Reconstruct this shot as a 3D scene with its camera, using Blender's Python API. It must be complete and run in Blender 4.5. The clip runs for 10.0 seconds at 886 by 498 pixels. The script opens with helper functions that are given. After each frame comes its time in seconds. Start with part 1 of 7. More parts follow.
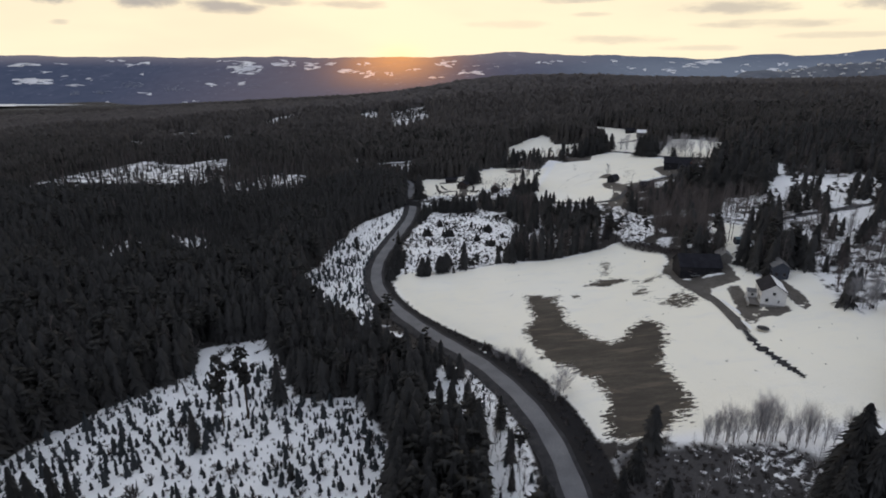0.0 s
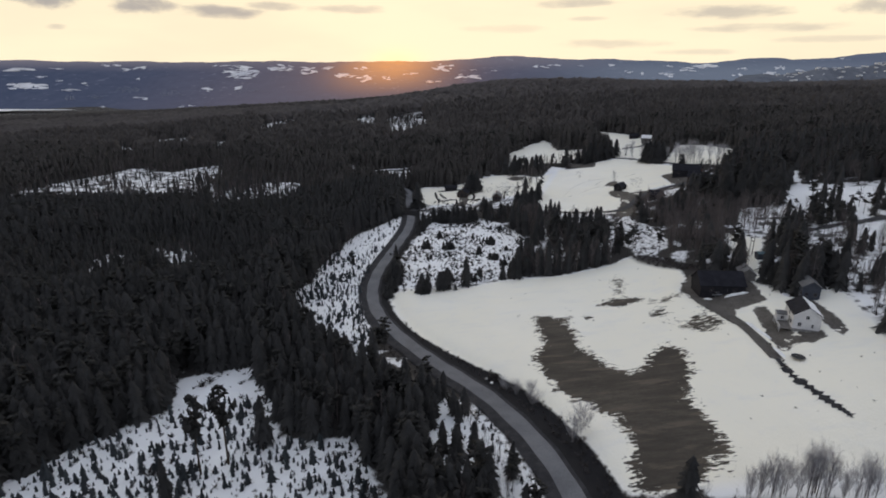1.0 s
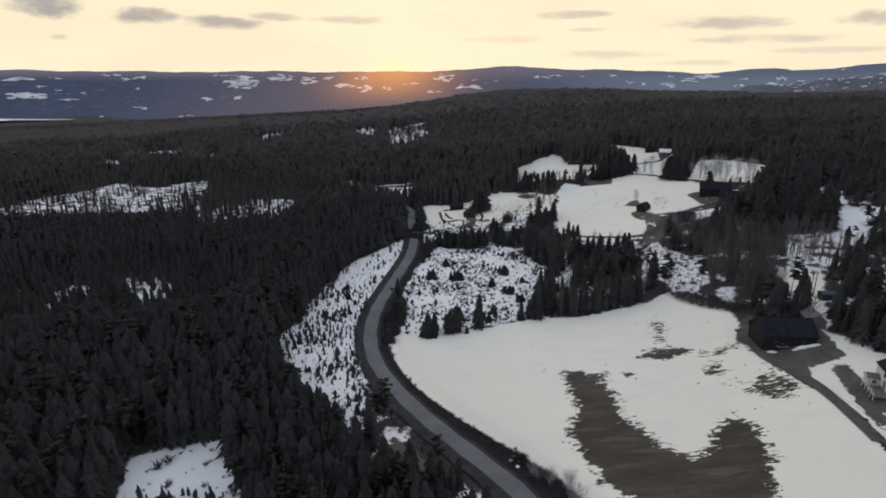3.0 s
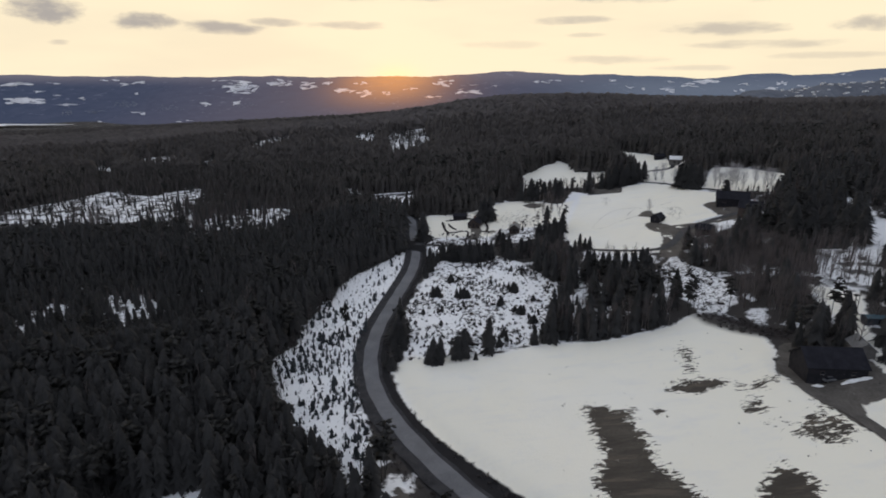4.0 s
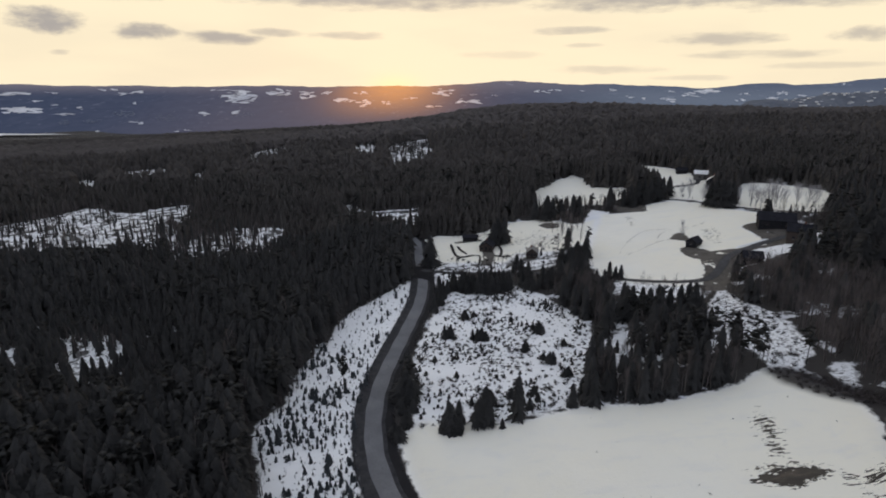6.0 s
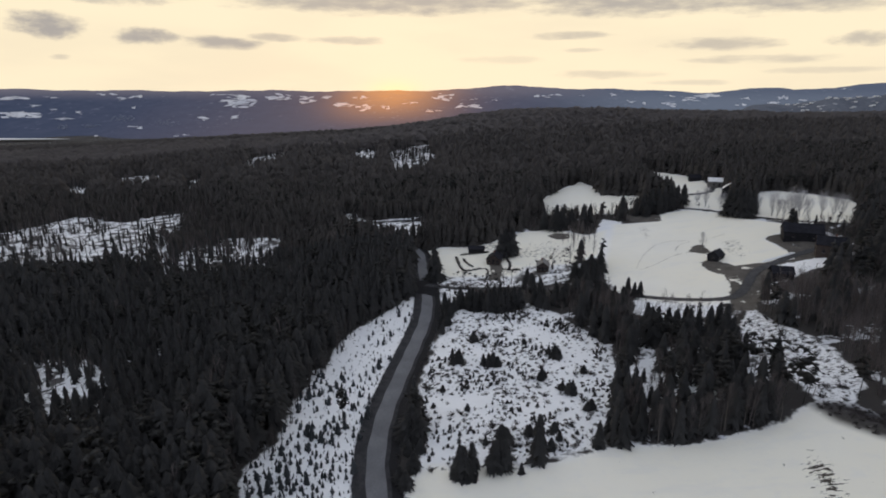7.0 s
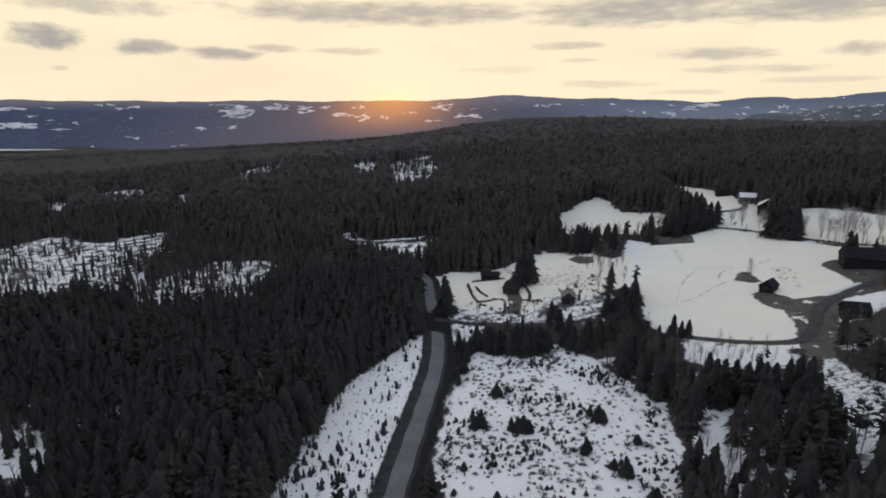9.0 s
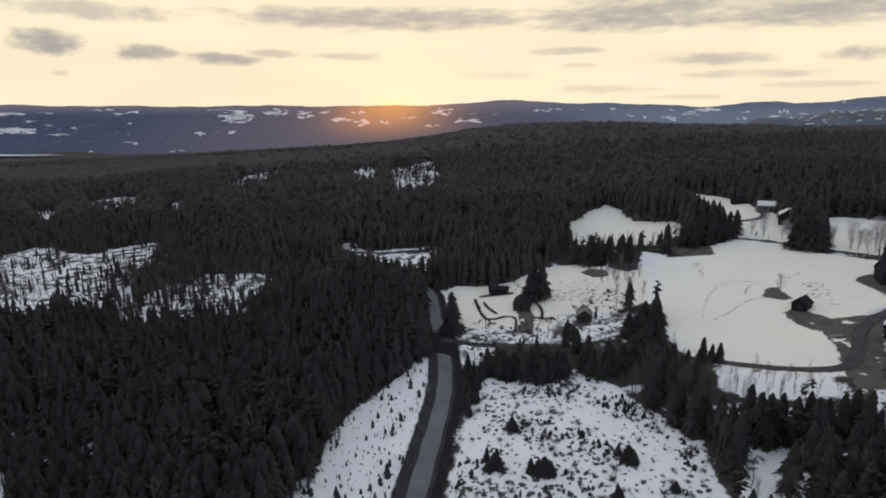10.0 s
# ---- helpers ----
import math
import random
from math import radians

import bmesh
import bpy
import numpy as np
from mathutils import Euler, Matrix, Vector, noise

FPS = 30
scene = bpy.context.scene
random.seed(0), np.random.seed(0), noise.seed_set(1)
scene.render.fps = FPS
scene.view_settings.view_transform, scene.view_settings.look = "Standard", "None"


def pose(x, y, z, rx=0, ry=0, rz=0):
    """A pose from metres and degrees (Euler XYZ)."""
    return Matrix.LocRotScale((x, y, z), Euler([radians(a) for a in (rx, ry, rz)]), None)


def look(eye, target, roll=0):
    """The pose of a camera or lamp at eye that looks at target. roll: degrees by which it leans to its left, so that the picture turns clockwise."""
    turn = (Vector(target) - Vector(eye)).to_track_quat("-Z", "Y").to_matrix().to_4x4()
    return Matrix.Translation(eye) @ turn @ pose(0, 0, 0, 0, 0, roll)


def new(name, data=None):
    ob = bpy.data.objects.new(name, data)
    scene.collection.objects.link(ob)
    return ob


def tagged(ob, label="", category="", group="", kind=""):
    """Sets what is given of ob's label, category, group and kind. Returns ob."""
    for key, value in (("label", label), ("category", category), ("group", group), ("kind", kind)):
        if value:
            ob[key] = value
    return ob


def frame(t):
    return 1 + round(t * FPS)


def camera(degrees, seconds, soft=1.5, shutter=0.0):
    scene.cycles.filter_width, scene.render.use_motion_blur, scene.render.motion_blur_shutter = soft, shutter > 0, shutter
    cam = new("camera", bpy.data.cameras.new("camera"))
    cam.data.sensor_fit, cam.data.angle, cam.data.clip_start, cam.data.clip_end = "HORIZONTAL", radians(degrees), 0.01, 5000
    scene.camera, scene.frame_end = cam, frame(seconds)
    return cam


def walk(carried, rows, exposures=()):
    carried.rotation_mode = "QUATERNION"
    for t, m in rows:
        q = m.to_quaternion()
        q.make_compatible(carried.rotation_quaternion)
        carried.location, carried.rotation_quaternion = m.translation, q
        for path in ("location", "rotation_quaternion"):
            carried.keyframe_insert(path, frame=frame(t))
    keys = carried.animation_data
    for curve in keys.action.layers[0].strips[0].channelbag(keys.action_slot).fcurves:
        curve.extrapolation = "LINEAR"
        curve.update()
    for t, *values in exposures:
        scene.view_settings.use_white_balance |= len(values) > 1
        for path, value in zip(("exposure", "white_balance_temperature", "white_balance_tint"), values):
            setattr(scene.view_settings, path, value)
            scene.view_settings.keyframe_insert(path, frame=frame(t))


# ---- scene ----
cam = camera(76.3, 10.0, soft=1.85)
METRES, EYE, TILT, LEAN, TURN = 162.0, 84.0, -18.6, 0.0, 0.0
ROWS = [
    (0.0, 0.0, 0.0, 0.0, 0.0, 0.0, 0.0),
    (0.5, -0.0039, 0.0464, 0.0142, -0.13, 0.2, 0.09),
    (1.0, -0.0078, 0.0926, 0.0282, -0.25, 0.39, 0.16),
    (1.5, -0.0114, 0.1386, 0.0424, -0.36, 0.62, 0.18),
    (2.0, -0.0152, 0.1848, 0.057, -0.42, 0.86, 0.17),
    (2.5, -0.0203, 0.2316, 0.0714, -0.23, 1.1, 0.07),
    (4.0, -0.0402, 0.374, 0.115, -0.33, 1.81, 0.12),
    (4.5, -0.0474, 0.4223, 0.1299, -0.31, 2.04, 0.1),
    (5.0, -0.0551, 0.4704, 0.1449, -0.35, 2.25, 0.15),
    (5.5, -0.0626, 0.5188, 0.1595, -0.4, 2.5, 0.14),
    (7.0, -0.0856, 0.6615, 0.2043, -0.46, 3.16, 0.14),
    (7.5, -0.0934, 0.7095, 0.2189, -0.51, 3.43, 0.14),
    (8.0, -0.1007, 0.7572, 0.234, -0.54, 3.65, 0.18),
    (8.5, -0.1082, 0.8049, 0.2486, -0.56, 3.86, 0.27),
    (9.0, -0.1154, 0.8525, 0.2635, -0.58, 4.1, 0.3),
    (9.5, -0.1229, 0.8996, 0.2782, -0.58, 4.32, 0.35),
    (10.0, -0.1302, 0.9468, 0.293, -0.62, 4.57, 0.36),
]
walk(cam, [(t, pose(0, 0, EYE, TILT, LEAN, TURN) @ pose(METRES * x, METRES * y, METRES * z, 90 + pitch, roll, yaw)) for t, x, y, z, yaw, pitch, roll in ROWS],
     exposures=[(0.0, 0.09), (2.5, 0.05), (4.5, 0.0), (7.0, -0.01), (10.0, 0.0)])

# ---- world and light: an evening sky under thin bright cloud, the sun going down behind the far hills ----
SUN_AZ, SUN_EL = -4.3, 1.2          # degrees from north (y) to the east, and above the horizon
SKY_GAIN = 1.0


class Nodes:
    """Short hand for node trees."""
    def __init__(self, tree):
        self.tree = tree

    def add(self, kind, **values):
        n = self.tree.nodes.new(kind)
        for key, value in values.items():
            setattr(n, key, value)
        return n

    def put(self, socket, value):
        if isinstance(value, bpy.types.NodeSocket):
            self.tree.links.new(value, socket)
        elif value is not None:
            if isinstance(value, (tuple, list)) and len(value) == 3 and len(socket.default_value) == 4:
                value = (*value, 1)
            socket.default_value = value

    def math(self, op, a, b=None, c=None, clamp=False):
        n = self.add("ShaderNodeMath", operation=op, use_clamp=clamp)
        for s, v in zip(n.inputs, (a, b, c)):
            self.put(s, v)
        return n.outputs[0]

    def ramp(self, v, lo, hi, a=0.0, b=1.0):
        n = self.add("ShaderNodeMapRange", interpolation_type="SMOOTHSTEP")
        for i, x in enumerate((v, lo, hi, a, b)):
            self.put(n.inputs[i], x)
        return n.outputs[0]

    def mix(self, f, a, b, blend="MIX"):
        n = self.add("ShaderNodeMix", data_type="RGBA", blend_type=blend)
        self.put(n.inputs[0], f), self.put(n.inputs[6], a), self.put(n.inputs[7], b)
        return n.outputs[2]

    def noise(self, v, scale, detail=3.0, rough=0.55, stretch=None, w=None):
        if stretch:
            m = self.add("ShaderNodeMapping")
            self.put(m.inputs[0], v)
            m.inputs["Scale"].default_value = stretch[0]
            m.inputs["Rotation"].default_value = (0, 0, radians(stretch[1]))
            v = m.outputs[0]
        n = self.add("ShaderNodeTexNoise")
        self.put(n.inputs["Vector"], v)
        n.inputs["Scale"].default_value, n.inputs["Detail"].default_value, n.inputs["Roughness"].default_value = scale, detail, rough
        return n.outputs["Fac"]


world = bpy.data.worlds.new("evening_sky")
scene.world = world
world.use_nodes = True
world.node_tree.nodes.clear()
k = Nodes(world.node_tree)
way = k.add("ShaderNodeTexCoord").outputs["Generated"]
sep = k.add("ShaderNodeSeparateXYZ")
k.put(sep.inputs[0], way)
dx, dy, dz = sep.outputs
az = k.math("MULTIPLY", k.math("ARCTAN2", dx, dy), 57.2958)
el = k.math("MULTIPLY", k.math("ARCSINE", dz), 57.2958)
sky = k.add("ShaderNodeTexSky", sky_type="NISHITA", sun_disc=False, sun_elevation=radians(SUN_EL), sun_rotation=radians(SUN_AZ))
# the veil of high cloud: cream towards the sun, blue-grey high up and behind
veil = k.mix(k.ramp(el, 10, 50), (1.10, 0.95, 0.68), (0.69, 0.77, 0.92))
veil = k.mix(k.ramp(k.math("ABSOLUTE", k.math("SUBTRACT", az, SUN_AZ)), 40, 130), veil, (0.55, 0.62, 0.77))
flat = k.add("ShaderNodeCombineXYZ")
k.put(flat.inputs[0], az), k.put(flat.inputs[1], k.math("MULTIPLY", el, 4.0))
wisps = k.noise(flat.outputs[0], 0.045, 4.0, 0.5)
veil = k.mix(k.ramp(wisps, 0.42, 0.66, 0.0, 0.2), veil, (0.72, 0.62, 0.50))
# grey clouds: azimuth, elevation, half width, half height in degrees, depth of grey
CLOUDS = [(-32.8, 5.18, 2.9, 1.15, 0.95), (-25.8, 4.67, 2.7, 0.83, 0.9), (-19.4, 4.35, 3.8, 0.68, 0.85), (-15.4, 4.93, 2.8, 0.44, 0.6), (-8.4, 4.8, 3.7, 0.46, 0.5), (-32.3, 2.83, 0.9, 0.26, 0.5), (-29.9, 7.78, 7.5, 0.85, 0.6),
          (-4.8, 8.13, 17.5, 1.18, 0.8), (18.7, 8.1, 12, 1.69, 0.85), (32.6, 7.53, 10, 1.43, 0.85), (12.3, 5.16, 4.4, 0.4, 0.55), (25.6, 4.14, 5.2, 0.61, 0.6), (36.2, 4.19, 3.2, 0.72, 0.65), (29, 2.82, 6.4, 0.42, 0.45),
          (13.4, 3.88, 2.1, 0.25, 0.35), (16.1, 1.7, 5.6, 0.46, 0.35), (23.1, 0.92, 3.8, 0.3, 0.3), (33, 1.81, 4.7, 0.31, 0.3), (6, 3.1, 4.3, 0.42, 0.2), (26.6, 2.98, 2.7, 0.28, 0.35)]
soft = k.add("ShaderNodeCombineXYZ")
k.put(soft.inputs[0], az), k.put(soft.inputs[1], k.math("MULTIPLY", el, 2.2))
tuft = k.noise(soft.outputs[0], 0.42, 6.0, 0.62)
puff = k.noise(flat.outputs[0], 0.30, 6.0, 0.58)
cover = 0.0
for a, e, w, h, d in CLOUDS:
    u = k.math("DIVIDE", k.math("SUBTRACT", az, a), w)
    v = k.math("DIVIDE", k.math("SUBTRACT", el, e), h)
    r = k.math("ADD", k.math("MULTIPLY", u, u), k.math("MULTIPLY", v, v))
    r = k.math("ADD", r, k.math("MULTIPLY", k.math("SUBTRACT", tuft if h > 0.7 and w < 8 else puff, 0.5), 2.6 if w < 8 else 2.2))
    cover = k.math("MAXIMUM", cover, k.math("MULTIPLY", k.ramp(r, 1.15, -0.15), d))
# broken cloud over the rest of the sky
high = k.math("MULTIPLY", k.ramp(wisps, 0.46, 0.60), k.ramp(el, 14, 22, 0.0, 0.45))
cover = k.math("MAXIMUM", cover, high)
paint = k.mix(cover, veil, (0.43, 0.40, 0.385))
# the glow round the sunken sun
u = k.math("DIVIDE", k.math("SUBTRACT", az, SUN_AZ), 2.4)
v = k.math("DIVIDE", k.math("SUBTRACT", el, 0.0), 1.1)
glow = k.math("POWER", 2.718, k.math("MULTIPLY", k.math("ADD", k.math("MULTIPLY", u, u), k.math("MULTIPLY", v, v)), -1.0))
paint = k.mix(k.math("MULTIPLY", glow, 0.85), paint, (1.6, 1.06, 0.56))
paint = k.mix(k.ramp(el, -2.0, 0.0), (0.25, 0.25, 0.28), paint)
thin = k.add("ShaderNodeBackground")
k.put(thin.inputs[0], sky.outputs[0]), k.put(thin.inputs[1], 0.05)
thick = k.add("ShaderNodeBackground")
k.put(thick.inputs[0], paint), k.put(thick.inputs[1], SKY_GAIN)
both = k.add("ShaderNodeMixShader")
k.put(both.inputs[0], 0.93), k.put(both.inputs[1], thin.outputs[0]), k.put(both.inputs[2], thick.outputs[0])
k.put(k.add("ShaderNodeOutputWorld").inputs[0], both.outputs[0])

sun = new("sun", bpy.data.lights.new("sun", "SUN"))
sun.data.energy, sun.data.angle, sun.data.color = 0.5, radians(10), (1.0, 0.72, 0.45)
sun.matrix_world = look((0, 0, 0), (-math.sin(radians(SUN_AZ)), -math.cos(radians(SUN_AZ)), -math.tan(radians(3.5))))


# ---- materials ----
def material(name, base, other, rough=0.85, scale=1.0, bump=0.3, metal=0.0, fine=8.0, piece=0.0, stretch=None, spec=0.3, leafy=0.0):
    m = bpy.data.materials.new(name)
    m.use_nodes = True
    k = Nodes(m.node_tree)
    b = m.node_tree.nodes["Principled BSDF"]
    v = k.add("ShaderNodeTexCoord").outputs["Object"]
    a, c = k.noise(v, scale, 4, 0.6, stretch), k.noise(v, scale * fine, 3, 0.6)
    col = k.mix(k.ramp(a, 0.3, 0.7), base, other)
    col = k.mix(k.ramp(c, 0.25, 0.75, 0.0, 0.45), col, tuple(x * 0.55 for x in base))
    if piece:
        g = k.add("ShaderNodeAttribute", attribute_name="tone").outputs["Fac"]
        o = k.add("ShaderNodeObjectInfo").outputs["Random"]
        r = k.math("FRACT", k.math("ADD", g, o))
        col = k.mix(k.math("MULTIPLY", r, piece), col, tuple(x * 1.9 + 0.004 for x in other))
    k.put(b.inputs["Base Color"], col)
    k.put(b.inputs["Roughness"], k.ramp(c, 0.2, 0.8, max(0.0, rough - 0.12), min(1.0, rough + 0.1)))
    b.inputs["Metallic"].default_value = metal
    b.inputs["Specular IOR Level"].default_value = spec
    if bump:
        n = k.add("ShaderNodeBump")
        n.inputs["Strength"].default_value = bump
        n.inputs["Distance"].default_value = 0.05
        k.put(n.inputs["Height"], c)
        k.put(b.inputs["Normal"], n.outputs[0])
    if leafy:
        # needles and twigs let part of the light through
        t = k.add("ShaderNodeBsdfTranslucent")
        k.put(t.inputs[0], col)
        mixed = k.add("ShaderNodeMixShader")
        k.put(mixed.inputs[0], leafy), k.put(mixed.inputs[1], b.outputs[0]), k.put(mixed.inputs[2], t.outputs[0])
        k.put(m.node_tree.nodes["Material Output"].inputs[0], mixed.outputs[0])
    return m


NEEDLES = material("spruce_needles", (0.066, 0.0655, 0.066), (0.091, 0.089, 0.088), 0.9, 0.25, 0.0, fine=16, piece=0.22, spec=0.1, leafy=0.5)
SAPLING = material("young_spruce_needles", (0.058, 0.066, 0.073), (0.078, 0.086, 0.092), 0.9, 0.6, 0.0, fine=6, piece=0.25, spec=0.1, leafy=0.35)
# next three: foliage colour lightened for farther woods, haze put into the colour
HAZED = material("haze_lightened_woods", (0.084, 0.078, 0.075), (0.117, 0.108, 0.101), 0.9, 0.02, 0.0, fine=6, piece=0.22, spec=0.1, leafy=0.5)
HAZED_RIDGE = material("ridge_woods", (0.135, 0.122, 0.120), (0.175, 0.158, 0.153), 0.9, 0.012, 0.0, fine=6, piece=0.15, spec=0.05, leafy=0.5)
HAZED_SLOPE = material("haze_lightened_slope", (0.098, 0.090, 0.087), (0.135, 0.122, 0.115), 0.9, 0.015, 0.0, fine=6, piece=0.22, spec=0.05, leafy=0.5)
PINE = material("pine_needles", (0.066, 0.0655, 0.064), (0.089, 0.087, 0.083), 0.9, 0.25, 0.0, fine=16, piece=0.3, spec=0.1, leafy=0.5)
BARK = material("conifer_bark", (0.060, 0.045, 0.035), (0.11, 0.085, 0.065), 0.95, 1.5, 0.5, spec=0.1)
TWIGS = material("bare_twigs", (0.092, 0.080, 0.080), (0.15, 0.132, 0.13), 0.95, 1.0, 0.0, piece=0.3, spec=0.1, leafy=0.25)
FROST = material("pale_twigs", (0.32, 0.315, 0.34), (0.42, 0.415, 0.44), 0.95, 1.0, 0.0, piece=0.2, spec=0.1, leafy=0.35)
BIRCH = material("birch_bark", (0.20, 0.18, 0.165), (0.12, 0.10, 0.09), 0.9, 1.2, 0.2, spec=0.1)
BRUSH = material("brush", (0.048, 0.043, 0.043), (0.080, 0.072, 0.070), 0.95, 0.8, 0.0, piece=0.35, spec=0.1)
ASPHALT = material("asphalt", (0.118, 0.122, 0.136), (0.172, 0.175, 0.190), 0.8, 0.12, 0.3, fine=30)
GRAVEL = material("wet_gravel", (0.034, 0.034, 0.038), (0.060, 0.060, 0.064), 0.9, 0.35, 0.6, fine=10, spec=0.05)
TRACK = material("muddy_gravel", (0.088, 0.081, 0.075), (0.13, 0.12, 0.11), 0.85, 0.3, 0.5, fine=9, spec=0.1)
WETROAD = material("wet_dirt_road", (0.050, 0.050, 0.055), (0.082, 0.081, 0.086), 0.8, 0.3, 0.5, fine=9, spec=0.12)
WHITE = material("white_boards", (0.74, 0.73, 0.72), (0.66, 0.65, 0.64), 0.6, 0.8, 0.15)
DARKWOOD = material("dark_tarred_boards", (0.020, 0.020, 0.024), (0.036, 0.034, 0.038), 0.8, 0.7, 0.3, spec=0.08)
BROWNWOOD = material("brown_boards", (0.050, 0.038, 0.034), (0.075, 0.056, 0.048), 0.8, 0.7, 0.3)
BLUEWOOD = material("blue_grey_boards", (0.045, 0.052, 0.070), (0.065, 0.072, 0.092), 0.75, 0.7, 0.3)
GREYWOOD = material("weathered_boards", (0.20, 0.19, 0.18), (0.13, 0.12, 0.115), 0.85, 0.8, 0.4)
BLUEROOF = material("teal_roof_sheet", (0.050, 0.095, 0.120), (0.075, 0.125, 0.15), 0.55, 0.6, 0.2)
ROOF = material("black_roof_tiles", (0.018, 0.018, 0.023), (0.030, 0.030, 0.037), 0.8, 0.6, 0.3, spec=0.06)
GREYROOF = material("grey_roof_sheet", (0.12, 0.12, 0.125), (0.20, 0.20, 0.205), 0.6, 0.4, 0.2)
SNOW = material("snow", (0.88, 0.88, 0.87), (0.83, 0.835, 0.84), 0.75, 0.25, 0.3, fine=7)
CONCRETE = material("concrete", (0.30, 0.295, 0.285), (0.23, 0.225, 0.22), 0.85, 0.8, 0.3)
BRICK = material("chimney_brick", (0.16, 0.075, 0.055), (0.22, 0.11, 0.08), 0.85, 1.5, 0.3)
RUBBER = material("black_mat", (0.015, 0.015, 0.018), (0.03, 0.03, 0.034), 0.7, 1.0, 0.1)
STEEL = material("galvanised_steel", (0.35, 0.36, 0.37), (0.28, 0.285, 0.29), 0.4, 2.0, 0.0, metal=0.8)
GLASS = bpy.data.materials.new("window_glass")
GLASS.use_nodes = True
GLASS.node_tree.nodes["Principled BSDF"].inputs["Base Color"].default_value = (0.02, 0.022, 0.028, 1)
GLASS.node_tree.nodes["Principled BSDF"].inputs["Roughness"].default_value = 0.06

# ---- the plan: clearings, fields, roads (metres) ----
MAIN_ROAD = [(30, -120), (29, -40), (27.5, 30), (26.6, 60), (26.4, 89.3), (25.2, 106.9), (20.8, 124.4), (12.4, 142.8), (8.9, 148.3), (0.6, 160.2), (-9.6, 174.6), (-19.5, 191.8), (-24.8, 205), (-27.6, 216.5), (-29.3, 231),
             (-28.8, 249), (-26.1, 267.5), (-21.9, 294), (-19.0, 312.6), (-18.3, 335), (-19.8, 356), (-21.6, 374), (-22.5, 392), (-24, 406), (-31, 420), (-48, 431), (-75, 438), (-105, 441)]
SIDE_ROAD = [(-19.5, 352), (-8, 346), *[(-0.0, 343.8)], (30, 338), (48, 326), *[(64.8, 314.4), (75.5, 307.3), (86.3, 302.6), (94.5, 303.3), (102.2, 311.7), (110.2, 323.0), (121.3, 329.5), (135.9, 335.9), (149.5, 341.5)]]
FARM_TRACK = [(85.1, 198.5), (82.0, 182.5), (87.4, 172.7), (87.2, 156.7), (85.7, 143.6)]
FIELD = [(-22.2, 219.7), (-15.4, 224.9), (3.8, 221.0), (28.1, 226.8), (43.4, 225.2), (61.5, 226.7), (76.6, 233.6), (82.7, 226.4), (88.6, 213.6), (86.8, 204.2), (80.3, 192.8), (83.2, 188.1), (100.5, 187.2), (107.4, 200.6), (112.2, 223.6), (119.6, 244.1), (127.9, 229.6), (114.3, 207.2), (107.6, 191.0), (107.7, 178.5), (112.6, 173.9), (121.1, 184.8), (123.5, 175.5), (117.9, 152.7), (119.0, 144.8), (128.1, 149.4), (117.3, 121.0), (94.4, 102.3), (86.7, 102.7), (75.8, 104.2), (64.4, 105.6), (55.6, 105.1), (45.3, 103.8), (39.2, 103.7), (36.5, 105.1), (34.9, 106.3), (32.7, 112.9), (30.9, 120.2), (29.4, 126.8), (24.9, 130.4), (18.9, 143.6), (13.2, 154.5), (2.9, 162.0), (-8.7, 179.9), (-17.3, 201.9)]
BROWN = [(29.8, 190.0), (35.1, 188.5), (40.6, 185.3), (39.9, 176.9), (40.8, 163.1), (44.8, 154.0), (49.2, 148.5), (52.8, 149.4), (56.7, 156.7), (63.0, 160.5), (66.2, 157.0), (66.1, 150.1), (63.0, 143.8), (59.1, 135.1), (59.5, 126.3), (59.2, 118.7), (60.0, 115.0), (56.6, 112.2), (53.4, 110.6), (49.8, 106.0), (45.5, 104.1), (40.6, 104.5), (37.4, 106.9), (37.5, 112.2), (40.5, 117.4), (41.2, 122.1), (39.4, 129.1), (35.0, 135.8), (29.8, 141.5), (26.1, 154.6), (26.0, 162.5), (29.9, 168.0), (29.7, 179.7)]
THAW = [[(68.0, 189.2), (73.6, 192.3), (81.0, 192.0), (82.4, 189.5), (75.5, 187.3), (70.9, 186.8)], [(51.6, 196.1), (58.9, 198.1), (69.8, 194.3), (70.3, 191.2), (61.3, 191.9), (54.4, 192.8)], [(70.1, 170.5), (77.5, 175.5), (83.9, 174.0), (84.0, 166.9), (78.3, 163.1), (72.7, 165.5)], [(62.1, 212.2), (66.1, 217.3), (67.6, 211.1), (63.3, 198.8), (60.2, 200.0)], [(65.6, 182.6), (71.3, 185.2), (72.6, 180.4), (68.1, 178.5)],
        [(67.1, 175.4), (71.9, 175.6), (71.8, 172.8), (67.1, 172.5)], [(79.1, 180.0), (84.0, 180.1), (85.4, 174.4), (80.2, 175.4)], [(50.0, 111.6), (55.0, 113.0), (60.1, 114.3), (56.7, 108.3), (51.9, 108.3)], [(94.1, 404.5), (96.7, 405.3), (93.8, 391.2), (90.5, 386.1)]]
BARE_SLIVERS = [[(51.6, 193.8), (58.5, 194.8), (64.4, 195.5), (69.2, 192.2), (64.3, 191.1), (59.3, 189.9), (54.1, 191.5)], [(65.2, 180.3), (68.4, 182.0), (71.3, 180.5), (69.2, 178.5)], [(65.3, 179.8), (68.4, 181.7), (70.8, 180.5), (69.3, 178.9)], [(45.1, 183.6), (47.7, 185.2), (48.9, 183.4), (46.4, 181.9)]]
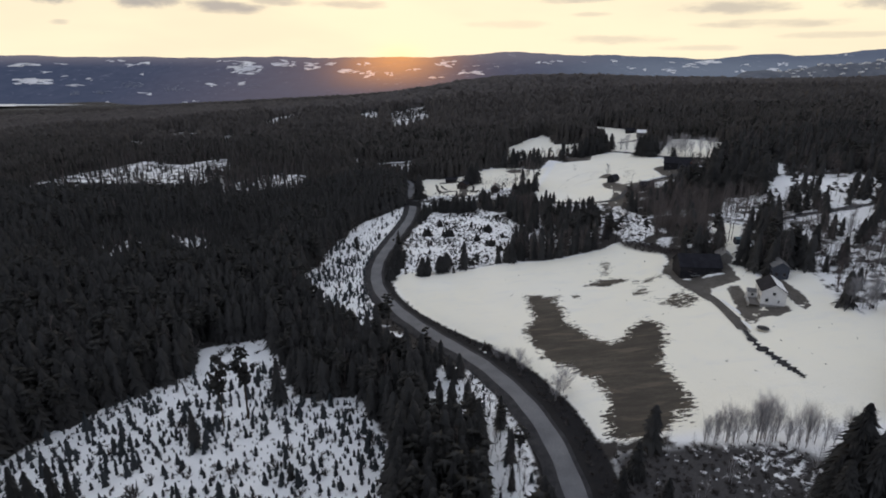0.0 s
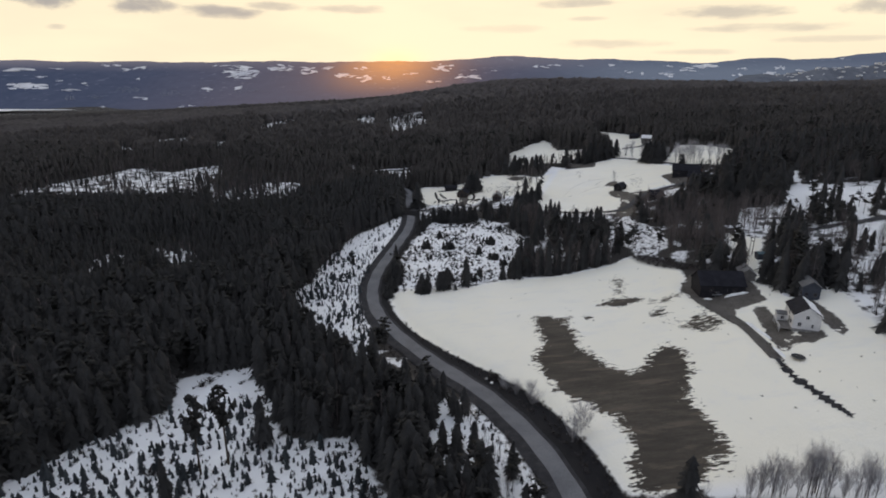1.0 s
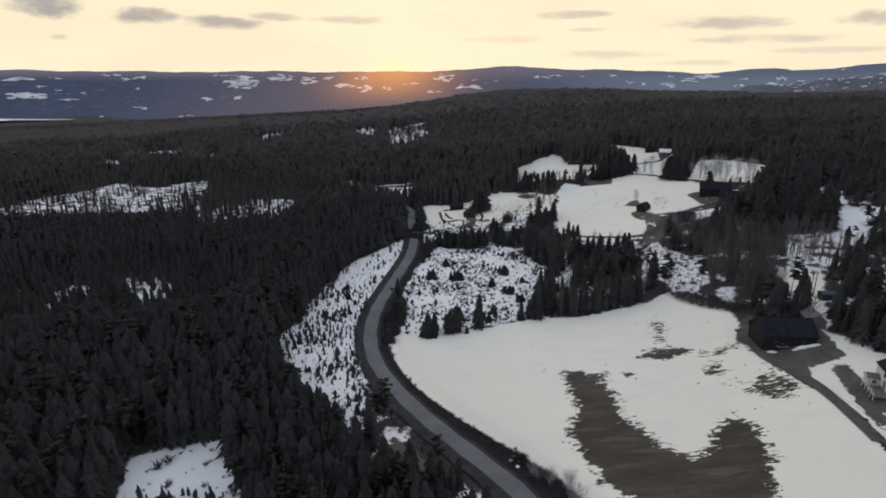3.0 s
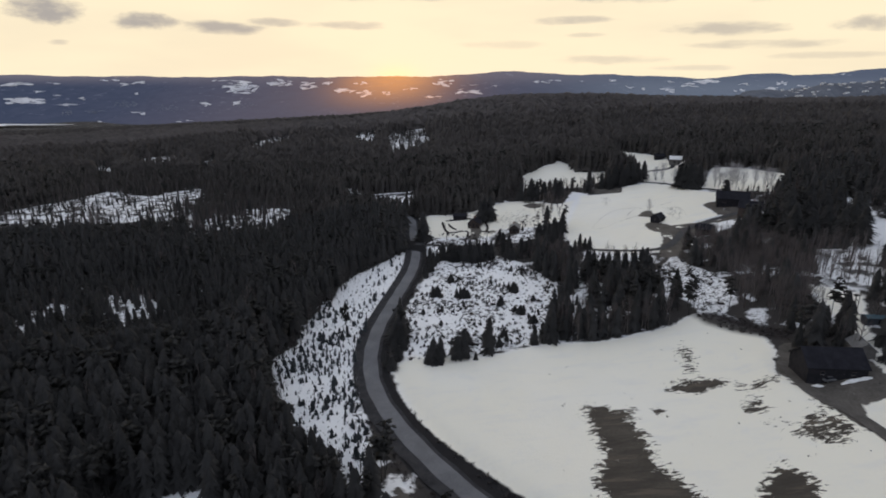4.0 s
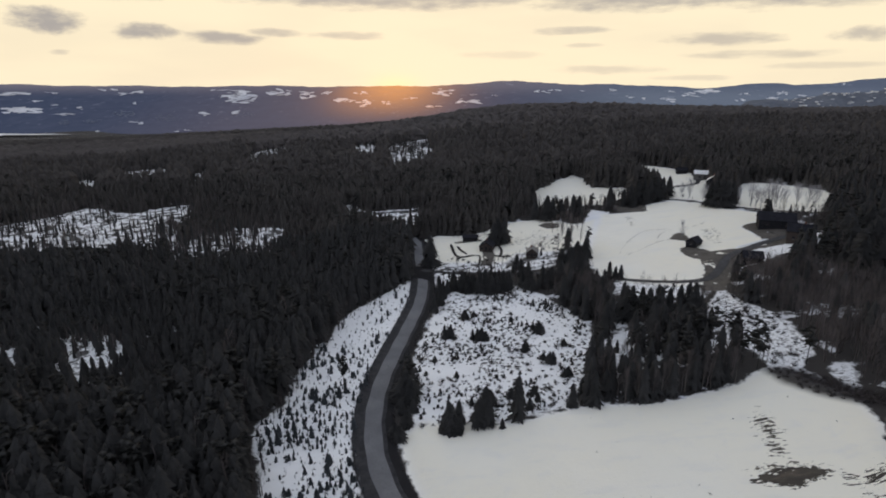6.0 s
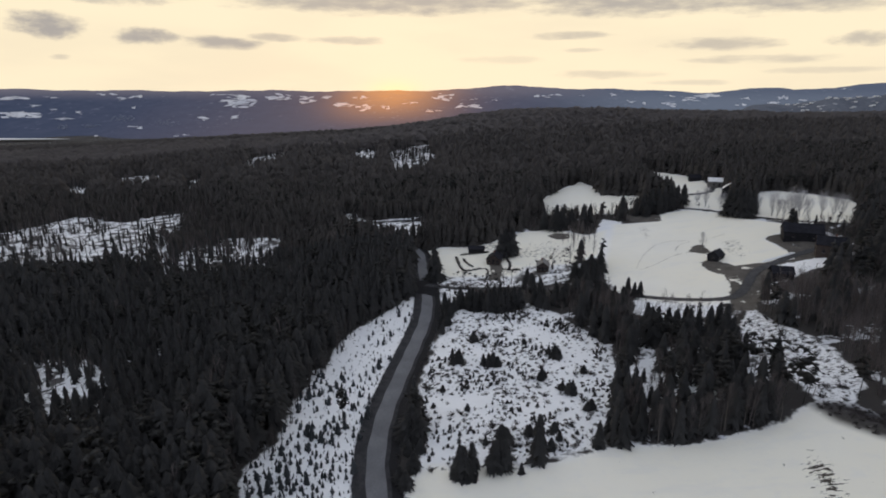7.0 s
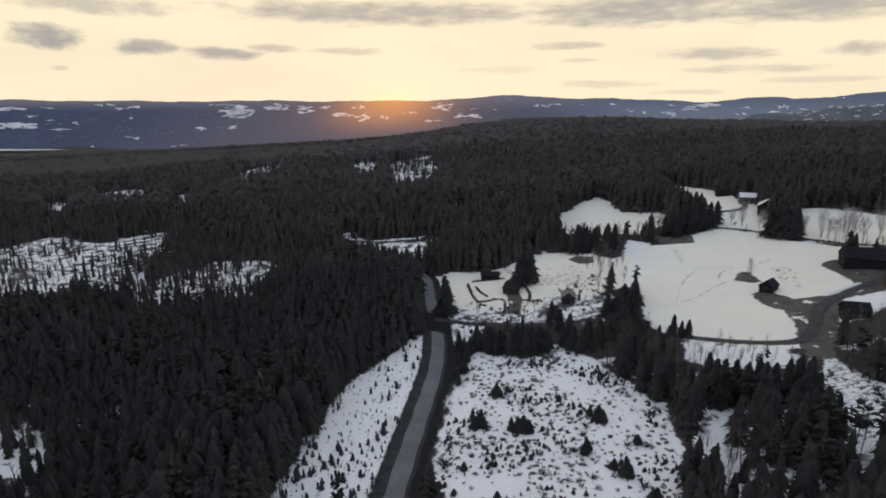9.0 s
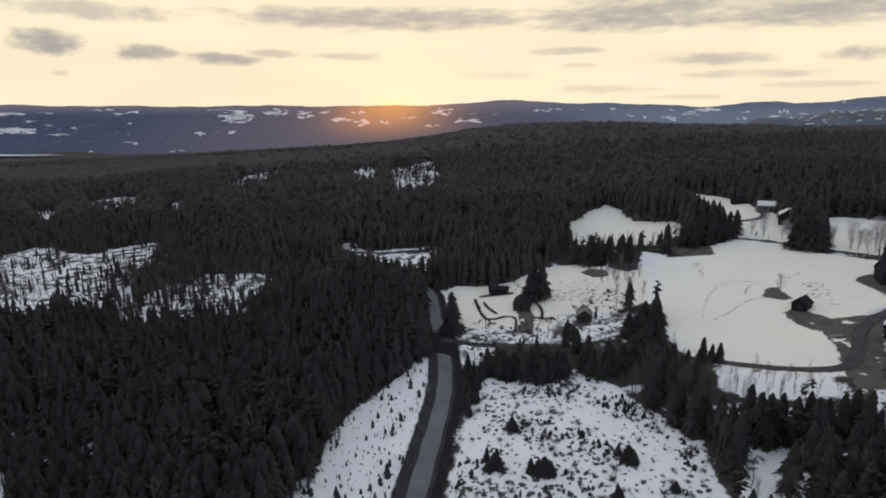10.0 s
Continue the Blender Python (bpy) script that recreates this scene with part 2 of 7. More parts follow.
SPECKS = [[(34.5, 404.5), (47.1, 403.9), (49.2, 384.6), (43.2, 367.3), (34.0, 379.7), (24.6, 379.3)], [(-0.9, 411.0), (16.7, 414.2), (18.6, 400.4), (5.7, 398.1)], [(116.3, 366.0), (125.3, 365.1), (123.4, 355.8), (119.9, 339.2), (113.5, 338.2), (112.5, 351.4)],
          [(46.0, 105.6), (53.2, 111.7), (59.9, 113.8), (59.5, 108.5), (55.6, 105.1)], [(13.0, 364.3), (30.6, 365.3), (36.5, 347.3), (23.1, 341.1), (12.6, 348.4)]]
YARD = [[(-23.0, 150.7), (-16.5, 164.8), (-10.8, 159.8), (-4.1, 149.2), (-8.0, 144.6), (-13.6, 149.7)], [(100.2, 358.2), (106.3, 367.3), (109.1, 364.6), (108.1, 355.9), (106.8, 350.3), (102.9, 353.9)], [(91.6, 431.3), (103.9, 430.9), (111.8, 423.9), (107.4, 410.7), (95.1, 415.1)], [(45.7, 411.5), (50.9, 415.5), (57.4, 411.7), (56.5, 402.0), (49.4, 402.1)], [(80.2, 193.4), (90.2, 209.2), (104.1, 192.7), (102.3, 184.7), (101.0, 178.2), (96.5, 176.5), (90.6, 177.9), (88.6, 172.2), (88.5, 165.2), (84.7, 166.6), (83.2, 175.8)], [(94.9, 173.7), (98.8, 175.9), (98.0, 168.1), (96.5, 160.4), (100.1, 156.8), (105.0, 156.6), (103.3, 152.8), (98.3, 150.8), (93.2, 152.4), (90.2, 148.1), (89.2, 150.2), (91.2, 160.2)]]
YARD += [[(110.5, 175.0), (112.7, 173.6), (113.1, 166.3), (110.8, 154.7), (107.9, 153.4), (107.1, 159.0), (108.1, 167.7)], [(97.1, 341.3), (103.7, 344.7), (107.2, 334.4), (107.1, 321.2), (102.8, 308.6), (94.9, 304.1), (95.9, 311.7), (99.8, 324.6), (96.9, 331.1)], [(135.5, 361.2), (142.9, 364.6), (152.3, 350.3), (148.6, 335.6), (131.6, 329.3), (134.1, 343.1)], [(11.2, 376.6), (16.8, 373.9), (16.4, 363.4), (13.5, 351.3), (8.3, 352.4), (10.5, 363.7)]]
CUT = [[(-18.3, 222.6), (-20.6, 258.5), (-16.6, 281.4), (-11.3, 309.1), (-3.3, 324.1), (12.6, 315.8), (20.1, 324.9), (30.4, 310.3), (37.1, 289.0), (40.2, 274.5), (37.9, 257.5), (27.8, 235.5), (24.5, 226.9), (6.2, 223.2), (-9.8, 221.6)], [(78.3, 272.5), (86.3, 284.3), (92.5, 290.2), (93.8, 278.8), (97.0, 265.2), (96.7, 252.0), (95.3, 244.5), (92.2, 236.9), (85.3, 232.2), (78.2, 228.6), (78.7, 233.8), (79.7, 244.8), (77.9, 255.0)]]
STRIP = [(-60.0, 225.5), (-54.5, 234.5), (-54.7, 255.9), (-49.9, 279.5), (-46.6, 301.8), (-33.9, 323.3), (-23.6, 339.1), (-22.2, 313.8), (-28.2, 286.7), (-31.9, 249.8), (-33.4, 226.0), (-29.1, 206.7), (-24.9, 191.0), (-22.5, 176.3), (-24.1, 157.5), (-28.2, 169.5), (-39.5, 178.1), (-45.8, 187.5)]
NURSERY = [(-104.6, 101.1), (-95.0, 116.8), (-87.7, 128.7), (-79.0, 136.8), (-73.0, 145.6), (-77.2, 158.8), (-58.7, 167.4), (-52.0, 155.6), (-46.9, 147.7), (-41.2, 132.3), (-33.6, 129.1), (-23.2, 129.6), (-20.2, 124.1), (-12.2, 108.7), (-10.5, 89.5), (-8.8, 70.7), (-82.1, 73.1)]
VERGE_WOOD = [(5.9, 145.7), (14.1, 126.6), (19.3, 111.6), (19.2, 98.0), (19.6, 89.6), (19.0, 80.2), (6.7, 69.1), (8.7, 101.0), (6.2, 113.2), (3.9, 130.7)]
YARD.append([(105.7, 331.7), (113.8, 331.1), (126.2, 330.6), (140.7, 333.4), (137.7, 329.1), (121.9, 327.1), (112.6, 323.7), (104.3, 308.0), (103.5, 300.5), (94.8, 298.1), (91.3, 301.5), (100.8, 318.1)])
YARD.append([(99.8, 318.2), (122.8, 328.9), (92.8, 289.3), (88.0, 292.0), (91.4, 303.2)])
FIELD_GAP = [(54.1, 370.0), (66.0, 362.2), (89.3, 421.1), (81.2, 429.8)]
THIN_WOOD = [(-8.0, 144.6), (0.2, 148.0), (5.9, 139.2), (6.2, 105.5), (0.8, 106.1), (-4.7, 112.0)]
OPEN = [[(-20.6, 158.0), (-17.6, 168.5), (-12.3, 167.9), (-14.1, 159.2), (-18.0, 153.0)], [(69.4, 379.7), (84.1, 417.4), (103.1, 413.1), (112.7, 426.0), (127.2, 428.1), (138.8, 414.8), (143.2, 396.2), (156.0, 377.7), (159.0, 370.7), (142.9, 364.6), (135.0, 359.6), (134.1, 343.1), (139.9, 332.3), (117.1, 329.5), (98.2, 297.7), (81.2, 299.7), (63.6, 311.2), (56.3, 324.6), (56.7, 342.9)], [(54.5, 492.1), (73.0, 517.6), (93.7, 537.0), (99.2, 512.9), (95.6, 487.2), (116.6, 475.1), (112.3, 453.8), (90.7, 438.1), (70.5, 445.9), (52.6, 454.3)], [(145.7, 555.8), (158.3, 534.2), (166.5, 516.2), (171.2, 479.3), (158.7, 441.7), (144.3, 414.1), (128.2, 430.3), (125.0, 478.8), (127.7, 506.1)]]
OPEN += [[(178.8, 446.4), (188.7, 444.1), (199.0, 426.4), (205.8, 407.2), (201.7, 395.1), (179.0, 365.1), (163.4, 373.6), (149.4, 395.0)], [(-20.6, 409.3), (8.5, 406.9), (31.4, 424.3), (49.8, 424.6), (65.8, 404.9), (77.3, 409.8), (63.7, 369.5), (49.5, 363.4), (27.9, 367.1), (21.0, 354.7), (-10.0, 362.1), (-16.2, 378.3)], [(171.7, 298.7), (185.8, 297.5), (162.9, 262.1), (150.0, 252.7)], [(192.9, 285.2), (209.3, 284.2), (186.7, 254.7), (171.7, 251.0)], [(104.0, 332.5), (120.3, 334.9), (143.8, 338.0), (157.9, 337.2), (142.7, 316.9), (129.3, 316.9), (120.2, 312.1), (104.3, 308.0), (97.5, 298.0), (90.4, 299.9)], [(152.1, 219.1), (162.3, 226), (178, 233), (171.5, 215.8), (154.2, 193.6), (147.7, 195.8)]]
OPEN += [[(-30, 404), (-19, 404), (-16.5, 382), (-18, 372), (-25, 383)], [(41, 262), (46, 260), (45, 242), (41, 236), (38.4, 239.6), (39.1, 251.4)]]
OPEN += [[(119.4, 240.2), (125.2, 237.9), (126.4, 228.3), (116.1, 214.2), (114.5, 227.2)]]
OPEN += [[(209.7, 281), (218, 278), (194.3, 249), (190, 251)], [(198.1, 345), (200, 330.5), (183.5, 300), (185, 319.0)]]
LEFT = [[(-303, 404), (-294, 435), (-276, 462), (-259.7, 499), (-240, 482), (-221.2, 477.6), (-209.4, 494.5), (-190.2, 507.4), (-174, 462), (-191.7, 424), (-184.1, 400.2), (-181.1, 375.1), (-219, 370), (-249, 368.3), (-280, 380)]]
LEFT += [[(-204.1, 409.0), (-190.0, 433.1), (-176.9, 445.7), (-154.9, 398.6), (-168.7, 378.5)],
         [(-160.1, 390.3), (-154.1, 413.3), (-138.9, 439.6), (-104.5, 441.7), (-97, 410), (-102, 385), (-119, 381), (-137, 374), (-141, 366)]]
FAR_GLADES = [[(-333.7, 662.1), (-313.7, 673.1), (-284.3, 672.1), (-237.8, 565.7), (-255.4, 555.5), (-276.0, 570.1)], [(-240.4, 610.2), (-247.4, 678.5), (-201.2, 558.7), (-204.4, 535.2)],
              [(-227.1, 720.0), (-239.6, 792.3), (-204.7, 844.3), (-170.2, 692.3), (-187.7, 653.3), (-187.8, 616.6)], [(-70.7, 737.3), (-64.9, 782.2), (-23.8, 806.2), (-14.1, 653.5), (-32.0, 618.3), (-52.8, 610.5)],
              [(-117.2, 793.1), (-90.2, 812.7), (-73.3, 666.4), (-93.9, 672.0)], [(-346.8, 612.6), (-333.1, 625.7), (-280.4, 544.2), (-291.9, 536.4)]]
ROAD_GLADE = [(-84.4, 498.0), (-69.9, 497.7), (-62.7, 477.6), (-21.6, 478), (-14.8, 467.8), (-19.7, 424), (-44.4, 424), (-52.9, 426), (-71.2, 445.0)]
NEAR_GLADES = [[(-161.0, 251.8), (-167.8, 263.8), (-160.4, 274.5), (-152.2, 271.8), (-138.4, 245.8), (-143.6, 237.3), (-148.4, 236.4)], [(-149.0, 281.0), (-128.3, 282.0), (-112.0, 265.0), (-104.5, 248.5), (-113.0, 245.5), (-134.0, 256.0)]]
LEFT += FAR_GLADES + [ROAD_GLADE] + NEAR_GLADES
# the leafless wood above the barn, and the open birch wood beside it
BARE_WOOD = [(102, 306), (133, 281), (139, 273), (128, 252), (120, 240), (106, 218), (94, 225), (97, 262)]
FARM_SLOPE = [(122, 240), (140, 273), (150, 268), (175, 302), (217, 292), (204, 250), (186, 232), (150, 230)]
BIRCH_GLADE = [(140, 272), (152, 262), (133.9, 226), (122, 241)]
EDGES = [[(55.7, 343.3), (56.3, 324.6), (65.4, 315.8), (83.6, 304.6), (100.6, 301.7), (74.2, 260.7), (65.2, 271.2), (49.5, 278.1), (39.0, 291.3)], [(-20.2, 379.0), (-9.9, 365.7), (21.5, 358.1), (48.6, 360.0), (63.7, 369.5), (45.4, 312.4), (33.8, 305.3), (14.7, 316.2), (-11.3, 313.4), (-17.3, 329.1)],
         [(49.6, 465.0), (92.5, 443.7), (112.3, 453.8), (112.7, 426.0), (82.5, 412.6), (73.2, 396.5), (49.4, 422.6), (34.8, 426.3)], [(139.8, 416.8), (150.9, 397.7), (166.1, 377.5), (182.0, 369.0), (140.8, 317.8), (151.1, 370.0), (140.8, 391.9)], [(112.3, 453.8), (130.7, 435.8), (147.0, 419.2), (142.2, 394.5), (125.8, 424.9), (109.4, 421.6)]]
EDGE_SNOW = [(61.1, 311.9), (68.7, 307.1), (77.7, 303.5), (85.4, 298.9), (86.1, 292.4), (81.5, 290.8), (70.0, 290.8), (60.8, 292.4), (57.0, 301.1)]
BIRCHES = [(136.1, 222.3), (156.8, 219.6), (168.0, 210.3), (176.1, 206.9), (131.1, 146.6), (120.0, 146.3), (117.9, 152.7), (124.8, 177.6), (124.1, 189.3)]
OPEN += [[(50.0, 106.5), (64.0, 108.0), (97.0, 105.0), (97.0, 97.0), (83.0, 96.0), (75.6, 92.5), (71.0, 97.0), (55.0, 100.0), (50.0, 102.0)]]
BELT = [(37.0, 101.2), (45.5, 100.8), (55.2, 100.6), (64.7, 99.0), (71.0, 97.6), (75.6, 93.2), (83.5, 96.6), (95.0, 97.5), (102.1, 91.0), (85.8, 73.4), (65.4, 70.1), (32.0, 73.2), (33.6, 88.4)]
FLECKS = [(91.4, 229.1), (96.3, 232.0), (96.9, 225.6), (90.9, 218.4), (89.7, 222.4)]
THINNED = [[(46.0, 275.6), (62.7, 278.7), (74.3, 274.6), (65.1, 256.8), (43.1, 259.4)], [(126.7, 219.4), (132.8, 226.8), (149.2, 233.6), (164.1, 231.1), (186.4, 233.0), (168.8, 206.1), (154.5, 212.6), (134.4, 207.5)], [(-15.5, 358.0), (-6.9, 359.7), (0.7, 351.0), (-5.0, 331.4), (-13.5, 330.7)],
           [(51.5, 289.2), (69.7, 287.4), (82.3, 276.2), (85.3, 262.9), (72.5, 244.4), (45.0, 238.5), (38.4, 254.3)], [(-6.6, 370.9), (5.7, 357.7), (26.5, 366.5), (41.4, 390.9), (57.6, 381.4), (46.5, 344.3), (24.8, 339.8), (4.0, 344.5), (-6.4, 352.3)]]
BRUSHY = [(75.9, 234.0), (82.5, 233.3), (90.2, 223.8), (95.7, 214.1), (93.7, 208.0), (88.9, 212.0), (82.4, 218.4), (77.3, 225.7)]

# low hills: centre x, y, spread, height
BASE = 9.06
HILLS = [(-405, 202, 230, -7.7), (-202, 338, 162, -0.3), (-54, 135, 122, -6.0), (54, 202, 81, -5.8), (122, 338, 94, -1.6), (148, 162, 108, 6.9), (0, 351, 108, -7.8), (162, 486, 122, 1.4), (310, 270, 202, 14.0),
         (-81, 513, 162, -8.8), (405, 608, 270, 11.1), (122, 1107, 230, 34.0), (-108, 864, 230, -0.2), (540, 1148, 351, 8.0), (1080, 945, 473, 37.0), (-473, 1080, 378, -2.2), (-1080, 945, 513, -54.0), (-190, 1180, 120, -16.0), (-338, 675, 243, 10.0), (0, -108, 162, -8.9)]


def smooth(a, b, v):
    t = np.clip((v - a) / (b - a), 0, 1)
    return t * t * (3 - 2 * t)


def rough_ground(x, y):
    z = BASE + sum(h * np.exp(-((x - a) ** 2 + (y - b) ** 2) / (2 * s * s)) for a, b, s, h in HILLS)
    far = smooth(1250, 2700, np.hypot(x * 0.7, y))
    z = z * (1 - far) - 150 * far
    return z + 0.25 * np.sin(x * 0.11 + 1.3 * np.sin(y * 0.07)) * np.sin(y * 0.09) + 0.12 * np.sin(x * 0.31 + y * 0.23)


def resample(path, step=3.0):
    p = np.array(path, float)
    # round the corners first
    for _ in range(3):
        q = 0.75 * p[:-1] + 0.25 * p[1:], 0.25 * p[:-1] + 0.75 * p[1:]
        p = np.concatenate([p[:1], np.stack(q, 1).reshape(-1, 2), p[-1:]])
    d = np.concatenate([[0], np.cumsum(np.hypot(*np.diff(p, axis=0).T))])
    s = np.arange(0, d[-1], step)
    return np.stack([np.interp(s, d, p[:, i]) for i in (0, 1)], 1)


def near_path(x, y, path):
    """Distance to a path and the nearest place's index along it."""
    best, where = np.full(x.shape, 1e9), np.zeros(x.shape, int)
    for i in range(len(path)):
        d = (x - path[i, 0]) ** 2 + (y - path[i, 1]) ** 2
        m = d < best
        best[m], where[m] = d[m], i
    return np.sqrt(best), where


def profile(path, n=9, drop=0.0):
    z = rough_ground(path[:, 0], path[:, 1]) + drop
    pad = np.concatenate([np.full(n, z[0]), z, np.full(n, z[-1])])
    return np.convolve(pad, np.ones(2 * n + 1) / (2 * n + 1), "valid")


ROADS = []
for path, width, drop in ((MAIN_ROAD, 4.2, -0.6), (SIDE_ROAD, 2.0, -0.1), (FARM_TRACK, 1.8, 0.0)):
    p = resample(path, 2.0)
    ROADS.append((p, profile(p, 9, drop), width))


def ground(x, y):
    x, y = np.asarray(x, float), np.asarray(y, float)
    shape = x.shape
    x, y = x.ravel(), y.ravel()
    z = rough_ground(x, y)
    for p, h, width in ROADS:
        (x0, y0), (x1, y1) = p.min(0) - 40, p.max(0) + 40
        m = (x > x0) & (x < x1) & (y > y0) & (y < y1)
        if m.any():
            d, i = near_path(x[m], y[m], p)
            f = smooth(width + 9, width + 1.2, d)
            ditch = 0.45 * np.exp(-((d - width - 3.0) / 1.1) ** 2) if width > 3 else 0.0
            z[m] = z[m] * (1 - f) + (h[i] - 0.08) * f - ditch
    return z.reshape(shape)


def ground_at(x, y):
    return float(ground(np.array([x]), np.array([y]))[0])


def inside(x, y, poly):
    """Signed distance to a polygon, positive inside."""
    best, odd = np.full(x.shape, 1e12), np.zeros(x.shape, bool)
    n = len(poly)
    for i in range(n):
        (ax, ay), (bx, by) = poly[i], poly[(i + 1) % n]
        ex, ey = bx - ax, by - ay
        t = np.clip(((x - ax) * ex + (y - ay) * ey) / (ex * ex + ey * ey + 1e-9), 0, 1)
        best = np.minimum(best, (x - ax - t * ex) ** 2 + (y - ay - t * ey) ** 2)
        odd ^= ((ay > y) != (by > y)) & (x < ex * (y - ay) / (ey if ey else 1e-9) + ax)
    return np.where(odd, 1, -1) * np.sqrt(best)


def union(x, y, polys):
    return np.max([inside(x, y, p) for p in polys], axis=0)


# ---- helpers for meshes ----
def mesh_from(name, verts, tris, mat):
    """A mesh of triangles or quads from arrays."""
    verts, tris = np.asarray(verts, np.float32), np.asarray(tris, np.int32)
    me = bpy.data.meshes.new(name)
    me.vertices.add(len(verts))
    me.vertices.foreach_set("co", verts.ravel())
    me.loops.add(tris.size)
    me.loops.foreach_set("vertex_index", tris.ravel())
    me.polygons.add(len(tris))
    me.polygons.foreach_set("loop_start", np.arange(0, tris.size, tris.shape[1], dtype=np.int32))
    me.materials.append(mat)
    me.update(calc_edges=True)
    me.validate()
    return me


def part(name, bm, mat, parent=None, label=""):
    me = bpy.data.meshes.new(name)
    bm.to_mesh(me)
    bm.free()
    me.materials.append(mat)
    ob = new(name, me)
    ob.parent = parent
    if label:
        tagged(ob, label)
    return ob


def box(bm, x0, y0, z0, x1, y1, z1, turn=None, bevel=0.0):
    m = Matrix.Translation(((x0 + x1) / 2, (y0 + y1) / 2, (z0 + z1) / 2)) @ Matrix.Diagonal((x1 - x0, y1 - y0, z1 - z0, 1))
    made = bmesh.ops.create_cube(bm, size=1, matrix=(turn @ m) if turn else m)
    if bevel:
        edges = {e for v in made["verts"] for e in v.link_edges}
        bmesh.ops.bevel(bm, geom=list(edges), offset=bevel, segments=1, affect="EDGES")
    return bm


def boxed(*args, **kw):
    return box(bmesh.new(), *args, **kw)


def tube(bm, points, radii, sides=6):
    """A tapered tube along points."""
    rings = []
    for i, p in enumerate(points):
        a, b = Vector(points[max(0, i - 1)]), Vector(points[min(len(points) - 1, i + 1)])
        q = (b - a).to_track_quat("Z", "Y")
        rings.append([bm.verts.new(Vector(p) + q @ Vector((radii[i] * math.cos(2 * math.pi * j / sides), radii[i] * math.sin(2 * math.pi * j / sides), 0))) for j in range(sides)])
    for a, b in zip(rings, rings[1:]):
        for j in range(sides):
            bm.faces.new((a[j], a[(j + 1) % sides], b[(j + 1) % sides], b[j]))
    bm.faces.new(rings[-1])
    bm.faces.new(rings[0][::-1])
    return bm


# ---- ground ----
def spaced(lo, hi, step, out_lo, out_hi, grow=1.06):
    mid = list(np.arange(lo, hi + step, step))
    a, s = [], step
    v = lo
    while v > out_lo:
        s *= grow
        v -= s
        a.append(v)
    b, s = [], step
    v = mid[-1]
    while v < out_hi:
        s *= grow
        v += s
        b.append(v)
    return np.array(a[::-1] + mid + b)


gx, gy = spaced(-160, 190, 1.9, -4900, 4900, 1.08), spaced(62, 440, 1.9, -1600, 4950, 1.075)
X, Y = np.meshgrid(gx, gy)
Z = ground(X, Y)
nx, ny = len(gx), len(gy)
quads = (np.arange(ny - 1)[:, None] * nx + np.arange(nx - 1)[None, :]).reshape(-1, 1) + np.array([[0, 1, nx + 1, nx]])


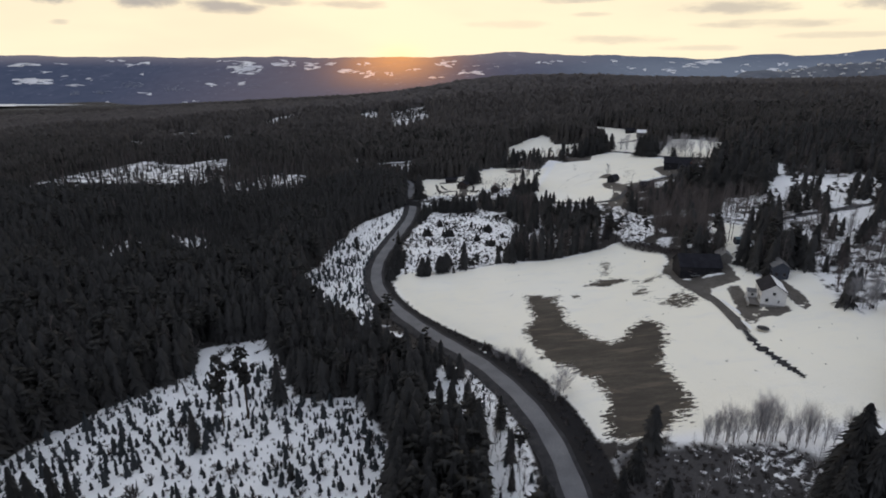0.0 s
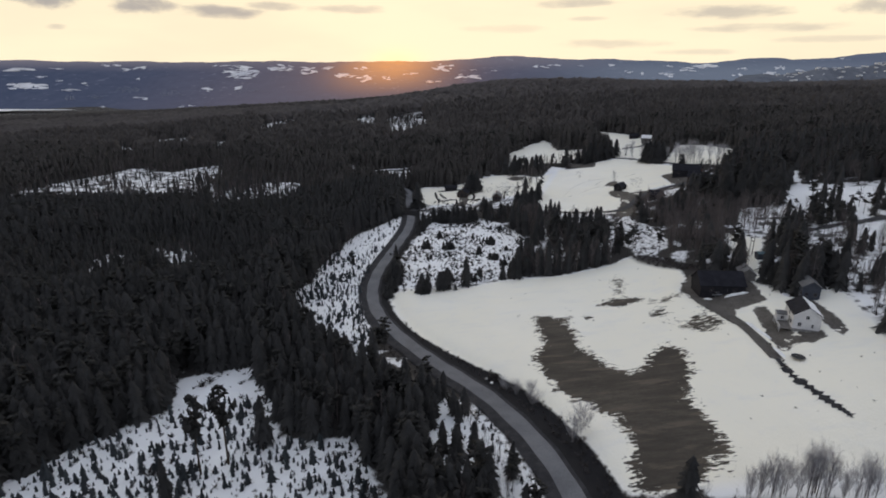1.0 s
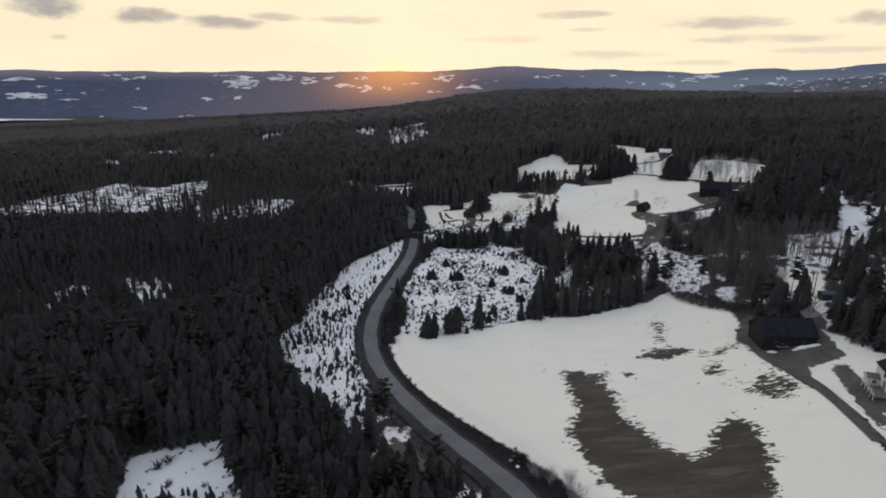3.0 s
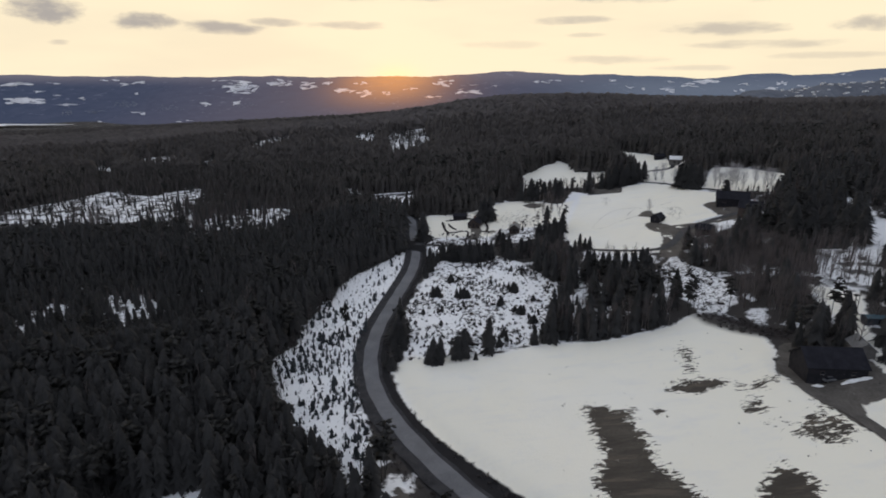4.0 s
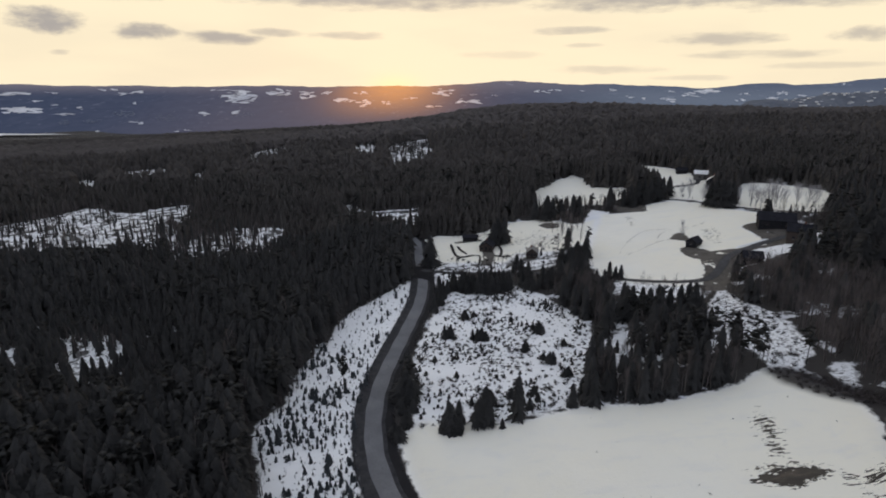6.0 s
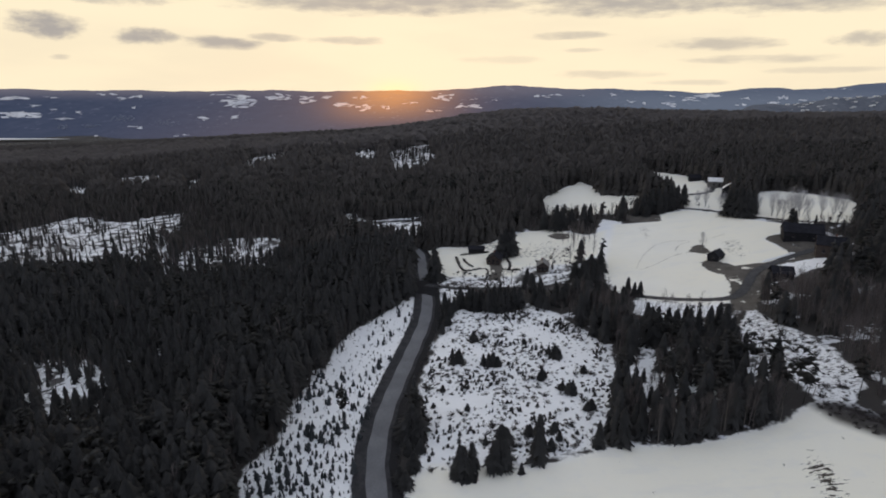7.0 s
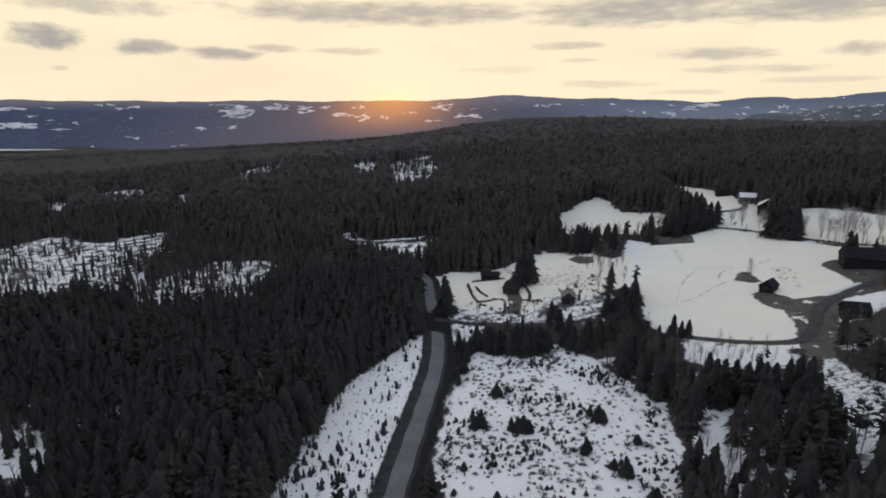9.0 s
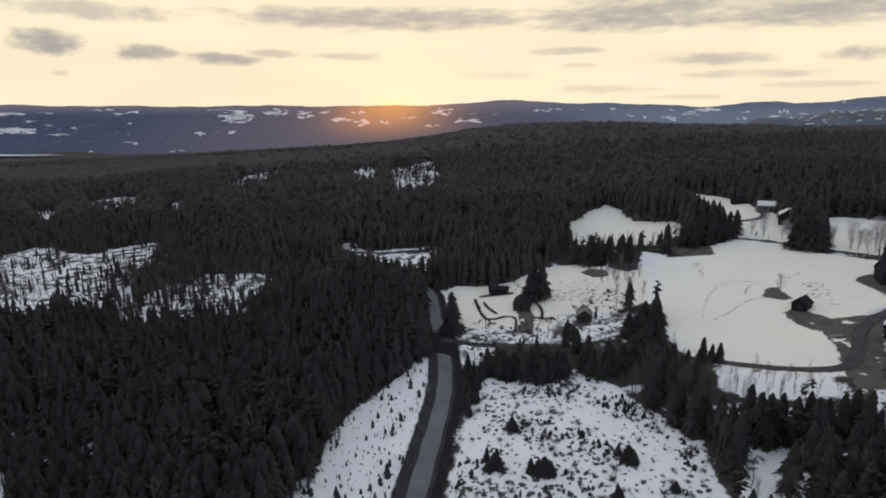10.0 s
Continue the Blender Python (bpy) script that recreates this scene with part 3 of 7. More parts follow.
def ground_material():
    m = bpy.data.materials.new("thawing_snow_ground")
    m.use_nodes = True
    k = Nodes(m.node_tree)
    b = m.node_tree.nodes["Principled BSDF"]
    v = k.add("ShaderNodeTexCoord").outputs["Object"]

    def layer(name):
        return k.add("ShaderNodeAttribute", attribute_name=name).outputs["Fac"]
    wide, mid, fine = k.noise(v, 0.02, 4), k.noise(v, 0.22, 6, 0.65), k.noise(v, 1.6, 4, 0.6)
    streak = k.noise(v, 0.12, 7, 0.68, ((1.0, 4.5, 1.0), -14))
    both = k.math("ADD", k.math("MULTIPLY", k.math("SUBTRACT", mid, 0.5), 9.0), k.math("MULTIPLY", k.math("SUBTRACT", streak, 0.5), 9.0))
    wide2 = k.noise(v, 0.035, 5, 0.6)
    # forest floor, with old snow in the gaps
    floor = k.mix(mid, (0.034, 0.032, 0.032), (0.060, 0.055, 0.052))
    floor = k.mix(k.math("MULTIPLY", k.ramp(k.noise(v, 0.09, 5, 0.65), 0.57, 0.63), k.ramp(layer("snow"), -45, -4, 0.3, 1.0)), floor, (0.62, 0.63, 0.66))
    snow = k.mix(k.ramp(wide2, 0.35, 0.7), (0.84, 0.845, 0.855), (0.76, 0.77, 0.79))
    snow = k.mix(k.math("MULTIPLY", k.ramp(layer("field"), -3, 3), k.ramp(wide, 0.2, 0.6, 0.55, 1.0)), snow, (0.82, 0.795, 0.725))
    snow = k.mix(k.ramp(mid, 0.5, 0.75, 0.0, 0.35), snow, (0.72, 0.72, 0.73))
    snow = k.mix(k.ramp(k.noise(v, 0.06, 6, 0.65, ((1.0, 3.0, 1.0), -14)), 0.5, 0.72, 0.0, 0.3), snow, (0.66, 0.67, 0.70))
    snow = k.mix(k.ramp(layer("field"), -3, 3), snow, k.mix(1.0, snow, (1.0, 0.993, 0.95), "MULTIPLY"))
    snow = k.mix(k.ramp(k.noise(v, 0.9, 6, 0.7), 0.69, 0.75, 0.0, 0.55), snow, (0.22, 0.20, 0.17))
    grass = k.mix(k.ramp(streak, 0.3, 0.7), (0.058, 0.053, 0.047), (0.104, 0.093, 0.079))
    grass = k.mix(k.ramp(wide2, 0.4, 0.65, 0.0, 0.5), grass, (0.050, 0.045, 0.041))
    grass = k.mix(k.ramp(fine, 0.3, 0.8, 0.0, 0.5), grass, (0.055, 0.045, 0.034))
    grass = k.mix(k.ramp(k.noise(v, 0.05, 6, 0.7, ((1.0, 5.0, 1.0), -14)), 0.52, 0.66, 0.0, 0.6), grass, (0.135, 0.112, 0.090))
    dirt = k.mix(k.ramp(mid, 0.3, 0.7), (0.085, 0.078, 0.071), (0.135, 0.124, 0.112))
    dirt = k.mix(k.ramp(fine, 0.3, 0.8, 0.0, 0.5), dirt, (0.045, 0.040, 0.036))
    # stumps, heather and slash on the felled ground
    dots = k.add("ShaderNodeTexVoronoi")
    shaken = k.add("ShaderNodeMix", data_type="VECTOR")
    shaken.inputs[0].default_value = 0.55
    warp = k.add("ShaderNodeTexNoise")
    k.put(warp.inputs["Vector"], v), k.put(warp.inputs["Scale"], 1.1)
    k.put(shaken.inputs[4], v), k.put(shaken.inputs[5], warp.outputs["Color"])
    k.put(dots.inputs["Vector"], shaken.outputs[1]), k.put(dots.inputs["Scale"], 1.35)
    tint = k.add("ShaderNodeSeparateColor")
    k.put(tint.inputs[0], dots.outputs["Color"])
    size = k.math("ADD", k.math("MULTIPLY", tint.outputs[0], 0.38), k.math("MULTIPLY", k.math("SUBTRACT", wide2, 0.48), 1.2))
    slash = k.ramp(k.math("SUBTRACT", size, dots.outputs["Distance"]), -0.03, 0.03)
    slash = k.math("MULTIPLY", slash, k.ramp(layer("cut"), -1, 3))
    scrub = k.math("MULTIPLY", k.ramp(k.noise(v, 0.16, 5, 0.65), 0.49, 0.56), k.ramp(layer("sparse"), -1, 4))
    slash = k.math("MAXIMUM", slash, scrub)
    scrubby = k.math("MULTIPLY", k.ramp(k.math("ADD", k.noise(v, 0.5, 6, 0.7), k.math("MULTIPLY", k.math("SUBTRACT", wide2, 0.5), 0.7)), 0.37, 0.42), k.ramp(layer("belt"), -2, 2))
    ragged = k.noise(v, 0.45, 6, 0.7, ((1.0, 2.8, 1.0), -14))
    slash = k.math("MAXIMUM", slash, k.math("MULTIPLY", k.ramp(ragged, 0.54, 0.57), k.ramp(layer("ridgy"), -1, 2)))
    col = k.mix(k.ramp(k.math("ADD", layer("snow"), k.math("MULTIPLY", k.math("SUBTRACT", mid, 0.5), 7.0)), -0.8, 0.5), floor, snow)
    col = k.mix(k.math("MULTIPLY", slash, 0.92), col, k.mix(k.ramp(fine, 0.35, 0.65), (0.018, 0.016, 0.015), (0.050, 0.044, 0.040)))
    heath = k.mix(k.ramp(fine, 0.35, 0.65), (0.016, 0.0135, 0.0145), (0.035, 0.030, 0.030))
    col = k.mix(k.math("MULTIPLY", scrubby, 0.95), col, heath)
    col = k.mix(k.ramp(k.math("ADD", layer("brown"), k.math("ADD", k.math("MULTIPLY", k.math("SUBTRACT", mid, 0.5), 8.0), k.math("MULTIPLY", k.math("SUBTRACT", ragged, 0.5), 13.0))), -0.25, 0.25), col, grass)
    melt = k.add("ShaderNodeClamp")
    k.put(melt.inputs[0], layer("thaw")), k.put(melt.inputs[1], -3.0), k.put(melt.inputs[2], 2.5)
    col = k.mix(k.ramp(k.math("ADD", ragged, k.math("MULTIPLY", melt.outputs[0], 0.06)), 0.565, 0.60), col, grass)
    col = k.mix(k.ramp(k.math("ADD", ragged, k.math("ADD", k.ramp(layer("speck"), -4, 2, -0.2, 0.02), k.math("MULTIPLY", k.math("SUBTRACT", wide2, 0.5), 0.25))), 0.575, 0.61), col, grass)
    col = k.mix(k.math("MULTIPLY", k.ramp(k.math("ADD", layer("dirt"), k.math("MULTIPLY", both, 0.34)), -0.3, 0.3), k.ramp(k.noise(v, 0.14, 6, 0.65), 0.60, 0.64, 1.0, 0.0)), col, dirt)
    verge = k.mix(mid, (0.013, 0.013, 0.015), (0.028, 0.027, 0.029))
    col = k.mix(k.ramp(k.math("ADD", layer("verge"), k.math("MULTIPLY", both, 0.2)), -0.4, 0.4), col, verge)
    k.put(b.inputs["Base Color"], col)
    b.inputs["Roughness"].default_value = 0.85
    b.inputs["Specular IOR Level"].default_value = 0.06
    n = k.add("ShaderNodeBump")
    n.inputs["Strength"].default_value, n.inputs["Distance"].default_value = 0.5, 0.25
    k.put(n.inputs["Height"], k.math("ADD", mid, k.math("MULTIPLY", fine, 0.5)))
    k.put(b.inputs["Normal"], n.outputs[0])
    return m


GROUND = ground_material()
me = mesh_from("ground", np.stack([X.ravel(), Y.ravel(), Z.ravel()], 1), quads, GROUND)
me.polygons.foreach_set("use_smooth", np.ones(len(quads), bool))
earth = tagged(new("ground", me), "rolling ground under thawing snow and forest litter", "ground", kind="structure")
fx, fy = X.ravel(), Y.ravel()
close = (np.abs(fx) < 520) & (fy > 30) & (fy < 1150)


def layer(name, values):
    full = np.full(fx.shape, -60.0, np.float32)
    full[close] = np.clip(values, -60, 60)
    me.attributes.new(name, "FLOAT", "POINT").data.foreach_set("value", full)


cx_, cy_ = fx[close], fy[close]
SNOWY = [FIELD_GAP, *THINNED, BIRCH_GLADE, FARM_SLOPE, FLECKS, EDGE_SNOW, FIELD, STRIP, NURSERY, VERGE_WOOD, THIN_WOOD, BIRCHES, BELT, *CUT, *OPEN, *LEFT]
layer("snow", union(cx_, cy_, SNOWY))
layer("brown", np.maximum(inside(cx_, cy_, BROWN), 2.0 * union(cx_, cy_, BARE_SLIVERS)))
layer("thaw", union(cx_, cy_, THAW))
layer("dirt", union(cx_, cy_, YARD))
layer("speck", union(cx_, cy_, SPECKS))
layer("cut", union(cx_, cy_, CUT))
layer("field", union(cx_, cy_, [FIELD, *OPEN[1:6]]))
layer("belt", union(cx_, cy_, [BELT, BRUSHY]))
layer("sparse", np.minimum(union(cx_, cy_, [*LEFT, *THINNED, BIRCHES, BIRCH_GLADE, FARM_SLOPE]), -union(cx_, cy_, OPEN)))
layer("ridgy", union(cx_, cy_, [CUT[1], FLECKS]))


def bank(y):
    """How far the dark roadside bank reaches from the middle of the road, on the field's side."""
    return 9.6 - 3.9 * smooth(135, 195, y)


d_main, i_main = near_path(cx_, cy_, ROADS[0][0])
tang = np.gradient(ROADS[0][0], axis=0)
side = (cx_ - ROADS[0][0][i_main, 0]) * tang[i_main, 1] - (cy_ - ROADS[0][0][i_main, 1]) * tang[i_main, 0]
layer("verge", np.maximum(np.where(side > 0, bank(cy_), 5.6) - d_main, 1.8 - near_path(cx_, cy_, ROADS[1][0])[0]))


# ---- roads ----
def ribbon(name, path, heights, lo, hi, lift, mat, label, crown=0.0):
    t = np.gradient(path, axis=0)
    t /= np.hypot(*t.T)[:, None]
    across = np.stack([t[:, 1], -t[:, 0]], 1)
    cols = np.linspace(lo, hi, 5)
    wob = 1 + 0.05 * np.sin(np.arange(len(path)) * 0.9)
    v = np.concatenate([np.column_stack([path + across * (c * wob)[:, None], heights + lift - crown * abs(c)]) for c in cols])
    n = len(path)
    f = [(j * n + i, (j + 1) * n + i, (j + 1) * n + i + 1, j * n + i + 1) for j in range(4) for i in range(n - 1)]
    me = mesh_from(name, v, np.array(f), mat)
    me.flip_normals() if me.polygons[0].normal.z < 0 else None
    return tagged(new(name, me), label, "road", kind="structure")


(p0, h0, w0), (p1, h1, w1), (p2, h2, w2) = ROADS
ribbon("road_shoulder", p0, h0, -5.2, 3.3, 0.02, GRAVEL, "dark wet gravel shoulder of the country road")
ribbon("road", p0, h0, -2.25, 2.25, 0.10, ASPHALT, "grey asphalt country road winding through the forest", crown=0.015)
ribbon("side_road", p1, h1, -1.6, 1.6, 0.06, WETROAD, "dark wet gravel side road along a snowy field")
ribbon("farm_track", p2, h2, -1.7, 1.7, 0.05, TRACK, "muddy gravel farm track beside the snowy field")

# ---- far hills, a backdrop across the valley ----
# snowfields on the far slopes: azimuth, elevation, half width, half height in degrees, share of snow
FIELDS_WEST = [(-35.69, -0.43, 0.94, 0.17, 0.95), (-33.19, -0.35, 0.84, 0.09, 0.4), (-34.42, -0.96, 0.56, 0.13, 0.6), (-35.47, -1.69, 1.76, 0.31, 0.75), (-33.34, -1.29, 0.38, 0.09, 0.8), (-32.56, -2.02, 0.79, 0.14, 1), (-31.62, -1.63, 0.36, 0.18, 1), (-29.14, -0.09, 0.92, 0.14, 0.6), (-28.35, -0.47, 0.93, 0.14, 0.5), (-27.13, -0.33, 0.65, 0.19, 0.7), (-27.34, -1.28, 0.22, 0.19, 1), (-27.38, -2.86, 0.79, 0.19, 0.5), (-30.35, -3.57, 0.33, 0.14, 0.8), (-22.02, -2.23, 0.52, 0.2, 0.9), (-23.99, -3.69, 0.79, 0.1, 0.8), (-19.83, -2.16, 1.08, 0.25, 0.3)]
FIELDS_MIDDLE = [(-18.71, -0.76, 1.98, 0.66, 0.75), (-19.88, -0.15, 1.55, 0.1, 0.7), (-15.15, -0.36, 1.33, 0.41, 0.6), (-12.83, -0.57, 1.05, 0.47, 0.6), (-11.13, -0.37, 0.74, 0.16, 0.8), (-9.41, -1.1, 1.45, 0.21, 0.85), (-7.25, -1.32, 0.76, 0.43, 0.6), (-7.75, -0.37, 1.08, 0.21, 0.5), (-5.06, -1.33, 0.66, 0.21, 0.8), (-2.84, -0.91, 0.88, 0.16, 0.8), (-0.63, -1.66, 0.78, 0.16, 0.8), (0.48, -0.38, 1.22, 0.53, 0.4), (2.98, -1.18, 1.55, 0.32, 0.7), (3.41, -0.59, 0.44, 0.11, 0.9), (5.34, -0.69, 0.44, 0.11, 0.6)]
FIELDS_EAST = [(9.79, -0.27, 0.54, 0.16, 0.6), (11.12, -0.27, 0.85, 0.21, 0.35), (13.77, -0.26, 0.42, 0.1, 0.8), (16.59, -0.11, 0.61, 0.15, 0.5), (18.17, -0.76, 0.5, 0.2, 0.5), (19.43, -0.91, 0.4, 0.15, 0.4), (21.4, -1.05, 0.87, 0.3, 0.45), (21.8, -0.3, 0.43, 0.15, 0.5), (23.34, -0.49, 0.94, 0.25, 0.5), (24.61, -0.2, 1.19, 0.24, 0.8), (27.69, -0.48, 0.44, 0.14, 0.9), (27.4, -0.95, 0.62, 0.19, 0.6), (29.77, -0.89, 0.84, 0.23, 0.5), (30.54, -0.42, 0.5, 0.32, 0.5), (32.19, -0.59, 0.56, 0.18, 0.6), (34.56, 0.39, 0.38, 0.09, 0.8)]
TOWNS = [(-32.78, -2.7, 0.55, 0.27, 0.5), (-30.76, -2.67, 0.98, 0.19, 0.4), (-28.37, -2.11, 1.11, 0.38, 0.25), (-24.87, -2.53, 1.37, 0.39, 0.15), (-18.62, -2.38, 1.5, 0.31, 0.15)]
FAR_EYE = (-10, 88, 82)


def hill_height(A, B):
    px = A / 4300 * 1000 + 774
    crest = 97 + 12 * np.exp(-(px / 150) ** 2) + 32 * np.exp(-((px - 890) / 95) ** 2) + 14 * np.exp(-((px - 1040) / 70) ** 2) + 75 * smooth(1340, 1620, px) + 18 * np.exp(-((px - 1330) / 70) ** 2) - 16 * np.exp(-((px - 1225) / 45) ** 2)
    crest += 3.0 * np.sin(px * 0.03) + 2.2 * np.sin(px * 0.071 + 2) + 1.2 * np.sin(px * 0.19) + 0.8 * np.sin(px * 0.43 + 1)
    rise = smooth(3050, 4300, B + 120 * np.sin(A * 0.004) + 60 * np.sin(A * 0.011 + 1))
    z = -165 + (crest + 165) * rise ** 0.75 - 120 * smooth(4400, 4900, B)
    return z + 10 * np.sin(A * 0.012 + B * 0.006) * np.sin(B * 0.009) * (1 - smooth(3900, 4250, B))


def hills():
    hx, hy = np.linspace(-4900, 4900, 300), np.linspace(3000, 4900, 60)
    A, B = np.meshgrid(hx, hy)
    z = hill_height(A, B)
    n = len(hx)
    f = (np.arange(len(hy) - 1)[:, None] * n + np.arange(n - 1)[None, :]).reshape(-1, 1) + np.array([[0, 1, n + 1, n]])
    m = bpy.data.materials.new("hazy_hills")
    m.use_nodes = True
    k = Nodes(m.node_tree)
    b = m.node_tree.nodes["Principled BSDF"]
    v = k.add("ShaderNodeTexCoord").outputs["Object"]
    s = k.add("ShaderNodeSeparateXYZ")
    k.put(s.inputs[0], v)
    a, c = k.noise(v, 0.0018, 6, 0.6), k.noise(v, 0.012, 5, 0.6, ((1.0, 0.35, 4.0), 0))
    # woods tinted blue in the base colour, part of the painted haze
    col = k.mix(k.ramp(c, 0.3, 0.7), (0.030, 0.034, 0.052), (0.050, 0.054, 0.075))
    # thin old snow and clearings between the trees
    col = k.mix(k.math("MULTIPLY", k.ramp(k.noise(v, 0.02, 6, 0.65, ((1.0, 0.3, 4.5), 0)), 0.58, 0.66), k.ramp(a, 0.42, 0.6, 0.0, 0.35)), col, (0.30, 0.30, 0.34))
    k.put(b.inputs["Base Color"], col)
    b.inputs["Roughness"].default_value = 1.0
    b.inputs["Specular IOR Level"].default_value = 0.0
    # evening haze in front of them, painted as emission, warm under the sun
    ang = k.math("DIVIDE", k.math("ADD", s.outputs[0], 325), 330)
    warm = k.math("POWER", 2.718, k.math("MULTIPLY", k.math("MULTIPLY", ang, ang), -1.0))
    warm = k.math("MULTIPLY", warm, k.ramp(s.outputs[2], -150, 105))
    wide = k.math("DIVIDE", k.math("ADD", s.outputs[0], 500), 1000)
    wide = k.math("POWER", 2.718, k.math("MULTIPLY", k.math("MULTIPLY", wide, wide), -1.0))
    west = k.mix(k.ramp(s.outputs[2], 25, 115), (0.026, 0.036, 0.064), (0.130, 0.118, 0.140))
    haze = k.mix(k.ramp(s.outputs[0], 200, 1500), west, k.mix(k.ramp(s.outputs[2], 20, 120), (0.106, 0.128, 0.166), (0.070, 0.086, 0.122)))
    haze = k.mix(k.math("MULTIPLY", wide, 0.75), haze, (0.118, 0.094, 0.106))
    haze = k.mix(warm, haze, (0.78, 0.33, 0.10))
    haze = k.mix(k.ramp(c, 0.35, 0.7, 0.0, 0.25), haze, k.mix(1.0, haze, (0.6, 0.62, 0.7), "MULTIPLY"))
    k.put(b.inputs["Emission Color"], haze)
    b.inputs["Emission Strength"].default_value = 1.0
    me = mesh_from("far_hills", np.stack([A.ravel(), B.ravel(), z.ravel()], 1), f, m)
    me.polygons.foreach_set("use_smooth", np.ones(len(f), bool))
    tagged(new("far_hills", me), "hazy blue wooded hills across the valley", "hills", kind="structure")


def on_hills(az, el):
    """Where the sight lines from the walk meet the far slopes."""
    az, el = np.radians(az), np.radians(el)
    way = np.stack([np.sin(az) * np.cos(el), np.cos(az) * np.cos(el), np.sin(el)], -1)
    d = np.arange(2950, 5600, 8.0)
    p = np.array(FAR_EYE) + way[:, None, :] * d[None, :, None]
    under = (p[..., 2] < hill_height(p[..., 0], p[..., 1])) & (p[..., 1] > 3000) & (p[..., 1] < 4350)
    first = under.argmax(1)
    return np.array(FAR_EYE) + way * (d[first] - 22)[:, None], under.any(1)


def far_fields(name, rows, mat, label, category, grain, size=1.0):
    """Ragged strips of open snow between the woods."""
    r = np.random.default_rng(len(rows) + 40)
    v, f = [], []
    for az, el, wa, we, share in rows:
        n = max(4, int(wa * we * share * grain))
        for i in range(n):
            q, a = r.uniform(0, 1) ** 0.6, r.uniform(0, 6.283)
            ca, ce = az + wa * 0.8 * q * math.cos(a), el + we * 0.8 * q * math.sin(a)
            ra = size * min(wa, 1.1) * r.uniform(0.2, 0.62) * (0.4 + 0.6 * share)
            re = size * min(we, 0.24) * r.uniform(0.12, 0.34)
            g = np.linspace(0, 2 * math.pi, 15)[:-1]
            rough = r.uniform(0.45, 1.2, 14)
            u = ca + ra * rough * np.sign(np.cos(g)) * abs(np.cos(g)) ** 0.45
            w = ce + re * (0.6 + 0.4 * rough) * np.sign(np.sin(g)) * abs(np.sin(g)) ** 0.45 + r.normal(0, 0.12) * (u - ca)
            p, ok = on_hills(np.append(u, ca), np.append(w, ce))
            if not ok.all():
                continue
            c = len(v)
            v += list(p)
            f += [(c + 14, c + j, c + (j + 1) % 14) for j in range(14)]
    tagged(new(name, mesh_from(name, v, f, mat)), label, category, kind="stuff")


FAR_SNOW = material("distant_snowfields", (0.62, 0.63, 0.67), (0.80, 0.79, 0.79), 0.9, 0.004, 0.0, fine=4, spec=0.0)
# haze added to the far snow as emission, orange near the sun
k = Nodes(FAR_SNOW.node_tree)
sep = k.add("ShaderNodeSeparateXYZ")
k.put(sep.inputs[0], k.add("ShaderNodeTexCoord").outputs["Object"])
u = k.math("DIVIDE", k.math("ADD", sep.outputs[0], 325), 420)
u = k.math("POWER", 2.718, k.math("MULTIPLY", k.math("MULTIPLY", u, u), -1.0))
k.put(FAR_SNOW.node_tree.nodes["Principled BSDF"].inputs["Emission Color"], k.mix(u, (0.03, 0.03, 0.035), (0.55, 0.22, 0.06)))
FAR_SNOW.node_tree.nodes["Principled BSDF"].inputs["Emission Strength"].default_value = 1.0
FAR_TOWN = material("distant_roofs", (0.24, 0.26, 0.31), (0.36, 0.37, 0.42), 0.9, 0.02, 0.0, fine=4, spec=0.0)
hills()
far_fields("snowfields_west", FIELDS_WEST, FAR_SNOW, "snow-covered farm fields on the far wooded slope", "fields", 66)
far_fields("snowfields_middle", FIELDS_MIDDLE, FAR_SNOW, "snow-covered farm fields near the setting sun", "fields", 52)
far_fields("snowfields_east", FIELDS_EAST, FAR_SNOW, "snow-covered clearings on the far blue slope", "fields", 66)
far_fields("far_town", TOWNS, FAR_TOWN, "pale roofs of a town in the valley", "town", 760, 0.24)

# ---- trees ----
rng = np.random.default_rng(7)


def spruce_shape(layers, points, slim=0.17, seed=0, foot=0.08, inner=0.53, full=0.8):
    """Drooping jagged whorls on a stem, one metre high."""
    r = np.random.default_rng(seed)
    v, f = [], []
    for i in range(layers):
        q = i / layers
        z = foot + (1 - foot) * q ** 0.92
        rad = slim * (1 - q) ** full * r.uniform(0.72, 1.2) + 0.006
        drop = 0.06 + 0.09 * (1 - q)
        top = min(1.0, z + (1 - foot) / layers * r.uniform(1.5, 2.4))
        c = len(v)
        off = r.uniform(0, 6.3)
        v.append((r.normal(0, 0.004), r.normal(0, 0.004), top))
        n = 2 * points
        for j in range(n):
            a = off + 2 * math.pi * j / n + r.normal(0, 0.12)
            rr = rad * (r.uniform(0.85, 1.25) if j % 2 == 0 else inner * r.uniform(0.85, 1.17))
            v.append((rr * math.cos(a), rr * math.sin(a), z - (drop * r.uniform(0.2, 1.3) if j % 2 == 0 else 0.0) * rad / slim + r.normal(0, 0.011)))
        f += [(c, c + 1 + j, c + 1 + (j + 1) % n) for j in range(n)]
    return np.array(v), np.array(f)


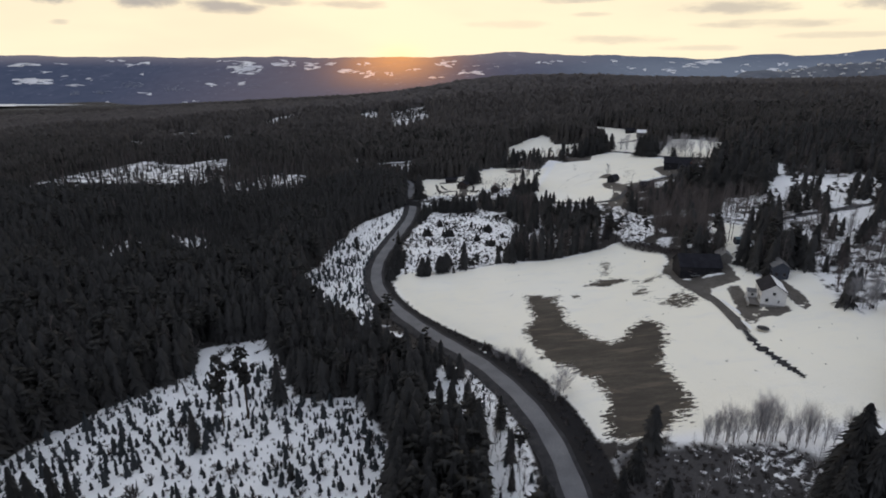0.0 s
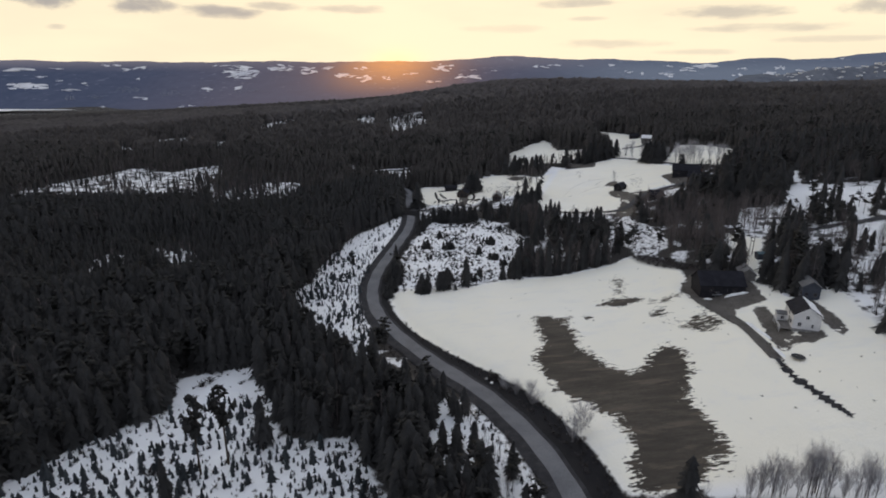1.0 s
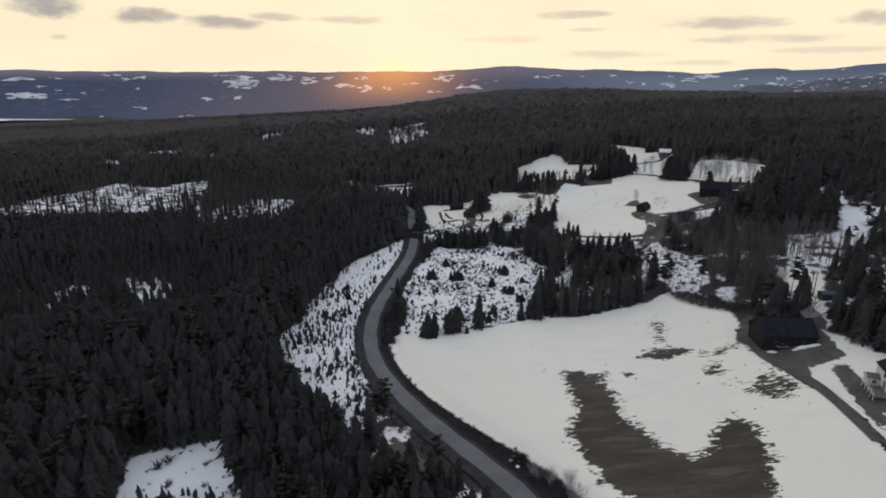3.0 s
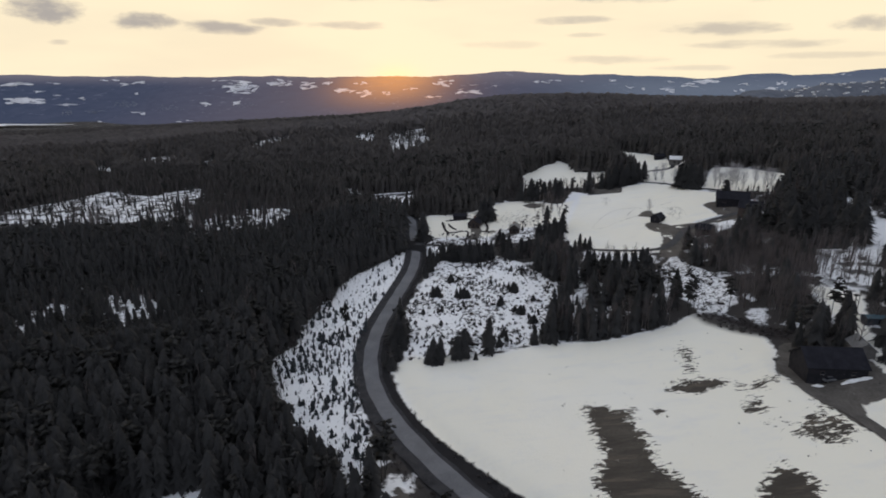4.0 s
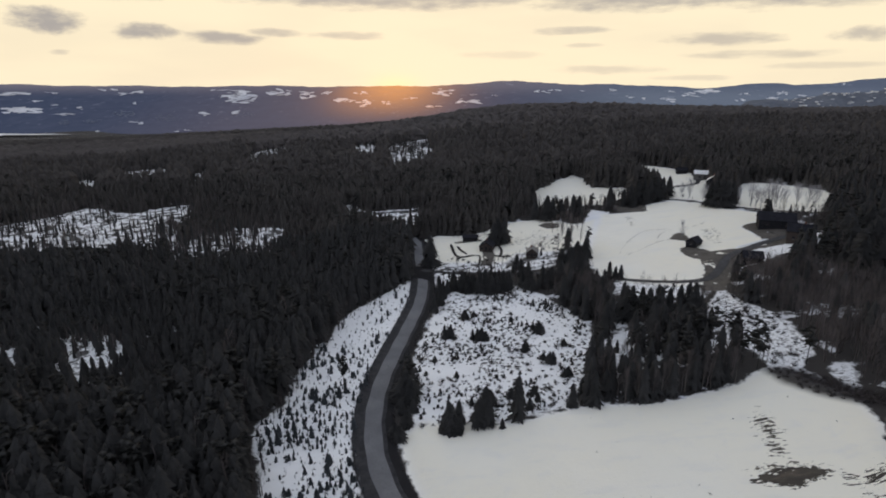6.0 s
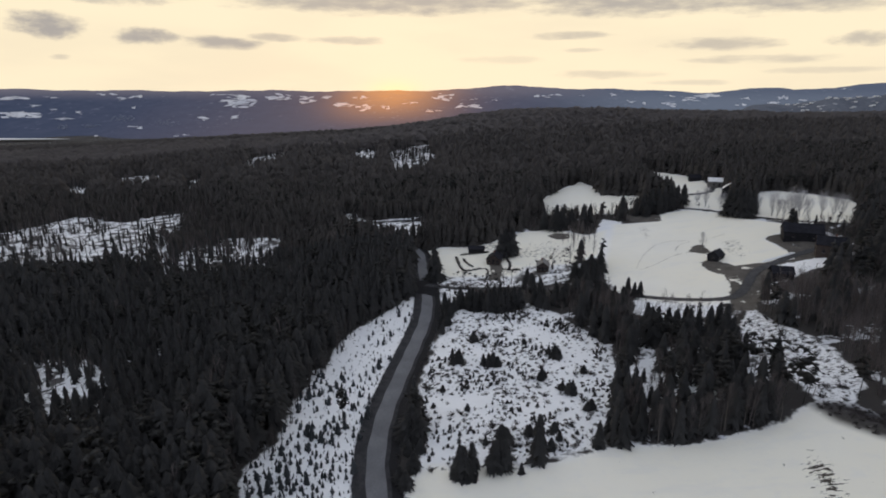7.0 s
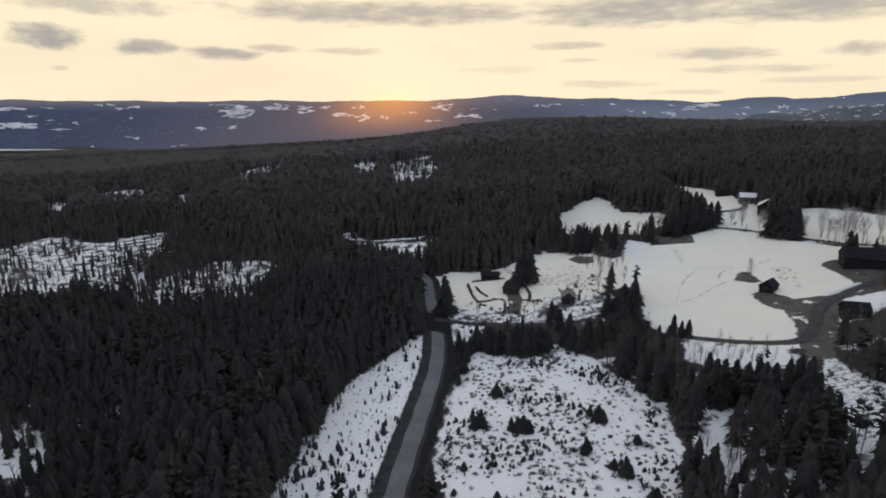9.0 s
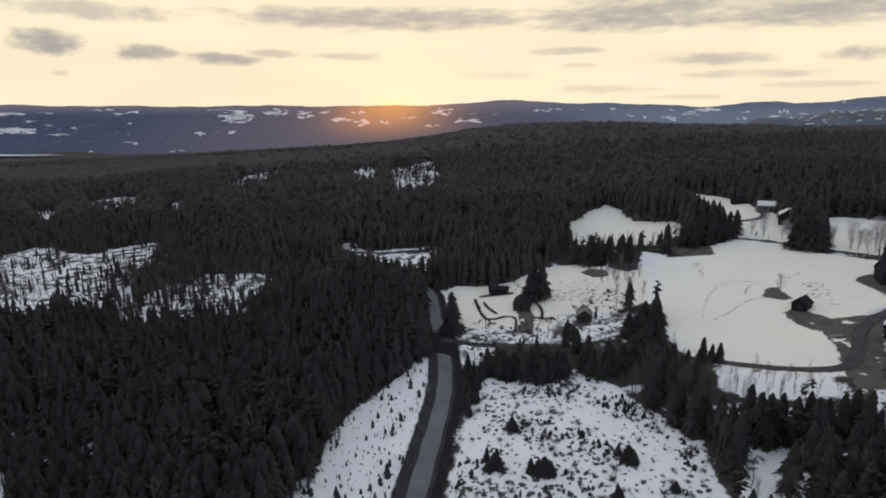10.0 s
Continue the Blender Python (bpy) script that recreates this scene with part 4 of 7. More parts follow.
def pine_shape(seed=0, clumps=9):
    """A bare stem with an open crown of needle clumps, one metre high."""
    r = np.random.default_rng(seed)
    v, f = [], []
    for s in range(3):
        a = 2 * math.pi * s / 3
        v += [(0.012 * math.cos(a), 0.012 * math.sin(a), 0)]
    v.append((0, 0, 0.95))
    f += [(0, 1, 3), (1, 2, 3), (2, 0, 3)]
    for i in range(clumps):
        q = i / clumps
        z, a = 0.52 + 0.46 * q, r.uniform(0, 6.3)
        d = 0.14 * math.sin(math.pi * min(1, (1 - q) * 0.9 + 0.1)) * r.uniform(0.4, 1.2)
        cx, cy = d * math.cos(a), d * math.sin(a)
        rad = r.uniform(0.065, 0.11) * (1.1 - 0.5 * q) * (7 / max(clumps, 7)) ** 0.35
        c, n = len(v), 10
        v.append((cx, cy, z + rad * 0.75))
        for j in range(n):
            b = 2 * math.pi * j / n
            rr = rad * (r.uniform(1.1, 1.9) if j % 2 else r.uniform(0.35, 0.7))
            v.append((cx + rr * math.cos(b), cy + rr * math.sin(b), z + r.uniform(-0.05, 0.035)))
        v.append((cx, cy, z - rad * 0.4))
        for j in range(n):
            f += [(c, c + 1 + j, c + 1 + (j + 1) % n), (c + n + 1, c + 1 + (j + 1) % n, c + 1 + j)]
    return np.array(v), np.array(f)


def bare_shape(seed=0, limbs=16, twigs=9, spread=0.26, stems=1, width=1.0, fine=False, rise=1.0):
    """A leafless tree: stem, limbs that bend upwards and fine twigs, one metre high."""
    r = np.random.default_rng(seed)
    v, f = [], []

    def stick(p, q, a, b):
        d = q - p
        d = d / (np.linalg.norm(d) + 1e-9)
        u = np.cross(d, r.normal(size=3))
        u = u / (np.linalg.norm(u) + 1e-9)
        w = np.cross(d, u)
        c = len(v)
        for t in range(3):
            g = 2 * math.pi * t / 3
            v.append(p + a * (math.cos(g) * u + math.sin(g) * w))
        for t in range(3):
            g = 2 * math.pi * t / 3
            v.append(q + b * (math.cos(g) * u + math.sin(g) * w))
        for t in range(3):
            s = (t + 1) % 3
            f.extend([(c + t, c + s, c + 3 + s), (c + t, c + 3 + s, c + 3 + t)])

    def blade(p, q, a):
        d = q - p
        u = np.cross(d, r.normal(size=3))
        u = u / (np.linalg.norm(u) + 1e-9) * a
        c = len(v)
        v.extend([p - u, p + u, q])
        f.append((c, c + 1, c + 2))
    for s in range(stems):
        base = np.array([r.normal(0, 0.04), r.normal(0, 0.04), 0.0]) * (stems > 1)
        top = base + np.array([r.normal(0, 0.05), r.normal(0, 0.05), r.uniform(0.88, 1.0)])
        stick(base, base + (top - base) * 0.5, 0.013 * width, 0.009 * width)
        stick(base + (top - base) * 0.5, top, 0.009 * width, 0.002 * width)
        for i in range(limbs // stems):
            q = r.uniform(0.15, 0.95)
            p = base + (top - base) * q
            a = r.uniform(0, 6.3)
            ln = spread * (1.05 - q) ** 0.6 * r.uniform(0.6, 1.25)
            mid = p + np.array([math.cos(a) * ln * 0.6, math.sin(a) * ln * 0.6, ln * rise * 0.6])
            end = mid + np.array([math.cos(a) * ln * 0.35, math.sin(a) * ln * 0.3, ln * rise * 0.85])
            if fine:
                stick(p, mid, 0.005 * width, 0.0032 * width)
                stick(mid, end, 0.0032 * width, 0.001 * width)
            else:
                blade(p, mid, 0.006 * width)
                blade(mid + (p - mid) * 0.1, end, 0.004 * width)
            for _ in range(twigs):
                t = r.uniform(0.1, 1.0)
                o = p + (mid - p) * (t * 2) if t < 0.5 else mid + (end - mid) * (t * 2 - 1)
                e = o + np.array([r.normal(0, 0.045) + math.cos(a) * 0.03, r.normal(0, 0.045) + math.sin(a) * 0.03, r.uniform(0.03, 0.14)])
                blade(o, e, 0.0017 * width)
    return np.array(v), np.array(f)


def stem_shape(seed=0):
    """A slim crooked trunk, one metre high."""
    r = np.random.default_rng(seed)
    v, f = [], []
    for i, z in enumerate((0.0, 0.35, 0.7, 1.0)):
        ox, oy, rad = r.normal(0, 0.012) * i, r.normal(0, 0.012) * i, 0.010 * (1 - 0.8 * z)
        v += [(ox + rad * math.cos(a), oy + rad * math.sin(a), z) for a in (0, 2.1, 4.2)]
    for i in range(3):
        for j in range(3):
            a, b = i * 3 + j, i * 3 + (j + 1) % 3
            f += [(a, b, b + 3), (a, b + 3, a + 3)]
    return np.array(v), np.array(f)


def bush_shape(seed=0, sticks=25):
    """A low tangle of bare stems, one metre high."""
    r = np.random.default_rng(seed)
    v, f = [], []
    for i in range(sticks):
        a, s = r.uniform(0, 6.3), r.uniform(0.05, 0.75)
        p = np.array([r.normal(0, 0.14), r.normal(0, 0.14), 0.0])
        e = p + np.array([math.cos(a) * s, math.sin(a) * s, r.uniform(0.35, 1.0) * (1.1 - 0.55 * s)])
        m = (p + e) / 2 + r.normal(0, 0.06, 3)
        u = np.cross(e - p, r.normal(size=3))
        u = u / (np.linalg.norm(u) + 1e-9) * r.uniform(0.02, 0.055)
        c = len(v)
        v += [p - u * 0.6, p + u * 0.6, m + u, m - u, e]
        f += [(c, c + 1, c + 2), (c, c + 2, c + 3), (c + 3, c + 2, c + 4)]
    return np.array(v), np.array(f)


def scatter(name, shapes, xs, ys, height, girth, mat, label, category, sink=0.15):
    """Many plants joined into one mesh."""
    if len(xs) == 0:
        return
    r = np.random.default_rng(len(xs))
    zs = ground(xs, ys)
    pick = r.integers(0, len(shapes), len(xs))
    vs, fs, tones, count = [], [], [], 0
    for s, (v, f) in enumerate(shapes):
        m = np.nonzero(pick == s)[0]
        if len(m) == 0:
            continue
        a = r.uniform(0, 6.283, len(m))
        h, g = height[m], girth[m]
        lean = r.normal(0, 0.02, (len(m), 2))
        c, d = np.cos(a)[:, None], np.sin(a)[:, None]
        x = (v[None, :, 0] * c - v[None, :, 1] * d) * g[:, None] + xs[m][:, None] + lean[:, :1] * v[None, :, 2] * h[:, None]
        y = (v[None, :, 0] * d + v[None, :, 1] * c) * g[:, None] + ys[m][:, None] + lean[:, 1:] * v[None, :, 2] * h[:, None]
        z = v[None, :, 2] * h[:, None] + zs[m][:, None] - sink
        vs.append(np.stack([x, y, z], -1).reshape(-1, 3))
        tones.append(np.repeat(r.uniform(0, 1, len(m)), len(v)))
        fs.append((f[None] + (np.arange(len(m)) * len(v))[:, None, None] + count).reshape(-1, 3))
        count += len(m) * len(v)
    me = mesh_from(name, np.concatenate(vs), np.concatenate(fs), mat)
    me.attributes.new("tone", "FLOAT", "POINT").data.foreach_set("value", np.concatenate(tones).astype(np.float32))
    me.polygons.foreach_set("use_smooth", np.ones(len(me.polygons), bool))
    tagged(new(name, me), label, category, kind="stuff")


def strewn(x0, x1, y0, y1, step, jitter=0.48):
    """Places on a shaken grid."""
    a, b = np.meshgrid(np.arange(x0, x1, step), np.arange(y0, y1, step))
    a[1::2] += step / 2
    a, b = a.ravel(), b.ravel()
    return a + rng.uniform(-jitter, jitter, a.size) * step, b + rng.uniform(-jitter, jitter, b.size) * step


def wave(x, y, s, o=0.0):
    return 0.5 + 0.25 * (np.sin(x * s + 1.7 * np.sin(y * s * 0.8 + o)) + np.sin(y * s * 1.3 + 2.1 * np.sin(x * s * 0.6 + o * 2)))


def road_distance(x, y):
    d, i = near_path(x, y, p0)
    s = (x - p0[i, 0]) * tang[i, 1] - (y - p0[i, 1]) * tang[i, 0]
    return d, s


FARM_COURT = [(103, 299), (128, 304), (131, 322), (112, 323)]
CLEAR = [FARM_COURT, FIELD_GAP, BRUSHY, FLECKS, EDGE_SNOW, BIRCH_GLADE, FIELD, STRIP, NURSERY, BIRCHES, BELT, *CUT, *OPEN, *YARD]
# near and middle woods
x, y = strewn(-420, 430, 55, 560, 2.9)
m = (np.abs(x) < 0.86 * y + 25) & (union(x, y, CLEAR) < rng.exponential(0.3, len(x)) - 0.8) & (inside(x, y, STRIP) < -2.2) & (union(x, y, LEFT) < rng.exponential(1.6, len(x)) - 1.0 + 5.0 * (union(x, y, NEAR_GLADES) > 0) * (rng.uniform(0, 1, len(x)) < 0.3))
x, y = x[m], y[m]
d, s = road_distance(x, y)
m = (d > np.where((s > 0) & (y < 380), 8.5, np.where((y > 130) & (y < 185), 9.5, np.where(y > 380, 4.2, np.where(y > 335, 6.0, 8.0))))) & (near_path(x, y, p1)[0] > 3.4) & (near_path(x, y, p2)[0] > 4) & ((d > 6.2) | (y < 330) | (y > 380)) & ~((s > 0) & (d < 15) & (y < 215))
x, y, s = x[m], y[m], s[m]
u = rng.uniform(0, 1, len(x))
in_thin, in_verge = inside(x, y, THIN_WOOD) > 0, inside(x, y, VERGE_WOOD) > 0
m = ~((in_thin & (u > 0.72)) | (in_verge & (u > 0.13)) | ((inside(x, y, THINNED[0]) > 0) & (u > 0.3)) | ((inside(x, y, THINNED[3]) > 0) & (u > np.where(x < 60, 0.24, 0.6)) & (y > 252)) | ((union(x, y, [THINNED[2], THINNED[4]]) > 0) & (u > 0.06)))
x, y, s, u = x[m], y[m], s[m], u[m]
right = s > 0
mixed = right & (x > 20) & (y < 430)
farm_wood = mixed & (x > 66) & (y > 190) & (y < 345)
leafless = inside(x, y, BARE_WOOD) > -2
thin = mixed & (u > np.where(leafless, 0.95, np.where(inside(x, y, FARM_SLOPE) > -3, 0.2, np.where(farm_wood, 0.45, 0.7))))
x, y, right, mixed, farm_wood, leafless = x[~thin], y[~thin], right[~thin], mixed[~thin], farm_wood[~thin], leafless[~thin]
u = rng.uniform(0, 1, len(x))
bare_share = np.where(union(x, y, EDGES) > 0, 0.6, 0.0) + np.where(mixed, np.where(leafless, 0.9, np.where(farm_wood, 0.3, 0.25)), np.where(right, 0.16, 0.04))
bare_share = bare_share + 0.25 * np.clip((union(x, y, LEFT[:3]) + 30) / 20, 0, 1)
pine_share = np.where(leafless, 0.0, np.where(farm_wood, 0.25, np.where(right, 0.08, 0.14)))
kind = np.where(u < bare_share, 2, np.where(u < bare_share + pine_share, 1, 0))
tall = 13.5 + 3.2 * (wave(x, y, 0.03) - 0.5) * 2 + rng.normal(0, 1.25, len(x))
low = union(x, y, EDGES) > 0
# trees round the glades are shortened so their snow shows from the camera
young = np.clip((union(x, y, [*LEFT[:3], *NEAR_GLADES]) + 34) / 20, 0, 1)
tall = np.clip(np.where(mixed, tall * 0.82, tall) * np.where(low, 0.5, 1) * np.where(inside(x, y, EDGES[1]) > 0, 0.75, 1) * (1 - 0.42 * young - 0.1 * np.clip((union(x, y, NEAR_GLADES) + 24) / 12, 0, 1)) * np.where(union(x, y, [THIN_WOOD, VERGE_WOOD]) > 0, 0.6, 1), 3, 20)
girth = tall * rng.uniform(1.0, 1.45, len(x)) * np.where(kind == 2, 0.85, 1)
# the nearest spruces stand as trees of their own
order = np.argsort(np.hypot((x - 0) * 1.0, y - 60) + (kind != 0) * 1e4)
own = np.zeros(len(x), bool)
own[order[:150]] = True
near = (np.hypot(x + 10, y - np.clip(y - 95, 0, 160)) < 180) & (y < 310)
S_HI = [spruce_shape(15, 12, 0.165 + 0.01 * i, 10 + i, inner=0.6, full=0.75) for i in range(4)]
S_MID = [spruce_shape(11, 7, 0.175 + 0.012 * i, 20 + i, inner=0.58, full=0.72) for i in range(4)]
S_LOW = [spruce_shape(7, 5, 0.18 + 0.012 * i, 30 + i, inner=0.55, full=0.72) for i in range(3)]
S_FAR = [spruce_shape(3, 3, 0.22 + 0.02 * i, 40 + i, inner=0.7, full=0.5) for i in range(3)]
S_FAR3 = [spruce_shape(5, 4, 0.17 + 0.015 * i, 145 + i, inner=0.6, full=0.72) for i in range(4)]
S_FAR2 = [spruce_shape(4, 4, 0.20 + 0.02 * i, 45 + i, inner=0.65, full=0.55) for i in range(3)]
P_NEAR = [pine_shape(150 + i, 13) for i in range(4)]
P_MID = [pine_shape(50 + i, 5) for i in range(4)]
B_TINY = [bare_shape(95 + i, 6, 4, 0.26, 1, 3.0, False, 1.3) for i in range(4)]
B_FAR = [bare_shape(90 + i, 7, 4, 0.24, 1, 2.1, False, 1.3) for i in range(4)]
B_MID = [bare_shape(60 + i, 17, 9, 0.22, 1 + i % 2, 1.0, False, 1.4) for i in range(5)]
m = (kind == 0) & ~own & near
scatter("spruce_forest_edge", S_MID, x[m], y[m], tall[m], girth[m], NEEDLES, "dense dark green spruce forest", "forest")
# farther spruces take the lighter colour that stands in for haze
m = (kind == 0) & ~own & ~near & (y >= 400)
scatter("mixed_forest", S_FAR3, x[m], y[m], tall[m], girth[m], HAZED, "dark forest on the low hills, coloured lighter for haze", "forest")
m = (kind == 0) & ~own & ~near & (y < 400)
scatter("spruce_forest", S_LOW, x[m], y[m], tall[m], girth[m], NEEDLES, "dense dark green spruce forest", "forest")
m = (kind == 1) & near
scatter("pine_stand", P_NEAR, x[m], y[m], tall[m] * 1.04, girth[m] * 0.95, PINE, "dark pines among the spruces", "forest")
m = (kind == 1) & ~near
scatter("pine_woods", P_MID, x[m], y[m], tall[m] * 1.04, girth[m] * 0.95, PINE, "dark pines among the spruces", "forest")
m = (kind == 2) & mixed & (y < 350)
scatter("bare_woods", B_MID, x[m], y[m], tall[m] * 0.9, girth[m], TWIGS, "leafless grey-brown birches and aspens", "forest")
pale = m & (rng.uniform(0, 1, len(x)) < 0.3)
scatter("birch_stems", [(v * (1, 1, 0.75), f) for v, f in [stem_shape(55), stem_shape(56)]], x[pale] + 0.8, y[pale] - 0.6, tall[pale] * 0.9, tall[pale], BIRCH, "pale slender birch trunks in the leafless wood", "forest")
m = (kind == 2) & ~(mixed & (y < 350))
scatter("scattered_birches", B_FAR, x[m], y[m], tall[m] * 0.95, girth[m], TWIGS, "leafless grey-brown birches among the spruces", "forest")


def crown_mesh(shape, name):
    me = mesh_from(name, *shape, NEEDLES)
    me.polygons.foreach_set("use_smooth", np.ones(len(me.polygons), bool))
    return me


def spruce_tree(x, y, h, g, meshes, trunk_mesh, label, group, turn=0.0):
    root = tagged(new("spruce"), label, "tree", group)
    root.matrix_world = pose(x, y, ground_at(x, y) - 0.15, 0, 0, turn)
    crown = new("crown", meshes)
    crown.parent, crown.scale = root, (g, g, h)
    stem = new("trunk", trunk_mesh)
    stem.parent, stem.scale = root, (h, h, h)
    return root


def trunk_shape(mat, r0=0.013, top=0.9):
    bm = tube(bmesh.new(), [(0, 0, 0), (0, 0, top * 0.5), (0, 0, top)], [r0, r0 * 0.6, 0.002], 6)
    me = bpy.data.meshes.new("trunk")
    bm.to_mesh(me)
    bm.free()
    me.materials.append(mat)
    return me


CROWNS = [crown_mesh(s, "crown") for s in S_HI]
TALL_CROWNS = [crown_mesh(spruce_shape(34, 26, 0.15 + 0.01 * i, 60 + i, inner=0.62, full=0.75), "crown") for i in range(3)]
STEM = trunk_shape(BARK)
for i in np.nonzero(own)[0]:
    spruce_tree(x[i], y[i], tall[i], girth[i], CROWNS[i % 4], STEM, "dark green spruce at the edge of the forest", "spruces by the road and clearing", (i * 77) % 360)

# far woods, in colours lightened with distance to stand in for haze
x, y = strewn(-1350, 1350, 545, 1330, 6.3)
m = (np.abs(x) < 0.84 * y + 30) & (union(x, y, [*OPEN, *LEFT]) < -0.6)
x, y = x[m], y[m]
tall = 13.0 + 3 * (wave(x, y, 0.02) - 0.5) * 2 + rng.normal(0, 2.0, len(x))
m = y < 800
scatter("distant_woods", S_FAR2, x[m], y[m], tall[m], tall[m] * 1.85, HAZED_SLOPE, "dark woods on the slope beyond the farms, coloured lighter for haze", "forest")
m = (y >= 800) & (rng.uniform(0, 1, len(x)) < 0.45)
scatter("ridge_woods", S_FAR, x[m], y[m], tall[m] * (0.8 - 0.4 * smooth(850, 1250, y[m])), tall[m] * 2.6, HAZED_RIDGE, "dark woods along the ridge, coloured palest for haze", "forest")

x, y = strewn(-1700, 60, 1330, 1800, 12.0)
m = np.abs(x) < 0.86 * y + 30
x, y = x[m], y[m]
tall = 7.0 + rng.normal(0, 1.0, len(x))
scatter("valley_woods", S_FAR, x, y, tall, tall * 5.2, HAZED_SLOPE, "dark woods falling away towards the valley", "forest")

# sparse trees that stand in the snow of the thinned clearings
x, y = strewn(-340, 0, 215, 900, 3.1)
m = (union(x, y, LEFT) > 0) & (rng.uniform(0, 1, len(x)) < (1.5 * wave(x, y, 0.07, 1.0) - 0.1) * np.where((inside(x, y, LEFT[0]) > 6) & (y > 430), 0.55, 1.1))
x, y = x[m], y[m]
tall = rng.uniform(2.5, 8.0, len(x)) * np.where(union(x, y, LEFT[1:3]) > 0, 1.35, 1)
m = rng.uniform(0, 1, len(x)) < 0.4
scatter("thinned_spruces", S_LOW, x[m], y[m], tall[m], tall[m] * 0.8, NEEDLES, "scattered slim spruces in a snowy clearing", "forest")
scatter("thinned_birches", B_TINY, x[~m], y[~m], tall[~m], tall[~m], TWIGS, "scattered leafless birches in a snowy clearing", "forest")

# birch slope by the farm, and the bare trees along the lower edge of the field
x, y = strewn(80, 330, 100, 330, 3.9)
m = (inside(x, y, BIRCHES) > 0) & (rng.uniform(0, 1, len(x)) < 0.75)
x, y = x[m], y[m]
tall = rng.uniform(5, 11, len(x))
m = rng.uniform(0, 1, len(x)) < 0.07
scatter("slope_spruces", S_MID, x[m], y[m], tall[m], tall[m] * 1.1, NEEDLES, "young spruces on a snowy slope", "forest")
scatter("slope_birches", B_MID, x[~m], y[~m], tall[~m], tall[~m], TWIGS, "leafless birches on a snowy slope", "forest")

x, y = strewn(110, 160, 220, 280, 3.0)
m = (inside(x, y, BIRCH_GLADE) > 0) & (rng.uniform(0, 1, len(x)) < 0.75)
x, y = x[m], y[m]
tall = rng.uniform(7, 12, len(x))
scatter("glade_birches", B_MID, x, y, tall, tall * 0.9, TWIGS, "leafless birches in a snowy glade", "forest")
scatter("glade_stems", [stem_shape(57), stem_shape(58)], x, y, tall * 0.8, tall, BIRCH, "pale birch trunks in a snowy glade", "forest")

# young spruces planted in the clearing
x, y = strewn(-135, 0, 66, 172, 1.9)
m = (inside(x, y, NURSERY) > 1.0) & (rng.uniform(0, 1, len(x)) < 0.5 + 0.75 * wave(x, y, 0.12)) & (y < 147)
x, y = x[m], y[m]
h = np.clip(rng.gamma(4, 0.46, len(x)), 0.6, 4.4)
near = np.argsort(np.hypot(x + 30, y - 100))
big, rest = near[:290], near[290:]
YOUNG = [spruce_shape(6, 6, 0.26 + 0.02 * i, 70 + i, 0.03) for i in range(4)]
young_meshes = [mesh_from("young_spruce", *s, SAPLING) for s in YOUNG]
for i in big:
    ob = tagged(new("young_spruce", young_meshes[i % 4]), "small dark young spruce standing in snow", "tree", "planted young spruces")
    ob.matrix_world = pose(x[i], y[i], ground_at(x[i], y[i]) - 0.08, 0, 0, (i * 67) % 360) @ Matrix.Diagonal((h[i], h[i], h[i], 1))
scatter("young_plantation", YOUNG, x[rest], y[rest], h[rest], h[rest], SAPLING, "small dark young spruces standing in snow", "saplings", 0.08)

# seedlings on the roadside strip and the felled ground
x, y = strewn(-75, 30, 80, 345, 2.0)
a, b, c = inside(x, y, STRIP), inside(x, y, CUT[0]), union(x, y, [VERGE_WOOD, THIN_WOOD])
q = rng.uniform(0, 1, len(x))
m = ((a > 0.6) & (q < (0.9 * wave(x, y, 0.15) + 0.2) * (1 - 0.45 * smooth(235, 290, y)))) | ((b > 0.6) & (q < 0.10)) | ((c > 0.4) & (q < 0.5))
h = np.clip(rng.gamma(3, 0.4, len(x)), 0.4, 3.2) * (1 - 0.6 * smooth(235, 285, y))
scatter("seedling_spruces", YOUNG, x[m], y[m], h[m], h[m], SAPLING, "spruce seedlings in the roadside snow", "saplings", 0.08)

# brush: felled ground, verges, the belt below the field
BUSH = [bush_shape(80 + i) for i in range(4)]
x, y = strewn(-120, 175, 66, 400, 1.7)
d, s = road_distance(x, y)
cut = union(x, y, CUT) > 0.3
belt = union(x, y, [BELT, BRUSHY]) > 0
nursery = inside(x, y, NURSERY) > 1
verge = (s > 0) & (d > 5.0) & (d < bank(y) + 0.4) & (y < 330)
verge |= (s < 0) & (d > 6.0) & (d < 8.8) & (y < 200)
q = rng.uniform(0, 1, len(x))
garden = union(x, y, [THINNED[2], THINNED[4]]) > 0
m = (garden & (q < 0.3)) | (cut & (q < 0.22 + 1.0 * wave(x, y, 0.17) ** 2.6 + 0.32 * smooth(265, 215, y) * wave(x, y, 0.3, 1.0))) | (nursery & (q < 0.26)) | (belt & (q < 0.95)) | (verge & (q < 0.97))
h = rng.uniform(0.4, 1.2, len(x)) * np.where(belt, 1.25, np.where(verge, 1.1, 0.7 + 0.8 * rng.gamma(1.2, 0.5, len(x))))
scatter("brushwood", BUSH, x[m], y[m], h[m], h[m] * 1.2, BRUSH, "dark leafless brushwood in thawing snow", "shrubs", 0.05)
x, y = strewn(-25, 60, 180, 345, 1.5)
m = (inside(x, y, CUT[0]) > 1) & (wave(x, y, 0.21, 2.0) > 0.64 - 0.2 * smooth(260, 210, y)) & (rng.uniform(0, 1, len(x)) < 0.45)
h = rng.uniform(0.6, 1.7, len(x))
scatter("juniper_clumps", YOUNG, x[m], y[m], h[m], h[m] * 1.9, NEEDLES, "dark clumps of low bushes on felled snowy ground", "shrubs", 0.1)
